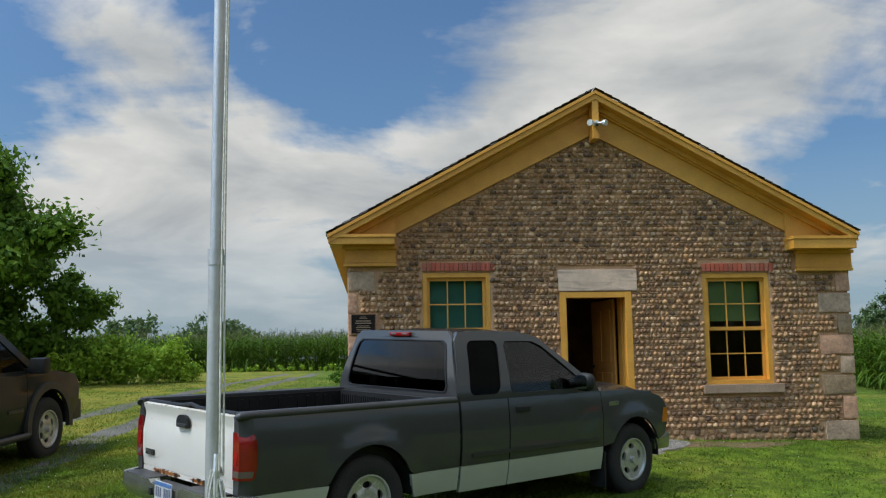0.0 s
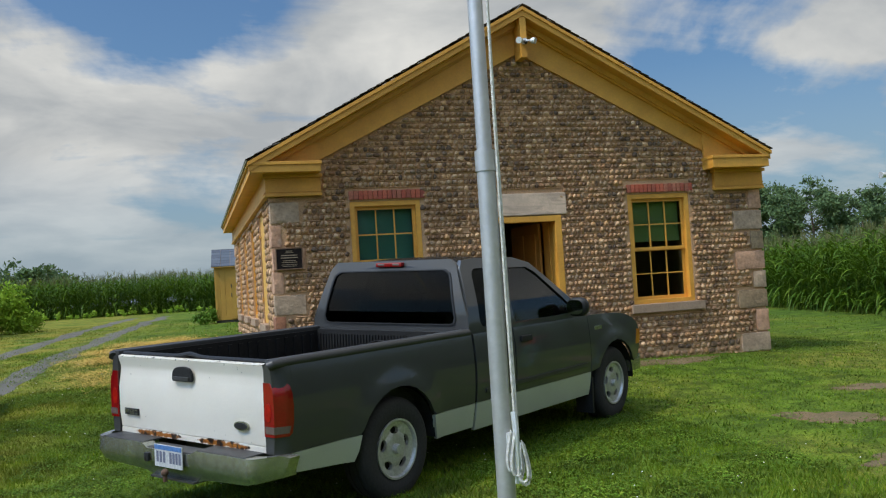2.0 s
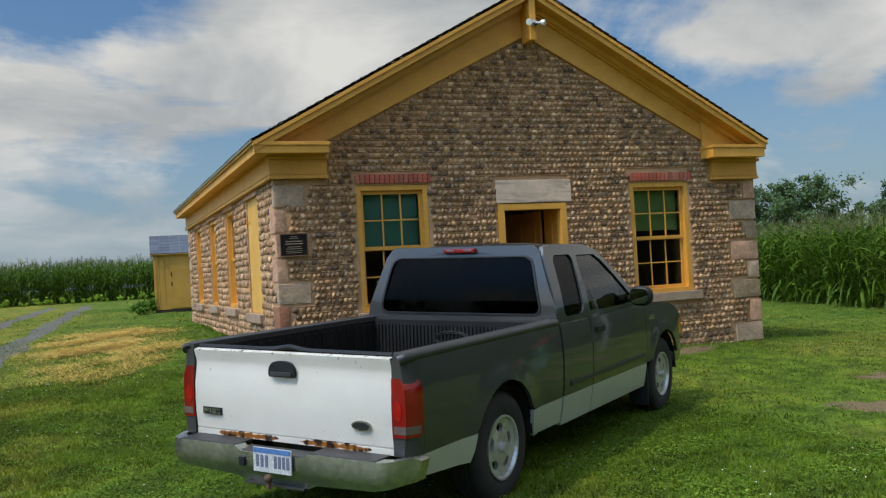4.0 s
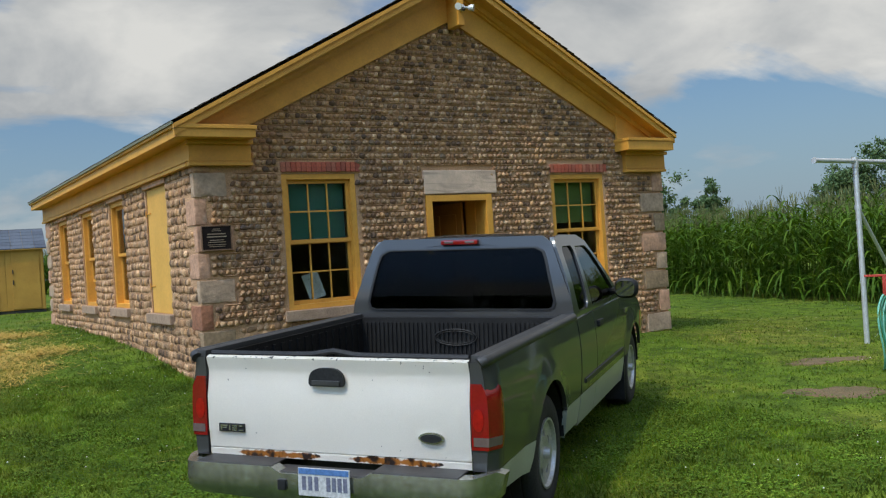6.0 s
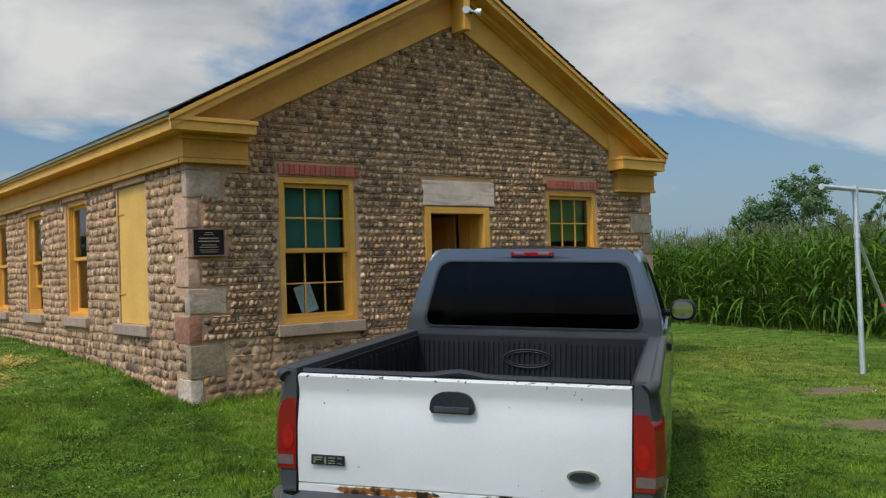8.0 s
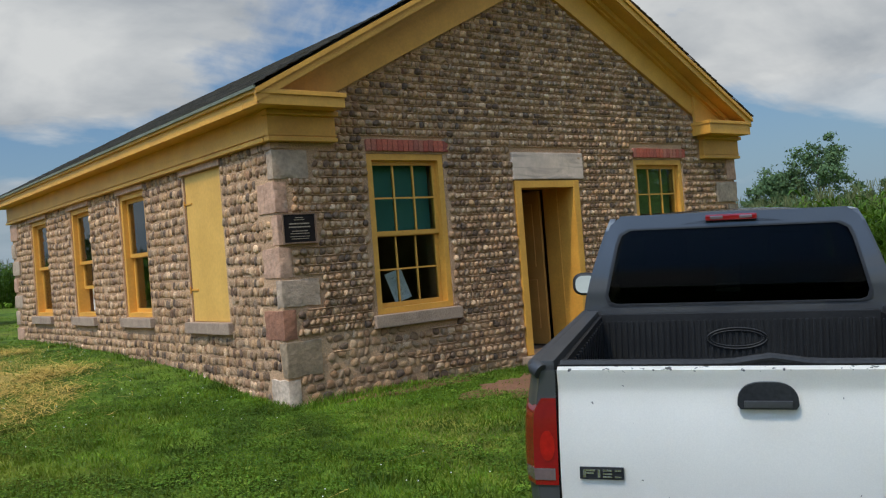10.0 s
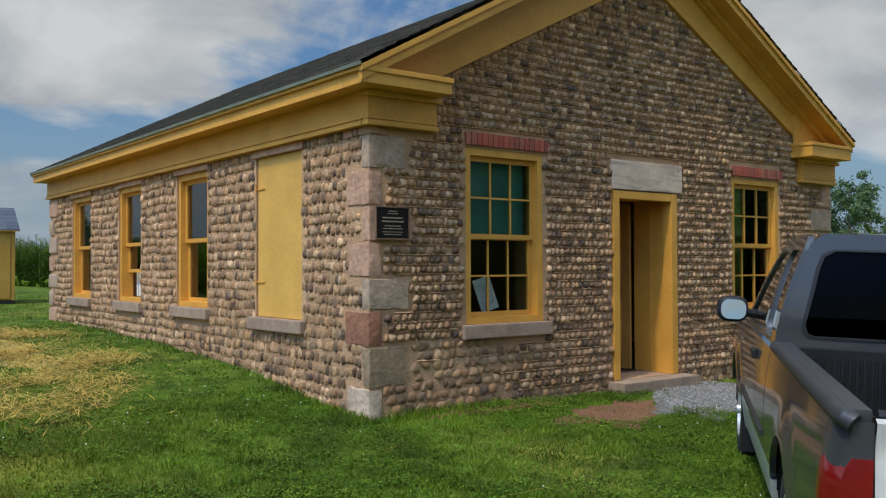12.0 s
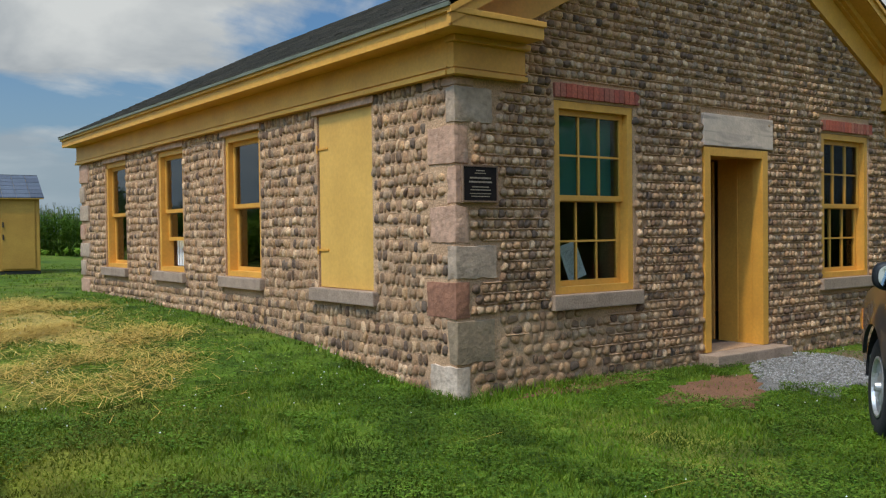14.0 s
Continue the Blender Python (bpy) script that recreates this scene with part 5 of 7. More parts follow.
    part("step_pad", bm, CAP, bump)
    pl = part("number_plate", boxed(-0.218, -0.210, -0.190, 0.115, 0.425, 0.575, 0.003), mat("plate_white", (0.46, 0.46, 0.45), (0.40, 0.40, 0.40), 20.0, 0.5), bump, "white licence plate with blue top band")
    part("band", boxed(-0.2205, -0.2185, -0.185, 0.110, 0.542, 0.572), mat("plate_blue", (0.05, 0.13, 0.30), (0.06, 0.15, 0.33), 20.0, 0.5), pl)
    DARKBLUE = mat("plate_ink", (0.10, 0.11, 0.16), (0.12, 0.12, 0.17), 20.0, 0.6)
    for y in (0.115, 0.078, 0.041, -0.03, -0.063, -0.096, -0.129):
        part("text_bar", boxed(-0.2205, -0.2185, y - 0.047, y - 0.024, 0.456, 0.530), DARKBLUE, pl)
    bm = bmesh.new()
    tube(bm, [(-0.235, -0.02, 0.335), (-0.235, -0.02, 0.375)], 0.016, 10)
    bmesh.ops.create_uvsphere(bm, u_segments=12, v_segments=8, radius=0.026, matrix=Matrix.Translation((-0.235, -0.02, 0.395)))
    part("tow_ball", bm, mat("rusty_steel", (0.10, 0.05, 0.03), (0.07, 0.035, 0.02), 20.0, 0.8), bump)
    bm = boxed(-0.212, -0.185, 0.20, 0.25, 0.44, 0.50, 0.012)
    part("trailer_socket", bm, BLACKPLASTIC, bump)
    # chassis and inside of the cab
    bm = bmesh.new()
    for s in (-1, 1):
        box(bm, 0.1, 5.05, s * 0.42, s * 0.52, 0.40, 0.55)
    box(bm, 1.08, 1.18, -0.68, 0.68, 0.32, 0.42, 0.02)
    box(bm, 4.58, 4.68, -0.68, 0.68, 0.32, 0.42, 0.02)
    box(bm, 2.12, 5.05, -0.86, 0.86, 0.40, 0.50)
    box(bm, 0.2, 0.9, -0.35, 0.35, 0.36, 0.55, 0.03)
    part("chassis", bm, IRON, t)
    for y0, y1 in ((-0.72, -0.08), (0.08, 0.72)):
        bm = bmesh.new()
        box(bm, 2.85, 3.35, y0, y1, 0.70, 0.88, 0.05)
        box(bm, 2.72, 2.92, y0, y1, 0.80, 1.42, 0.06)
        box(bm, 2.70, 2.82, (y0 + y1) / 2 - 0.14, (y0 + y1) / 2 + 0.14, 1.40, 1.60, 0.04)
        part("seat", bm, SEATCLOTH, t)
    part("dashboard", boxed(3.62, 4.0, -0.82, 0.82, 0.85, 1.16, 0.05), BLACKPLASTIC, t)
    bm = bmesh.new()
    tube(bm, [(3.52, 0.38 + 0.19 * math.cos(2 * math.pi * i / 24), 1.08 + 0.18 * math.sin(2 * math.pi * i / 24)) for i in range(24)], 0.014, 8, closed=True)
    part("steering_wheel", bm, BLACKPLASTIC, t)
    part("cabin_mirror", boxed(3.42, 3.45, -0.12, 0.12, 1.55, 1.62, 0.01), BLACKPLASTIC, t)
    t.matrix_world = pose(-1.15, -5.87, -0.085, 2.3, -0.8, 36.9)
    return t


truck = build_truck()

# ---- flagpole ----
pole = empty("flagpole", pose(-0.246, -9.95, ground_z(-0.246, -9.95)))
tagged(pole, "grey sectional metal flagpole with white rope tied on a cleat", "flagpole")
bm = bmesh.new()
tube(bm, [(0, 0, -0.1), (0, 0, 1.98)], 0.027, 16)
part("lower_section", bm, ALU, pole, "", True)
bm = bmesh.new()
tube(bm, [(0, 0, 1.98), (0, 0, 6.2)], 0.0225, 16, 0.8)
part("upper_section", bm, ALU, pole, "", True)
bm = bmesh.new()
tube(bm, [(0, 0, 1.93), (0, 0, 1.99)], 0.030, 16)
part("joint_collar", bm, ALU, pole, "", True)
for k, (dx, dy) in enumerate(((0.038, -0.012), (0.030, -0.026))):
    bm = bmesh.new()
    tube(bm, [(dx + 0.004 * math.sin(z * 2.0 + k), dy, z) for z in [1.16 + 0.5 * i for i in range(11)]], 0.004, 6)
    part("halyard", bm, ROPE, pole, "thin white flag rope")
bm = bmesh.new()
box(bm, 0.0, 0.03, -0.05, -0.02, 1.10, 1.18, 0.006)
tube(bm, [(0.02, -0.045, 1.04), (0.02, -0.055, 1.10), (0.02, -0.055, 1.18), (0.02, -0.045, 1.24)], 0.009, 8)
cleat = part("cleat", bm, STEEL, pole)
for k in range(5):
    bm = bmesh.new()
    cx = 0.006 + 0.009 * k
    tube(bm, [(cx + 0.012 * math.cos(a) - 0.005 * math.sin(2 * a), -0.05 - 0.008 * (k % 2), 1.13 + 0.058 * math.sin(a) - 0.010 * k) for a in [2 * math.pi * i / 16 for i in range(16)]], 0.0045, 6, closed=True)
    part("rope_turn", bm, ROPE, cleat, "coiled white rope")

# ---- clothes-line post ----
cp = empty("clothesline_post", pose(8.36, -3.07, ground_z(8.36, -3.07)))
tagged(cp, "grey galvanised steel clothesline post with a T-bar on grass", "clothesline post")
bm = bmesh.new()
tube(bm, [(0, 0, -0.2), (0, 0, 2.52)], 0.037, 14)
part("upright", bm, STEEL, cp, "", True)
bm = bmesh.new()
tube(bm, [(-1.05, -0.09, 2.545), (1.05, 0.09, 2.545)], 0.033, 12)
part("crossbar", bm, STEEL, cp, "", True)
for s in (-1, 1):
    bm = bmesh.new()
    tube(bm, [(s * 1.04, s * 0.09, 2.545), (s * 1.06, s * 0.09, 2.545)], 0.042, 12)
    part("end_cap", bm, STEEL, cp)
bm = bmesh.new()
tube(bm, [(0.0, 0, 1.89), (1.62, 0.14, 0.02)], 0.024, 10)
part("brace", bm, STEEL, cp, "", True)
bm = bmesh.new()
tube(bm, [(0, 0, 1.87), (0, 0, 1.93)], 0.045, 14)
part("clamp", bm, STEEL, cp)
bm = bmesh.new()
tube(bm, [(0, 0, 2.46), (0, 0, 2.60)], 0.045, 14)
part("tee_fitting", bm, STEEL, cp)

# ---- yard hydrant with hose ----
RED = mat("red_enamel", (0.45, 0.035, 0.02), (0.36, 0.03, 0.02), 8.0, 0.5, 0.1, fine_amt=0.12)
HOSE = mat("green_hose", (0.02, 0.20, 0.11), (0.015, 0.15, 0.09), 8.0, 0.4, fine_amt=0.1)
HOSE_PALE = mat("pale_green_hose", (0.14, 0.42, 0.30), (0.10, 0.34, 0.24), 8.0, 0.4, fine_amt=0.1)
hx, hy = 6.65, -4.45
hyd = empty("yard_hydrant", pose(hx, hy, ground_z(hx, hy), 0, 0, 25))
tagged(hyd, "grey pipe yard hydrant with a red head on worn grass", "yard hydrant")
bm = bmesh.new()
tube(bm, [(0, 0, -0.1), (0, 0, 0.86)], 0.03, 12)
part("standpipe", bm, STEEL, hyd, "", True)
bm = bmesh.new()
box(bm, -0.05, 0.05, -0.05, 0.05, 0.84, 1.06, 0.02)
tube(bm, [(0, -0.04, 0.90), (-0.08, -0.10, 0.86), (-0.10, -0.13, 0.80)], 0.028, 10)
part("hydrant_head", bm, RED, hyd, "red cast hydrant head", True)
bm = bmesh.new()
box(bm, -0.02, 0.02, -0.03, 0.24, 1.06, 1.085, 0.006)
part("lever", bm, RED, hyd)
bm = bmesh.new()
box(bm, -0.16, 0.03, -0.03, 0.03, 0.58, 0.62, 0.006)
part("hose_hook", bm, IRON, hyd)
hose = empty("garden_hose", pose(hx - 0.13, hy - 0.05, ground_z(hx, hy), 0, 0, 25))
tagged(hose, "green garden hose hung in long loops on the hydrant hook", "garden hose")
for k in range(5):
    bm = bmesh.new()
    w, h, sh = 0.17 + 0.03 * k, 0.40 + 0.035 * (k % 3), 0.03 * k
    cz = 0.78 - h + 0.02 * k
    tube(bm, [(w * math.cos(a) - sh * 0.5, 0.02 * k - 0.04 + 0.02 * math.sin(3 * a), max(0.015, cz + h * math.sin(a))) for a in [2 * math.pi * i / 30 for i in range(30)]], 0.011, 8, closed=True)
    part("hose_loop", bm, HOSE if k % 2 else HOSE_PALE, hose)

# ---- garden shed ----
BOARDS = SHEDWOOD
SHED_ROOF = many("shed_roofing", [(0.06, 0.075, 0.095), (0.085, 0.10, 0.125), (0.05, 0.06, 0.08)], False, 0.9, 0.3)
shed = empty("garden_shed", pose(-0.38, 18.0, ground_z(0.2, 18.5) - 0.02, 0, 0, -4))
tagged(shed, "small ochre board shed with a dark blue-grey shingle roof", "shed")
SW, SD, SH = 1.36, 1.7, 1.92
for k in range(8):
    a, b = SW * k / 8, SW * (k + 1) / 8
    part("board", boxed(a + 0.004, b - 0.004, -0.02, 0.012, 0.10, SH - 0.02 * 0, 0.004), BOARDS, shed)
for nm, x0, x1 in (("side_wall", 0.0, 0.03), ("side_wall", SW - 0.03, SW)):
    part(nm, panel([(0.012, 0.06), (SD, 0.06), (SD, SH), (SD / 2, SH + 0.50), (0.012, SH)], [], 0.03, shape=lambda x, y, z, q=x0: Vector((q + y, x, z))), BOARDS, shed)
part("back_wall", boxed(0.03, SW - 0.03, SD - 0.03, SD, 0.06, SH), BOARDS, shed)
part("base", boxed(0.0, SW, -0.01, SD, -0.05, 0.08), IRON, shed)
sd = part("shed_door", boxed(0.50, 1.24, -0.045, -0.02, 0.14, SH - 0.08, 0.006), BOARDS, shed, "ochre plank door")
for z in (0.85, 1.15):
    part("latch", boxed(0.515, 0.545, -0.065, -0.045, z, z + 0.13, 0.005), IRON, sd)
for xx in (0.02, SW - 0.08):
    part("corner_board", boxed(xx, xx + 0.06, -0.034, -0.02, 0.1, SH), BOARDS, shed)
for s, y0, y1 in ((0, -0.12, SD / 2), (1, SD + 0.12, SD / 2)):
    n = 6
    for c in range(n):
        ya, yb = y0 + (y1 - y0) * c / n, y0 + (y1 - y0) * (c + 1.06) / n
        za, zb = SH - 0.06 + 0.60 * c / n, SH - 0.06 + 0.60 * (c + 1.06) / n
        for k in range(5):
            xa, xb = -0.09 + (SW + 0.18) * k / 5 + 0.003, -0.09 + (SW + 0.18) * (k + 1) / 5 - 0.003
            bm = bmesh.new()
            vs = [bm.verts.new(p) for p in ((xa, ya, za + 0.03), (xb, ya, za + 0.03), (xb, yb, zb + 0.022), (xa, yb, zb + 0.022), (xa, ya, za), (xb, ya, za))]
            bm.faces.new(vs[:4])
            bm.faces.new((vs[0], vs[4], vs[5], vs[1]))
            part("shingle", bm, SHED_ROOF, shed)
    part("roof_deck", panel([(y0, SH - 0.08), (y1, SH + 0.52), (y1, SH + 0.545), (y0, SH - 0.055)], [], SW + 0.16, shape=lambda x, y, z: Vector((y - 0.08, x, z))), BOARDS, shed)

# ---- dark sport utility vehicle ----
BLACK_PAINT = mat("black_paint", (0.010, 0.014, 0.012), (0.008, 0.011, 0.010), 1.5, 0.5, 0.0, spec=0.15, coat=0.45, fine_amt=0.05)


def build_suv():
    t = empty("sport_utility_vehicle")
    tagged(t, "black sport utility vehicle with grey flares parked on the drive", "car")
    W = 0.90

    def sy(x, z):
        return W - 0.05 * ((z - 0.75) / 0.5) ** 2 - 0.04 * ease(3.9, 4.5, x)

    def shell(outline, s, holes=(), zs=(0.5, 0.6, 0.7, 0.8, 0.9, 1.0), xs=()):
        return panel(outline, holes, 0.03, cuts=(("z", zs), ("x", xs)), shape=lambda x, y, z: Vector((x, s * (sy(x, z) - y), z)))

    def lean(z):
        return 0.86 - 0.20 * max(0, (z - 1.05) / 0.70) ** 1.2
    for s in (-1, 1):
        ar = fan(0.90, 0.42, 0.45, 0, 180, 12)
        af = fan(3.62, 0.42, 0.45, 0, 180, 12)
        part("rear_side", shell([(0.05, 0.45), (0.46, 0.45)] + [p for p in ar[::-1] if p[1] > 0.46] + [(1.36, 0.45), (1.5, 0.45), (1.5, 1.06), (0.05, 1.06)], s), BLACK_PAINT, t, "", True)
        part("rear_door", shell(rect(1.51, 2.28, 0.40, 1.06), s), BLACK_PAINT, t, "", True)
        d = part("front_door", shell(rect(2.29, 3.14, 0.40, 1.06), s), BLACK_PAINT, t, "", True)
        part("front_wing", shell([(3.15, 0.45)] + [p for p in af[::-1] if p[1] > 0.46] + [(4.09, 0.45), (4.40, 0.50), (4.42, 0.85), (4.32, 0.98), (3.8, 1.06), (3.15, 1.08)], s, xs=(3.4, 3.62, 3.9, 4.15)), BLACK_PAINT, t, "", True)
        fl = fan(3.62, 0.42, 0.52, -8, 188, 16) + fan(3.62, 0.42, 0.43, 188, -8, 16)
        part("wheel_flare", panel(fl, [], 0.05, shape=lambda x, y, z: Vector((x, s * (W + 0.03 - y), z))), CAP, t, "dark grey plastic wheel flare")
        fl = fan(0.90, 0.42, 0.52, -8, 188, 16) + fan(0.90, 0.42, 0.43, 188, -8, 16)
        part("wheel_flare", panel(fl, [], 0.05, shape=lambda x, y, z: Vector((x, s * (W + 0.03 - y), z))), CAP, t, "dark grey plastic wheel flare")
        wheel(t, 0.90, s * 0.78, s, 0.375, 6)
        wheel(t, 3.62, s * 0.78, s, 0.375, 6)
        for x in (2.36, 1.58):
            yy = s * (sy(x, 0.93) + 0.012)
            part("door_handle", boxed(x, x + 0.18, yy - 0.012, yy + 0.012, 0.915, 0.955, 0.01), BUMPER, t, "chrome door handle")
        yy = s * (sy(2.9, 0.7) + 0.006)
        part("text_bar", boxed(2.75, 3.05, yy - 0.003, yy + 0.003, 0.64, 0.68), CAP, t)
        bm = bmesh.new()
        tube(bm, [(1.36, s * 0.92, 0.36), (3.12, s * 0.92, 0.36)], 0.04, 10)
        part("running_board", bm, CAP, t, "", True)
        gh = [(0.10, 1.055), (3.50, 1.055), (2.75, 1.62), (2.35, 1.70), (0.5, 1.72), (0.22, 1.62)]
        w1 = [(2.33, 1.10), (3.28, 1.10), (2.70, 1.53), (2.33, 1.57)]
        w2 = [(1.52, 1.10), (2.25, 1.10), (2.25, 1.57), (1.52, 1.58)]
        w3 = [(0.40, 1.15), (1.42, 1.10), (1.42, 1.58), (0.55, 1.57)]
        g = part("cab_side_frame", panel(gh, [w1, w2, w3], 0.03, cuts=(("z", (1.2, 1.35, 1.5, 1.6)),), shape=lambda x, y, z: Vector((x, s * (lean(z) - y), z))), BLACK_PAINT, t, "", True)
        for pts in (w1, w2, w3):
            part("side_window", panel(pts, [], 0.004, cuts=(("z", (1.2, 1.35, 1.5)),), shape=lambda x, y, z: Vector((x, s * (lean(z) - 0.014 - y), z))), SIDEGLASS if pts is w1 else TINT, g)
        bm = bmesh.new()
        box(bm, 3.16, 3.30, s * 0.90, s * 1.10, 1.06, 1.24, 0.035)
        box(bm, 3.20, 3.26, s * 0.82, s * 0.92, 1.07, 1.12, 0.01)
        part("wing_mirror", bm, BLACKPLASTIC, t, "", True)
        bm = bmesh.new()
        tube(bm, [(0.5, s * 0.58, 1.76), (0.7, s * 0.58, 1.80), (2.1, s * 0.58, 1.80), (2.3, s * 0.58, 1.74)], 0.018, 8)
        part("roof_rail", bm, CAP, t)
        part("head_lamp", boxed(4.26, 4.44, s * 0.55, s * 0.84, 0.74, 0.92, 0.03), CLEARLENS, t)
        part("tail_lamp", boxed(0.02, 0.12, s * 0.70, s * 0.87, 0.75, 1.05, 0.02), REDLENS, t)
        for cx in (0.90, 3.62):
            bm = bmesh.new()
            N = 12
            ra = [[bm.verts.new((cx + 0.45 * math.cos(math.pi * i / N), s * y, 0.40 + 0.45 * math.sin(math.pi * i / N))) for y in (0.87, 0.60)] for i in range(N + 1)]
            for i in range(N):
                bm.faces.new((ra[i][0], ra[i][1], ra[i + 1][1], ra[i + 1][0]))
            bm.faces.new([r[1] for r in ra])
            part("wheel_housing", bm, BLACKPLASTIC, t)

    def skin(rows, name):
        bm = bmesh.new()
        vv = [[bm.verts.new((x, w * (k / 4 - 1), z - 0.03 * abs(k / 4 - 1) ** 3)) for k in range(9)] for x, w, z in rows]
        for a, b in zip(vv, vv[1:]):
            for k in range(8):
                bm.faces.new((a[k], b[k], b[k + 1], a[k + 1]))
        bmesh.ops.solidify(bm, geom=bm.faces[:], thickness=0.015)
        return part(name, bm, BLACK_PAINT, t, "", True)
    skin([(0.20, 0.68, 1.66), (0.5, 0.67, 1.745), (1.5, 0.67, 1.765), (2.45, 0.66, 1.73), (2.77, 0.67, 1.64)], "roof_panel")
    skin([(3.30, 0.86, 1.09), (3.7, 0.86, 1.08), (4.1, 0.83, 1.03), (4.35, 0.80, 0.95), (4.42, 0.78, 0.86)], "bonnet")
    bm = bmesh.new()
    vs = [bm.verts.new(p) for p in ((3.50, -0.82, 1.07), (3.50, 0.82, 1.07), (2.78, 0.66, 1.63), (2.78, -0.66, 1.63))]
    bm.faces.new(vs)
    part("windscreen", bm, SIDEGLASS, t)
    part("tailgate", panel([(-0.86, 0.45), (0.86, 0.45), (0.86, 1.06), (0.68, 1.68), (-0.68, 1.68), (-0.86, 1.06)], [[(-0.72, 1.12), (0.72, 1.12), (0.60, 1.55), (-0.60, 1.55)]], 0.04, shape=lambda x, y, z: Vector((0.06 + y + 0.16 * ease(1.0, 1.7, z), x, z))), BLACK_PAINT, t)
    part("rear_window", panel([(-0.72, 1.12), (0.72, 1.12), (0.60, 1.55), (-0.60, 1.55)], [], 0.004, shape=lambda x, y, z: Vector((0.075 + y + 0.16 * ease(1.0, 1.7, z), x, z))), TINT, t)
    part("front_bumper", boxed(4.25, 4.50, -0.86, 0.86, 0.40, 0.66, 0.05), CAP, t)
    part("rear_bumper", boxed(-0.08, 0.14, -0.86, 0.86, 0.42, 0.64, 0.05), CAP, t)
    part("grille", boxed(4.36, 4.46, -0.52, 0.52, 0.70, 0.92, 0.02), BLACKPLASTIC, t)
    part("floor_pan", boxed(0.15, 4.3, -0.60, 0.60, 0.32, 0.46), IRON, t)
    for y0, y1 in ((-0.68, -0.10), (0.10, 0.68)):
        bm = bmesh.new()
        box(bm, 2.1, 2.6, y0, y1, 0.62, 0.80, 0.05)
        box(bm, 1.95, 2.15, y0, y1, 0.75, 1.40, 0.06)
        part("seat", bm, SEATCLOTH, t)
    part("dashboard", boxed(2.85, 3.3, -0.78, 0.78, 0.75, 1.05, 0.05), BLACKPLASTIC, t)
    t.matrix_world = pose(-5.74, -4.35, ground_z(-5.7, -3.7) - 0.065, 0, -3.2, 80) @ Matrix.Diagonal((1.12, 1.10, 1.14, 1))
    return t


suv = build_suv()

# ---- corn, trees, weeds ----
LEAF_CORN = many("corn_leaf", [(0.0310, 0.0809, 0.0034), (0.0577, 0.1202, 0.0063), (0.0399, 0.0939, 0.0048), (0.0998, 0.1694, 0.0111), (0.0444, 0.1027, 0.0055)], True, 0.6, 0.0, grain=0.2, trans=0.3, spec=0.2)
TASSEL = many("corn_tassel", [(0.104, 0.1148, 0.032), (0.08, 0.0978, 0.0256), (0.144, 0.1403, 0.044)], True, 0.8, 0.0, grain=0.2)
LEAF_TREE = many("tree_leaf", [(0.065, 0.145, 0.016), (0.105, 0.21, 0.026), (0.08, 0.17, 0.02), (0.15, 0.27, 0.032)], True, 0.6, 0.0, grain=0.2, trans=0.35, spec=0.2)
# leaves of far trees: distance haze is mixed into the colour, paler and bluer
LEAF_HAZED = many("hazed_far_leaf", [(0.075, 0.125, 0.055), (0.105, 0.165, 0.07), (0.09, 0.14, 0.05)], True, 0.7, 0.0, grain=0.2, trans=0.3, spec=0.15)
LEAF_WEED = many("weed_leaf", [(0.1812, 0.3238, 0.0317), (0.2537, 0.4025, 0.0462), (0.1541, 0.2888, 0.029), (0.3081, 0.42, 0.0594)], True, 0.7, 0.0, grain=0.2, trans=0.35, spec=0.15)
BARK = mat("grey_bark", (0.11, 0.085, 0.065), (0.07, 0.055, 0.042), 9.0, 0.95, 0.8, 30.0, fine_amt=0.3)


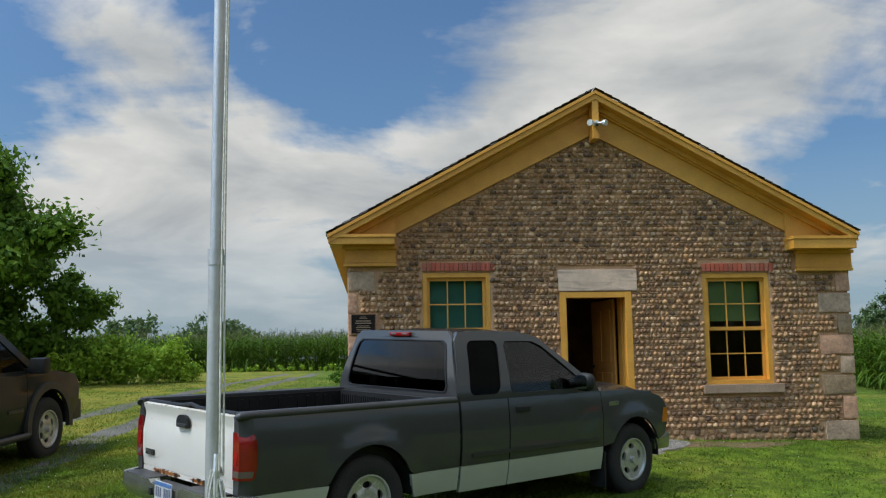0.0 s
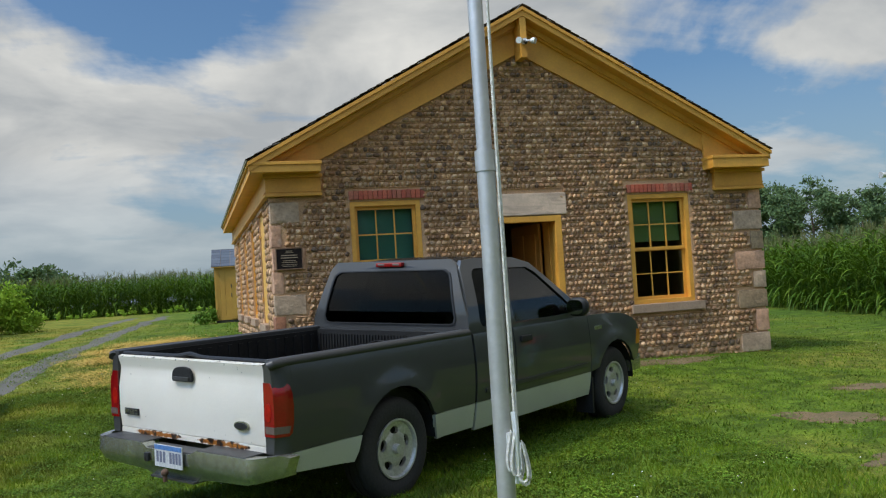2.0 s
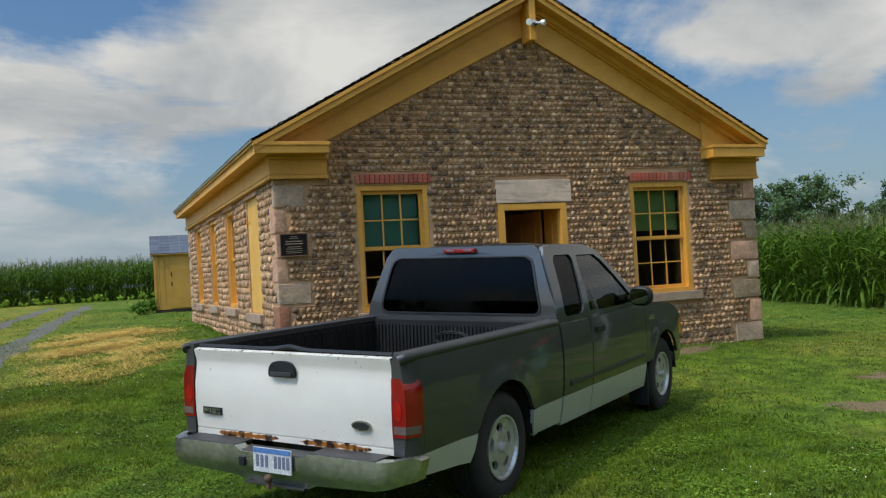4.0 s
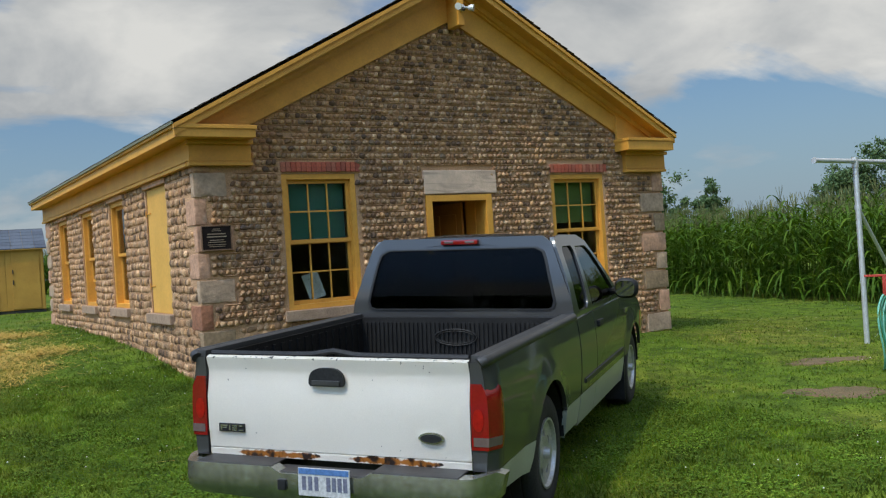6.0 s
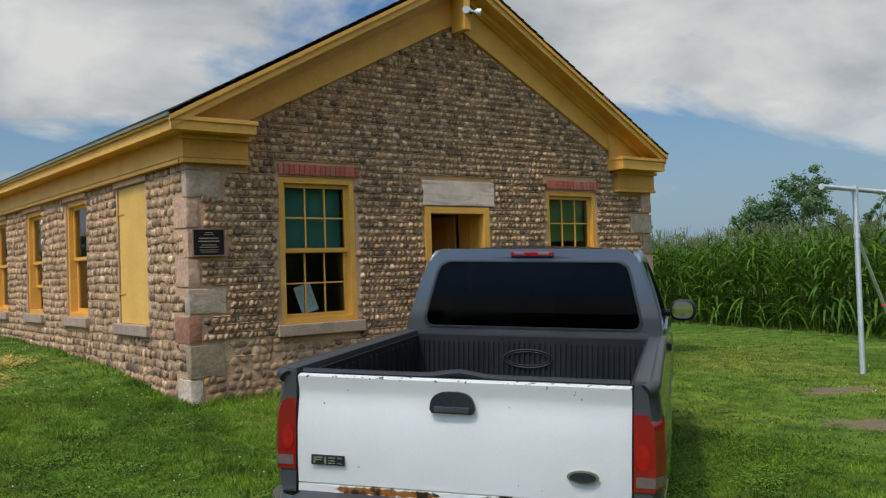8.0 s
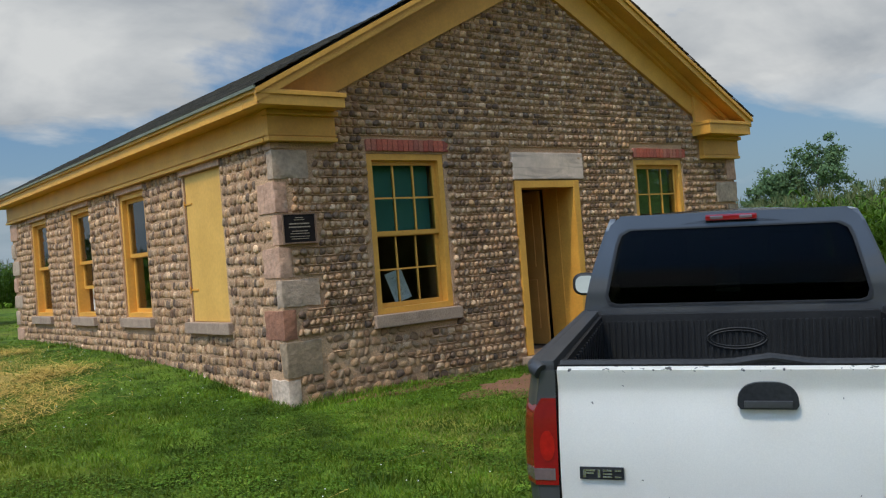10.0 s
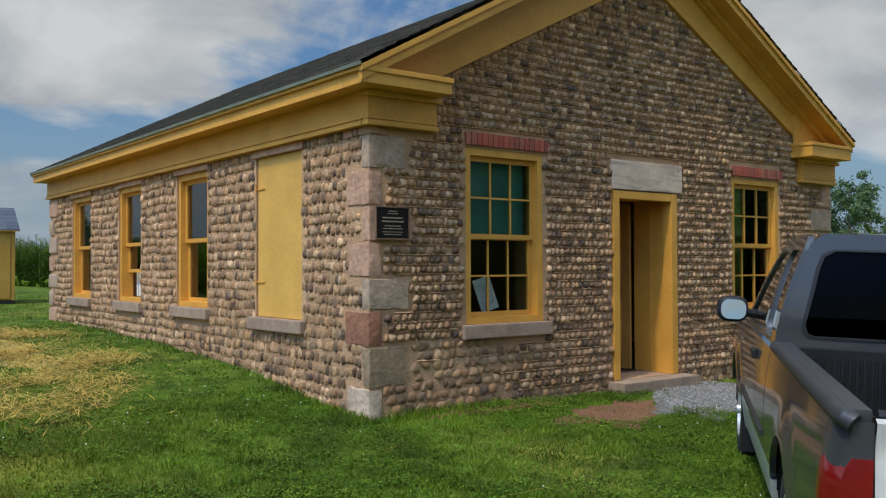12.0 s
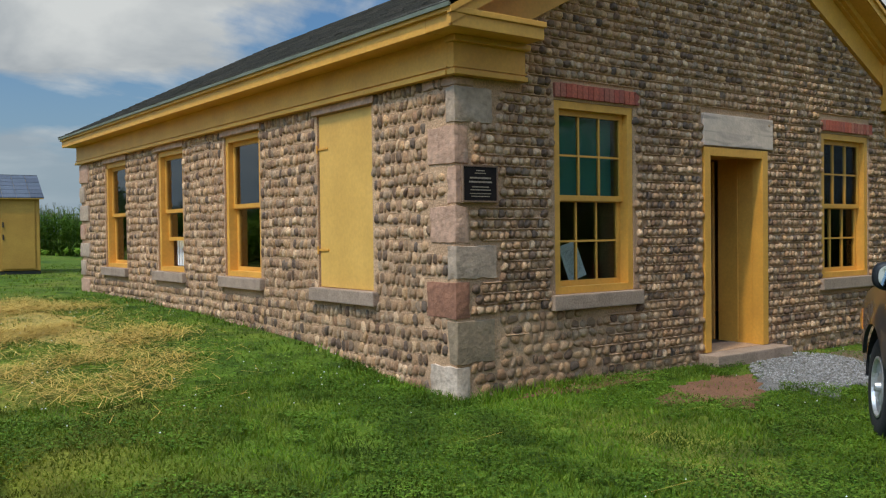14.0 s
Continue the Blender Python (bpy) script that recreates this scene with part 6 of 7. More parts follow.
def corn_plant(rng, h):
    """One plant: stalk, arching two-sided leaves with a crease, tassel. Returns lists for leaf and tassel."""
    v, f, tv, tf = [], [], [], []
    n = 6
    for s in range(3):
        a = 2.1 * s
        v.append((0.013 * math.cos(a), 0.013 * math.sin(a), 0))
    for s in range(3):
        a = 2.1 * s
        v.append((0.007 * math.cos(a), 0.007 * math.sin(a), h * 0.93))
    for s in range(3):
        f.append((s, (s + 1) % 3, 3 + (s + 1) % 3, 3 + s))
    turn = rng.random() * 6.28
    for k in range(13):
        z0 = h * (0.10 + 0.80 * k / 12) + rng.uniform(-0.04, 0.04)
        turn += math.pi + rng.uniform(-0.5, 0.5)
        ln = rng.uniform(0.55, 0.85) * (0.65 + 0.6 * math.sin(math.pi * (k + 1.5) / 14))
        lift = rng.uniform(0.75, 1.25) if k > 3 else rng.uniform(0.3, 0.7)
        w = rng.uniform(0.022, 0.034)
        droop = rng.uniform(0.9, 1.5)
        dx, dy = math.cos(turn), math.sin(turn)
        base = len(v)
        for j in range(6):
            t = j / 5
            r = ln * t * (1 - 0.15 * t)
            z = z0 + lift * ln * t - droop * ln * t * t * 0.75
            ww = w * (0.55 + 1.3 * t) * (1 - t) ** 0.6 if j else w * 0.5
            if j == 5:
                ww = 0.002
            tw = 0.35 * math.sin(turn * 3 + t * 3)
            v.append((dx * r - dy * ww, dy * r + dx * ww, z + ww * tw))
            v.append((dx * r + dy * ww, dy * r - dx * ww, z - ww * tw))
        for j in range(5):
            a = base + 2 * j
            f.append((a, a + 1, a + 3, a + 2))
    for k in range(5):
        a = k * 1.3 + turn
        sp = 0.0 if k == 0 else rng.uniform(0.05, 0.13)
        b = len(tv)
        x, y, z = sp * math.cos(a), sp * math.sin(a), h * 0.93 + rng.uniform(0.2, 0.34)
        tv += [(0.006, 0, h * 0.93), (-0.006, 0.004, h * 0.93), (x + 0.005, y, z), (x - 0.005, y + 0.004, z)]
        tf.append((b, b + 1, b + 3, b + 2))
    return v, f, tv, tf


c_rng = random.Random(11)
KINDS = [corn_plant(c_rng, c_rng.uniform(2.0, 2.3)) for _ in range(14)]
KINDS = [(np.array(a), b, np.array(c), d) for a, b, c, d in KINDS]


def corn_field(name, places, label, tall=1.0):
    lv, lf, sv, sf = [], [], [], []
    nl = ns = 0
    for x, y in places:
        a, b, c, d = KINDS[c_rng.randrange(len(KINDS))]
        t, s = c_rng.random() * 6.28, tall * c_rng.uniform(0.9, 1.08)
        R = np.array([[math.cos(t), math.sin(t), 0], [-math.sin(t), math.cos(t), 0], [0, 0, 1]]) * s
        o = np.array([x, y, ground_z(x, y)])
        lv.append(a @ R + o)
        lf += [tuple(i + nl for i in q) for q in b]
        nl += len(a)
        sv.append(c @ R + o)
        sf += [tuple(i + ns for i in q) for q in d]
        ns += len(c)
    ob = tagged(joined(name, np.concatenate(lv).tolist(), lf, LEAF_CORN), label, "corn", "", "stuff")
    tagged(joined("tassels", np.concatenate(sv).tolist(), sf, TASSEL, ob), "pale yellow tassels", "", "", "stuff")
    return ob


# field beside the house: rows run along its edge
places = []
ex, ey = 0.268, 0.963
for r in range(7):
    s = -16.0
    while s < 30.0:
        if not (r > 3 and c_rng.random() < 0.35):
            places.append((13.8 + ex * s + ey * 0.72 * r + c_rng.uniform(-0.08, 0.08), -0.2 + ey * s - ex * 0.72 * r + c_rng.uniform(-0.08, 0.08)))
        s += c_rng.uniform(0.10, 0.17)
corn_field("corn_field", places, "tall green maize with pale tassels along the lawn", 1.0)
places = []
for r in range(10):
    x = -40.0
    while x < 26.0:
        places.append((x, 40.0 + 0.75 * r + c_rng.uniform(-0.1, 0.1)))
        x += c_rng.uniform(0.11, 0.19)
corn_field("corn_field", places, "tall green maize at the back of the lawn", 1.0)


def leaf_cloud(rng, centres, n, size, squash=0.8):
    """Small leaf faces scattered in clumps."""
    N = n
    cs = np.array([c[:3] for c in centres])
    rs = np.array([c[3] for c in centres])
    g = np.random.RandomState(rng.randrange(1 << 30))
    idx = g.choice(len(cs), N, p=rs ** 2 / (rs ** 2).sum())
    d = g.normal(size=(N, 3))
    d /= np.linalg.norm(d, axis=1)[:, None]
    rad = rs[idx] * np.minimum(1.7, np.abs(g.normal(0.55, 0.42, N)))
    p = cs[idx] + d * rad[:, None] * np.array([1, 1, squash])
    u = g.normal(size=(N, 3))
    u /= np.linalg.norm(u, axis=1)[:, None]
    w = np.cross(u, d + 0.3 * g.normal(size=(N, 3)))
    w /= np.linalg.norm(w, axis=1)[:, None] + 1e-6
    s = (size * g.uniform(0.6, 1.3, N))[:, None]
    v = np.stack([p - u * s, p + w * s * 0.5, p + u * s, p - w * s * 0.5], axis=1).reshape(-1, 3)
    f = [(4 * i, 4 * i + 1, 4 * i + 2, 4 * i + 3) for i in range(N)]
    return v.tolist(), f


def tree(x, y, h, spread, seed, leaf, n, size, label, lean=0.0, slim=False, low=0.25):
    """Tapered trunk, limbs that fork, and a crown of leaves in uneven clumps."""
    rng = random.Random(seed)
    z0 = ground_z(x, y)
    t = empty("tree", pose(x, y, z0 - 0.1))
    tagged(t, label, "tree")
    bm = bmesh.new()
    r0 = 0.022 * h
    top = Vector((lean * h, 0, h * 0.80))
    tube(bm, [Vector((lean * h * k * k / 25, 0.1 * math.sin(k + seed), h * 0.80 * k / 5)) for k in range(6)], r0, 8, 0.25)
    cl = []
    for k in range(11 if not slim else 9):
        f = low + (0.92 - low) * (k + rng.random()) / 11
        a = k * 2.4 + rng.random()
        reach = spread * (0.9 - 0.55 * abs(f - 0.5)) * rng.uniform(0.6, 1.1) * (1.15 - f if slim else 1)
        s = Vector((lean * h * f * f, 0, h * 0.8 * f))
        e = s + Vector((math.cos(a) * reach, math.sin(a) * reach, reach * rng.uniform(0.3, 0.8)))
        m = (s + e) / 2 + Vector((0, 0, -0.06 * reach))
        tube(bm, [s, m, e], r0 * 0.4 * (1.2 - f), 6, 0.3)
        for q in range(7):
            c = m.lerp(e, rng.uniform(0.2, 1.2)) + Vector((rng.uniform(-1, 1), rng.uniform(-1, 1), rng.uniform(-0.5, 0.8))) * spread * 0.34
            cl.append((*c, spread * rng.uniform(0.14, 0.30)))
    for q in range(5):
        cl.append((lean * h + rng.uniform(-0.3, 0.3) * spread, rng.uniform(-0.3, 0.3) * spread, h * rng.uniform(0.78, 0.97), spread * rng.uniform(0.14, 0.26)))
    part("trunk", bm, BARK, t)
    v, f = leaf_cloud(rng, cl, n, size)
    joined("crown", v, f, leaf, t)["kind"] = "stuff"
    return t


tree(-14.1, 18.2, 9.2, 3.6, 21, LEAF_TREE, 80000, 0.14, "broad green leafy tree at the edge of the yard", low=0.12)
tree(-18.0, 14.0, 9.8, 3.8, 22, LEAF_TREE, 50000, 0.15, "broad green leafy tree at the edge of the yard", low=0.12)
tree(-10.9, 20.6, 4.2, 1.5, 23, LEAF_TREE, 14000, 0.10, "young bushy tree with light green leaves", low=0.1)
# trees far behind the corn, by bearing in degrees and distance from the yard
for az, d, h, sp, seed, lean, slim, lab in ((34.4, 78, 5.6, 2.0, 31, 0, False, "round bushy tree beyond the corn"), (37.4, 76, 8.4, 3.0, 32, 0, False, "leafy green tree beyond the corn"), (39.2, 80, 8.0, 2.8, 33, 0, False, "leafy green tree beyond the corn"), (41.0, 76, 7.8, 3.4, 34, 0, False, "leafy green tree beyond the corn"),
                                            (43.8, 75, 6.8, 2.7, 35, 0, False, "leafy green tree beyond the corn"), (45.8, 77, 7.0, 2.9, 36, 0, False, "leafy green tree beyond the corn"), (47.6, 76, 4.9, 1.5, 37, 0.28, True, "thin wind-bent tree beyond the corn"), (50.0, 75, 6.3, 1.9, 38, 0.05, True, "pointed tree beyond the corn"),
                                            (57.6, 76, 6.6, 2.7, 39, 0, False, "leafy green tree beyond the corn"), (59.9, 75, 8.9, 3.1, 40, 0.06, False, "tall leafy tree beyond the corn"), (62.0, 77, 5.2, 1.7, 41, 0, True, "small sparse tree beyond the corn"), (63.4, 77, 5.6, 1.3, 42, 0.2, True, "small sparse tree beyond the corn"), (66.6, 75, 8.3, 3.2, 43, 0, False, "dense round tree beyond the corn")):
    a = radians(az)
    tree(-3.2 + d * math.sin(a), -9.5 + d * math.cos(a), h, sp, seed, LEAF_HAZED, 8000, 0.15, lab, lean, slim)
for x, y, h, sp, seed in ((-37.7, 131.8, 7.6, 4.5, 51), (-23.0, 135.0, 7.2, 4.5, 52), (-27.0, 138, 5.6, 4.5, 53)):
    tree(x, y, h, sp, seed, LEAF_HAZED, 2600, 0.4, "distant round tree on the horizon", low=0.05)


def hedge(name, pts, h, w, n, size, leaf, label, seed):
    rng = random.Random(seed)
    cl = []
    for x, y in pts:
        z = ground_z(x, y)
        for q in range(4):
            hh = h * rng.uniform(0.5, 1.0)
            cl.append((x + rng.uniform(-w, w), y + rng.uniform(-w, w), z + hh * rng.uniform(0.2, 0.8), 0.35 * hh))
    v, f = leaf_cloud(rng, cl, n, size, 1.1)
    return tagged(joined(name, v, f, leaf), label, "bushes", "", "stuff")


hedge("weeds", [(-10.5 + 0.42 * k, 19.6 + 0.22 * k) for k in range(8)], 1.9, 0.7, 9000, 0.09, LEAF_WEED, "tall light green weeds and shrubs", 61)
hedge("weeds", [(-7.6 + 0.4 * k, 21.2 + 0.2 * k) for k in range(4)], 1.15, 0.5, 4500, 0.07, LEAF_WEED, "low bushy green weeds", 62)
hedge("weeds", [(-15 + 1.0 * k, 24 + 0.9 * k) for k in range(6)], 2.4, 1.2, 7000, 0.13, LEAF_TREE, "tangled shrubs behind the weeds", 63)
hedge("weeds", [(-14 + 1.0 * k, 38.6 + 0.5 * math.sin(k)) for k in range(26)], 0.4, 0.5, 4000, 0.08, LEAF_WEED, "weeds along the foot of the corn", 64)
hedge("weeds", [(-0.8, 17.7), (-0.6, 17.9)], 0.6, 0.2, 500, 0.08, LEAF_TREE, "green weeds beside the shed", 65)
hedge("far_woods", [(-90 + 6.0 * k, 190 + 6 * math.sin(k * 1.3)) for k in range(34)], 5.0, 5.0, 9000, 0.6, LEAF_HAZED, "low line of distant woods", 66)
# added out of view behind the camera, to darken what paint and glass reflect
hedge("far_woods", [(-95 + 5.0 * k, -62 + 5 * math.sin(k * 1.7)) for k in range(40)], 14.0, 4.0, 30000, 0.65, LEAF_TREE, "unseen line of woods added to the south to darken reflections", 67)
hedge("far_woods", [(-58 + 3 * math.sin(k * 1.7), -58 + 5.0 * k) for k in range(18)], 6.0, 4.0, 12000, 0.5, LEAF_TREE, "dark line of woods beyond the drive", 68)

# ---- cobbles ----
def cobble_mesh(rng, kind):
    """A water-worn stone that stands out of the wall, never quite round: unit size, outwards is negative y."""
    S = 10
    e = rng.uniform(0.62, 0.95)
    a2, a3, p2, p3 = rng.uniform(0, 0.10), rng.uniform(0.02, 0.10), rng.uniform(0, 6.28), rng.uniform(0, 6.28)
    tx, tz = rng.uniform(-0.22, 0.22), rng.uniform(-0.22, 0.22)
    vs = [(tx, -1.0, tz)]
    for ring, (r, d) in enumerate(((0.50, 0.89), (0.86, 0.50), (1.0, -0.2))):
        for i in range(S):
            a = 2 * math.pi * (i + 0.5 * (ring % 2)) / S
            q = 1 + a2 * math.cos(2 * a + p2) + a3 * math.cos(3 * a + p3) + rng.uniform(-0.05, 0.05)
            c, s = math.cos(a), math.sin(a)
            c, s = math.copysign(abs(c) ** e, c), math.copysign(abs(s) ** e, s)
            k = 1 - r
            vs.append((r * q * c + tx * k, -d * (1 + rng.uniform(-0.10, 0.10)), r * q * s + tz * k))
    fs = [(0, 1 + (i + 1) % S, 1 + i) for i in range(S)]
    for ring in range(2):
        a, b = 1 + S * ring, 1 + S * (ring + 1)
        for i in range(S):
            j = (i + 1) % S
            if ring == 0:
                fs += [(a + i, a + j, b + i), (a + j, b + j, b + i)]
            else:
                fs += [(a + i, a + j, b + j), (a + i, b + j, b + i)]
    return np.array(vs), fs


k_rng = random.Random(8)
SHAPES = [cobble_mesh(k_rng, i) for i in range(18)]
shape_meshes = []
for v, f in SHAPES:
    me = bpy.data.meshes.new("cobble")
    me.from_pydata(v.tolist(), [], f)
    me.materials.append(COBBLE_ONE)
    me.shade_smooth()
    shape_meshes.append(me)


def courses(u0, u1, z_low, z_top, blocked, place, near, wall, size_of, ridge=0.7, jit=0.004, wander=0.006):
    """Rows of cobbles over a wall. place(u, z) gives the pose; near(u, z) picks single objects."""
    V, F, n, singles = [], [], 0, 0
    rv, rf = [], []
    z = z_low
    while z < z_top(None):
        hw, hh, flat = size_of(z)
        u = u0 + k_rng.uniform(0, hw)
        lean_row = k_rng.uniform(4, 18)
        while u < u1:
            rubble = flat and (z < 0.30 or (u < 1.5 + 0.5 * k_rng.random() and z < 0.92))
            w = hw * (k_rng.uniform(0.7, 1.6) if rubble else k_rng.uniform(0.70, 1.35))
            zc = z + hh + wander * (noise.noise(Vector((u * 1.3, z * 2.5, 3.0))) + 0.5 * noise.noise(Vector((u * 5.0, z * 9.0, 8.0))))
            ok = zc + hh * 0.7 < z_top(u + w) and not any(a - w * 0.75 < u + w < b + w * 0.75 and c - hh * 0.8 < zc < d + hh * 0.8 for a, b, c, d in blocked)
            if ok and k_rng.random() < (0.04 if rubble else 0.01):
                ok = False
            if ok:
                sx = w * (k_rng.uniform(0.78, 0.96) if jit > 0.008 else k_rng.uniform(0.84, 1.03))
                sz = hh * (k_rng.uniform(0.80, 1.02) if jit > 0.008 else k_rng.uniform(0.75, 1.25) if rubble else k_rng.uniform(0.86, 1.05))
                sy = (0.021 if jit > 0.008 else 0.032) * k_rng.uniform(0.65, 1.45) * (0.6 if rubble else 1.0)
                if jit > 0.008 and k_rng.random() < 0.12:
                    sx, sz = sx * 1.12, sz * 0.72
                tilt = k_rng.uniform(-22, 22) if jit > 0.008 or rubble else k_rng.gauss(lean_row, 11)
                m = place(u + w, zc + k_rng.uniform(-jit, jit) * (2.5 if rubble else 1.0)) @ pose(0, 0, 0, 0, tilt, 0) @ Matrix.Diagonal((sx, sy, sz, 1))
                k = k_rng.randrange(len(SHAPES))
                if near(u, zc) and singles < 300:
                    ob = new("cobble", shape_meshes[k])
                    ob.parent = wall
                    ob.matrix_world = m
                    singles += 1
                else:
                    M = np.array(m)
                    V.append(SHAPES[k][0] @ M[:3, :3].T + M[:3, 3])
                    F += [tuple(i + n for i in q) for q in SHAPES[k][1]]
                    n += len(SHAPES[k][0])
            u += 2 * w
        # ridge of mortar between two courses, in short lengths that wander a little
        u = u0
        while u < u1:
            e = min(u1, u + 0.25)
            mid = (u + e) / 2
            loose = jit < 0.008 and (z < 0.28 or (mid < 1.7 and z < 0.90)) and k_rng.random() < 0.95
            if not loose and z + 0.01 < z_top(mid) and not any(a - 0.10 < mid < b + 0.10 and c - 0.02 < z < d + 0.02 for a, b, c, d in blocked):
                b = len(rv)
                for q in (u, e):
                    dz = wander * (noise.noise(Vector((q * 1.3, z * 2.5, 3.0))) + 0.5 * noise.noise(Vector((q * 5.0, z * 9.0, 8.0))))
                    pm = place(q, z + dz)
                    for dy, ddz in ((0.002, 0.010), (-0.022 * ridge, 0.002), (-0.022 * ridge, -0.002), (0.002, -0.010)):
                        rv.append(tuple(pm @ Vector((0, dy, ddz))))
                rf += [(b + q, b + q + 1, b + q + 5, b + q + 4) for q in range(3)]
            u = e
        z += 2 * hh + (0.007 if jit < 0.008 else -0.004)
    st = joined("cobbles", np.concatenate(V).tolist(), F, COBBLE, wall, True)
    st["kind"] = "stuff"
    rd = joined("mortar_pointing", rv, rf, MORTAR, wall)
    rd["kind"] = "stuff"


def q_front():
    out = [(*WIN_L[:2], WIN_L[2] - 0.14, WIN_L[3] + 0.16), (*WIN_R[:2], WIN_R[2] - 0.14, WIN_R[3] + 0.16), (DOOR[0], DOOR[1], 0, 2.75), (6.9, 8.0, 2.66, 3.3), (-0.1, 0.72, 2.78, 3.3)]
    for i in range(8):
        lf = i % 2 == 0
        out.append((-0.1, (0.39 + 0.03 * (i % 3)) if lf else 0.13, tops[i + 1] + 0.02, tops[i] - 0.02))
        out.append((WX - (0.5 if not lf else 0.2), WX + 0.1, tops[i + 1] - 0.06, tops[i] - 0.09))
    return out


def q_side():
    out = [(a - 0.0, b + 0.0, c - 0.14, d + 0.08) for a, b, c, d in SIDE]
    for i in range(8):
        out.append((-0.1, 0.10 if i % 2 == 0 else 0.33 + 0.03 * (i % 3), tops[i + 1] + 0.02, tops[i] - 0.02))
        out.append((WY - (0.25 if i % 2 else 0.5), WY + 0.1, tops[i + 1] + 0.05, tops[i]))
    return out


def top_front(u):
    if u is None:
        return 4.95
    return 3.27 + (u - 0.66) * 0.497 if u < PX else 4.83 - (u - PX) * 0.511


courses(0.02, WX - 0.02, 0.03, top_front, q_front(), lambda u, z: Matrix.Translation((u, 0, z)),
        lambda u, z: 0.2 < u < 3.2 and 0.2 < z < 1.75, wall_front, lambda z: (0.043, 0.043, 1) if z < 0.85 else (0.037, 0.0405, 0) if z < 3.0 else (0.039, 0.038, 0), 0.80)
courses(0.02, WY - 0.02, 0.10, lambda u: 2.82, q_side(), lambda u, z: pose(0, u, z, 0, 0, -90),
        lambda u, z: 0.2 < u < 4.0 and 0.4 < z < 1.5, wall_side, lambda z: (0.036, 0.056, 0), 0.10, 0.011, 0.03)

# ---- straw on the bank ----
STRAW = many("straw", [(0.54, 0.33, 0.058), (0.42, 0.265, 0.045), (0.58, 0.39, 0.09)], True, 0.8, 0.0, grain=0.15)
GRASS = many("grass_blade", [(0.0512, 0.1092, 0.0062), (0.1050, 0.1716, 0.0095), (0.0640, 0.1352, 0.0076), (0.1728, 0.2080, 0.0190), (0.0794, 0.1508, 0.0085)], True, 0.6, 0.0, grain=0.6, trans=0.3, fine=2.2, spec=0.2)
dried(GRASS, -5.0, -1.0, 0.6)
CLOVER = many("clover_flower", [(0.55, 0.55, 0.48), (0.65, 0.65, 0.58)], True, 0.8, 0.0)
g_rng = np.random.RandomState(5)


def inside_house(x, y):
    return -0.02 < x < WX + 0.02 and -0.02 < y < WY + 0.02


BARE = [(3.9, -0.75, 1.0, 0.5), (2.35, -0.85, 0.6, 0.34), (4.9, -5.0, 0.36, 0.2), (4.2, -6.7, 0.3, 0.16), (6.6, -3.6, 0.4, 0.16)]


def straw_amount(x, y):
    return ease(0.0, 1.0, 1.3 - math.hypot((x + 2.0) / 1.35, (y - 5.6) / 4.2)) * (0.12 + 0.88 * ease(-0.12, 0.30, noise.noise(Vector((x * 0.9, y * 0.9, 4.0)))))


v, n = [], 0
while n < 15000:
    x, y = g_rng.uniform(-4.2, 0.0), g_rng.uniform(0.6, 11.5)
    if g_rng.rand() > straw_amount(x, y):
        continue
    z = ground_z(x, y) + 0.03 + 0.03 * g_rng.rand()
    a, ln = g_rng.uniform(0, 6.28), g_rng.uniform(0.06, 0.16)
    dx, dy, dz = math.cos(a) * ln, math.sin(a) * ln, g_rng.uniform(-0.03, 0.03)
    w = 0.004
    v += [(x - dx, y - dy, z - dz), (x + dx - dy / ln * w, y + dy + dx / ln * w, z + dz), (x + dx + dy / ln * w, y + dy - dx / ln * w, z + dz)]
    n += 1
# a few long stalks that lie loose on the lawn before the corner
for i in range(10):
    x, y, a = g_rng.uniform(-1.8, 2.2), g_rng.uniform(-4.0, -0.7), g_rng.uniform(-0.5, 0.6)
    ln, w = g_rng.uniform(0.12, 0.36), 0.005
    p, q = (x - math.cos(a) * ln, y - math.sin(a) * ln), (x + math.cos(a) * ln, y + math.sin(a) * ln)
    v += [(*p, ground_z(*p) + 0.055), (*q, ground_z(*q) + 0.065), (q[0] - math.sin(a) * w, q[1] + math.cos(a) * w, ground_z(*q) + 0.065)]
    n += 1
tagged(joined("straw", v, [(3 * i, 3 * i + 1, 3 * i + 2) for i in range(n)], STRAW), "scattered yellow straw on the bank beside the wall", "straw", "", "stuff")


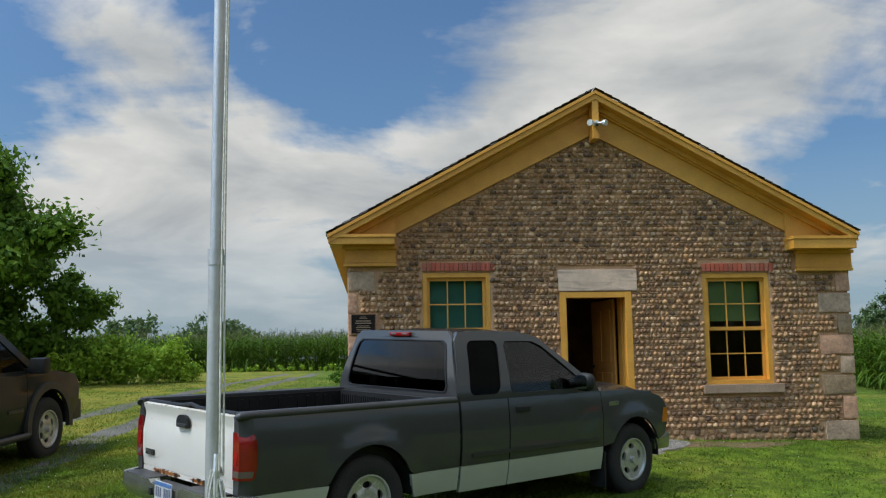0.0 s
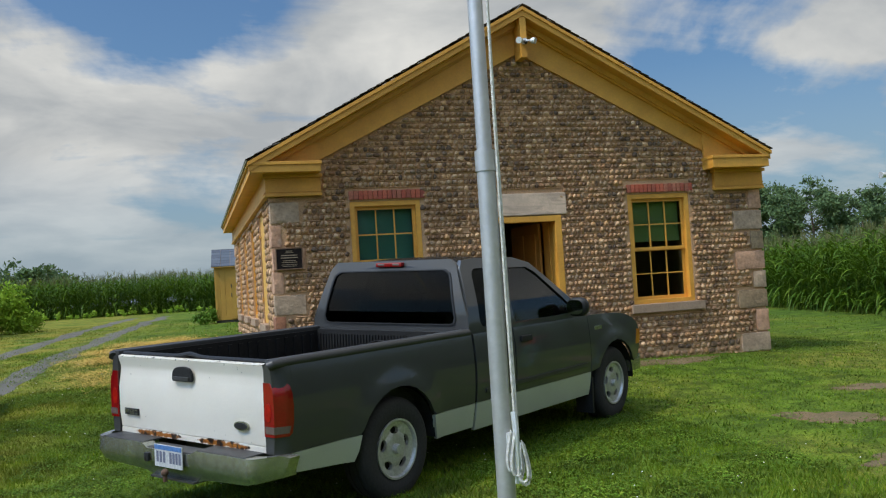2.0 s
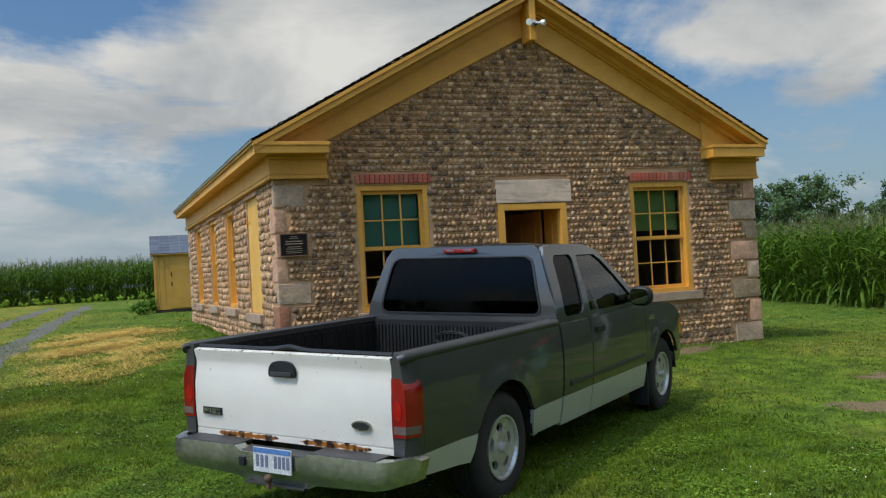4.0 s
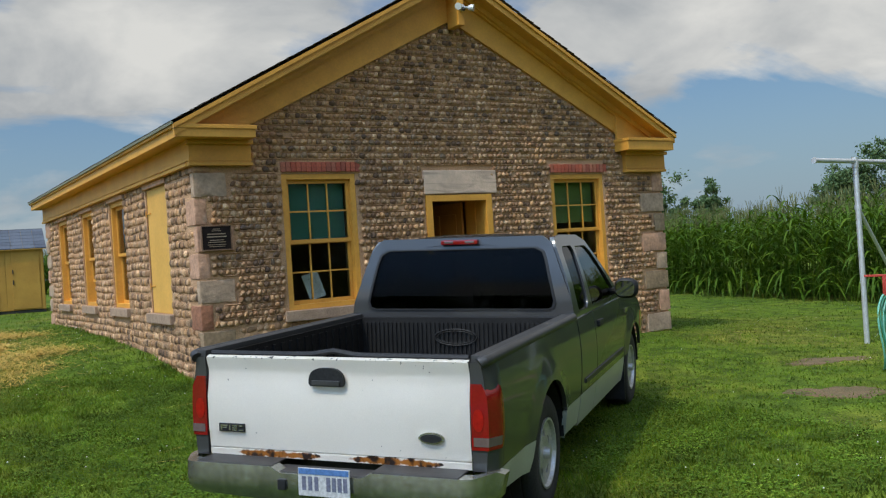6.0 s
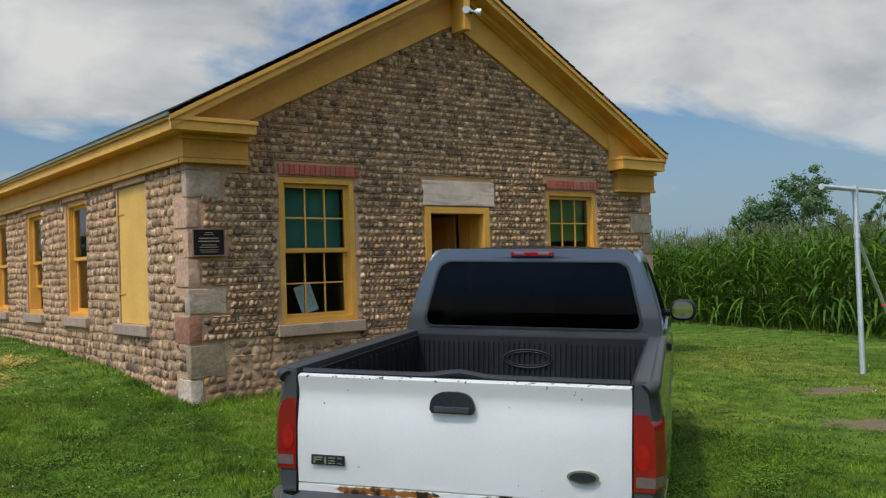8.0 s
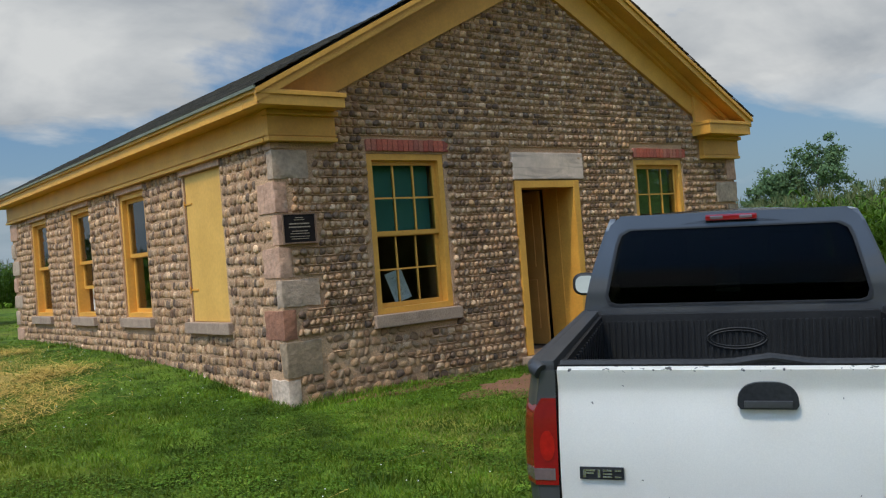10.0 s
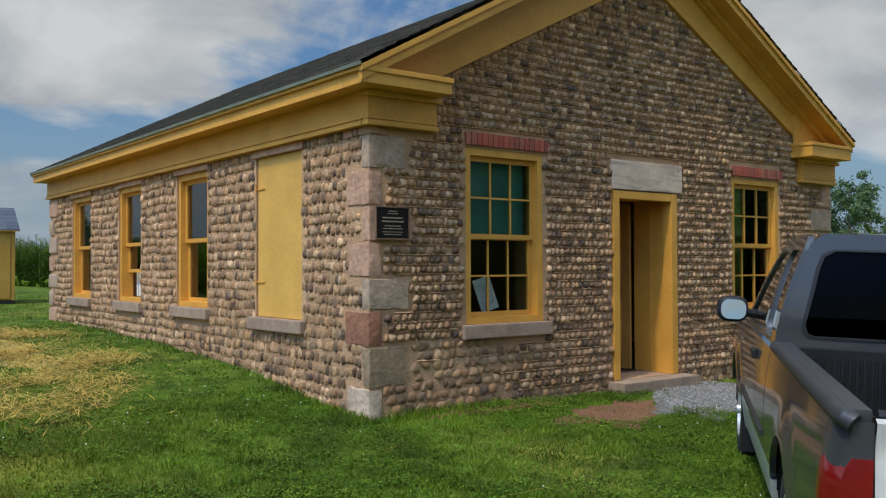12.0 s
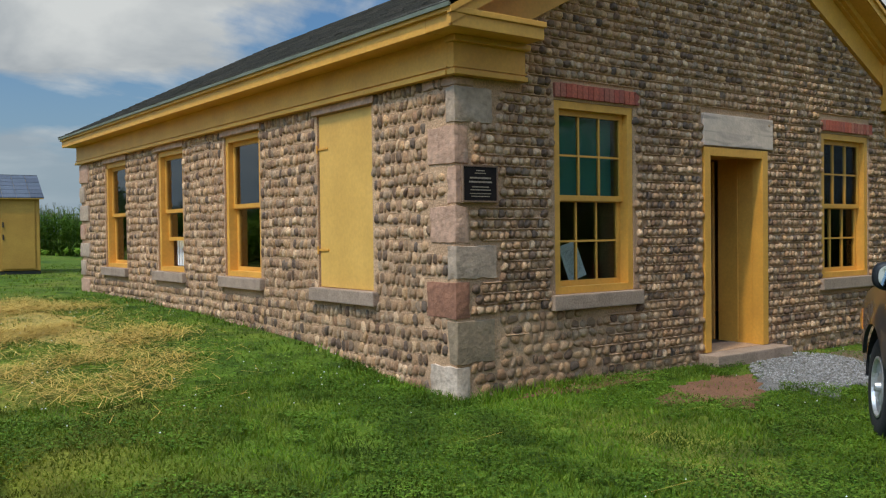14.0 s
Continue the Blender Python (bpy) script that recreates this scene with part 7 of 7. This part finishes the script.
def blades(name, count, x0, x1, y0, y1, hmin, hmax, wid, label):
    xs, ys = g_rng.uniform(x0, x1, count), g_rng.uniform(y0, y1, count)
    v, k = [], 0
    for x, y in zip(xs, ys):
        if inside_house(x, y):
            continue
        c = noise.noise(Vector((x * 0.8, y * 0.8, 0.0)))
        bare = False
        for cx, cy, rx, ry in BARE:
            if ((x - cx) / rx) ** 2 + ((y - cy) / ry) ** 2 < 1.0 + 0.5 * c:
                bare = True
        tx = abs(abs(x - (-4.75 + 0.055 * max(0, y - 2) - 0.25 * max(0, -y - 5))) - 0.75) < 0.36
        if (bare and g_rng.rand() < 0.86 + 0.3 * c) or (tx and g_rng.rand() < 0.38 + 0.5 * c):
            continue
        if x < 0.2 and y > 0.5 and g_rng.rand() < 0.5 * straw_amount(x, y):
            continue
        tuft = noise.noise(Vector((x * 3.1, y * 3.1, 5.0)))
        h = (hmin + (hmax - hmin) * g_rng.rand()) * (1 + 0.6 * c) * (1 + 0.8 * max(0.0, tuft))
        wall = min(abs(x) if y > 0 else 9, abs(y) if -0.3 < x < WX else 9)
        if wall < 0.22 and x < 2:
            h *= 1.9
        a, b = g_rng.uniform(0, 6.28), g_rng.uniform(0, 6.28)
        z = ground_z(x, y) - 0.004
        w = wid * g_rng.uniform(0.7, 1.3)
        l = h * g_rng.uniform(0.2, 0.9)
        v += [(x - w * math.cos(a), y - w * math.sin(a), z), (x + w * math.cos(a), y + w * math.sin(a), z), (x + l * math.cos(b), y + l * math.sin(b), z + h)]
        k += 1
    return tagged(joined(name, v, [(3 * i, 3 * i + 1, 3 * i + 2) for i in range(k)], GRASS), label, "grass", "", "stuff")


blades("grass", 150000, -5.5, 3.5, -7.5, 1.5, 0.02, 0.048, 0.0055, "short mown grass on the lawn")
blades("grass", 110000, -7.0, 10.0, -11.0, 9.0, 0.016, 0.038, 0.007, "short mown grass on the lawn")
blades("grass", 60000, -14.0, 15.0, -12.0, 24.0, 0.016, 0.040, 0.012, "short mown grass on the lawn")


def leaflets(count, x0, x1, y0, y1, size):
    """Broad little leaves of clover and plantain, in patches, that lie nearly flat among the blades."""
    v, k = [], 0
    for x, y, t, q, lift, b in zip(g_rng.uniform(x0, x1, count), g_rng.uniform(y0, y1, count), g_rng.uniform(0, 6.28, count), g_rng.uniform(0.6, 1.4, count), g_rng.rand(count), g_rng.uniform(-0.6, 0.6, count)):
        if inside_house(x, y) or noise.noise(Vector((x * 0.9, y * 0.9, 9.0))) + 0.6 * noise.noise(Vector((x * 3.4, y * 3.4, 2.0))) < -0.12:
            continue
        if any(((x - cx) / rx) ** 2 + ((y - cy) / ry) ** 2 < 1.1 for cx, cy, rx, ry in BARE) or (x < 0.2 and y > 0.5 and lift < straw_amount(x, y)):
            continue
        c, s, r = math.cos(t), math.sin(t), size * q
        z = ground_z(x, y) + 0.012 + 0.034 * lift
        v += [(x - c * r, y - s * r, z - 0.3 * r * b), (x - s * r * 0.75, y + c * r * 0.75, z + 0.25 * r), (x + c * r, y + s * r, z + 0.7 * r * b), (x + s * r * 0.75, y - c * r * 0.75, z + 0.25 * r)]
        k += 1
    return tagged(joined("clover_leaves", v, [(4 * i, 4 * i + 1, 4 * i + 2, 4 * i + 3) for i in range(k)], CLOVER_LEAF), "low broad clover leaves among the grass", "clover", "", "stuff")


CLOVER_LEAF = many("clover_leaf", [(0.0576, 0.1300, 0.0095), (0.1088, 0.1872, 0.0142), (0.0384, 0.0936, 0.0085), (0.1600, 0.2184, 0.0247)], True, 0.65, 0.0, grain=0.5, trans=0.25, fine=1.6, spec=0.2)
leaflets(130000, -5.0, 3.5, -7.0, 1.2, 0.011)
leaflets(90000, -6.0, 11.0, -10.5, 9.0, 0.015)
v, f = [], []
for i in range(1100):
    x, y = g_rng.uniform(-4, 13), g_rng.uniform(-8, 8)
    if inside_house(x, y) or noise.noise(Vector((x * 0.5, y * 0.5, 7.0))) < 0.05:
        continue
    z, r, b = ground_z(x, y) + 0.06, 0.007, len(v)
    v += [(x + r, y, z), (x, y + r, z), (x - r, y, z), (x, y - r, z), (x, y, z + r * 1.2)]
    f += [(b + j, b + (j + 1) % 4, b + 4) for j in range(4)]
tagged(joined("clover", v, f, CLOVER), "small white clover flowers in the lawn", "clover", "", "stuff")

# loose stones of the gravel before the doorstep
PEBBLE = many("crushed_stone", [(0.12, 0.105, 0.09), (0.26, 0.235, 0.205), (0.17, 0.15, 0.13), (0.34, 0.31, 0.275), (0.10, 0.085, 0.072)], True, 0.9, 0.3, grain=0.25)
v, f = [], []
ct, st = math.cos(radians(22)), math.sin(radians(22))
for i in range(4200):
    a, q = g_rng.uniform(0, 6.28), math.sqrt(g_rng.rand()) * 1.06
    du, dv = 1.02 * q * math.cos(a), 0.52 * q * math.sin(a)
    x, y = 3.9 + du * ct - dv * st, -0.75 + du * st + dv * ct
    if y > -0.26 and 3.05 < x < 4.47:
        continue
    r, t, b = g_rng.uniform(0.006, 0.015), g_rng.uniform(0, 6.28), len(v)
    z = ground_z(x, y) + 0.020 + r * 0.25
    for k in range(4):
        w = r * g_rng.uniform(0.7, 1.2)
        v.append((x + w * math.cos(t + k * 1.571), y + w * math.sin(t + k * 1.571), z + g_rng.uniform(-0.2, 0.2) * r))
    v += [(x, y, z + r * g_rng.uniform(0.5, 0.9)), (x, y, z - r * 0.7)]
    for k in range(4):
        f += [(b + k, b + (k + 1) % 4, b + 4), (b + (k + 1) % 4, b + k, b + 5)]
tagged(joined("gravel_stones", v, f, PEBBLE), "loose grey crushed stones on the gravel path", "gravel", "", "stuff")
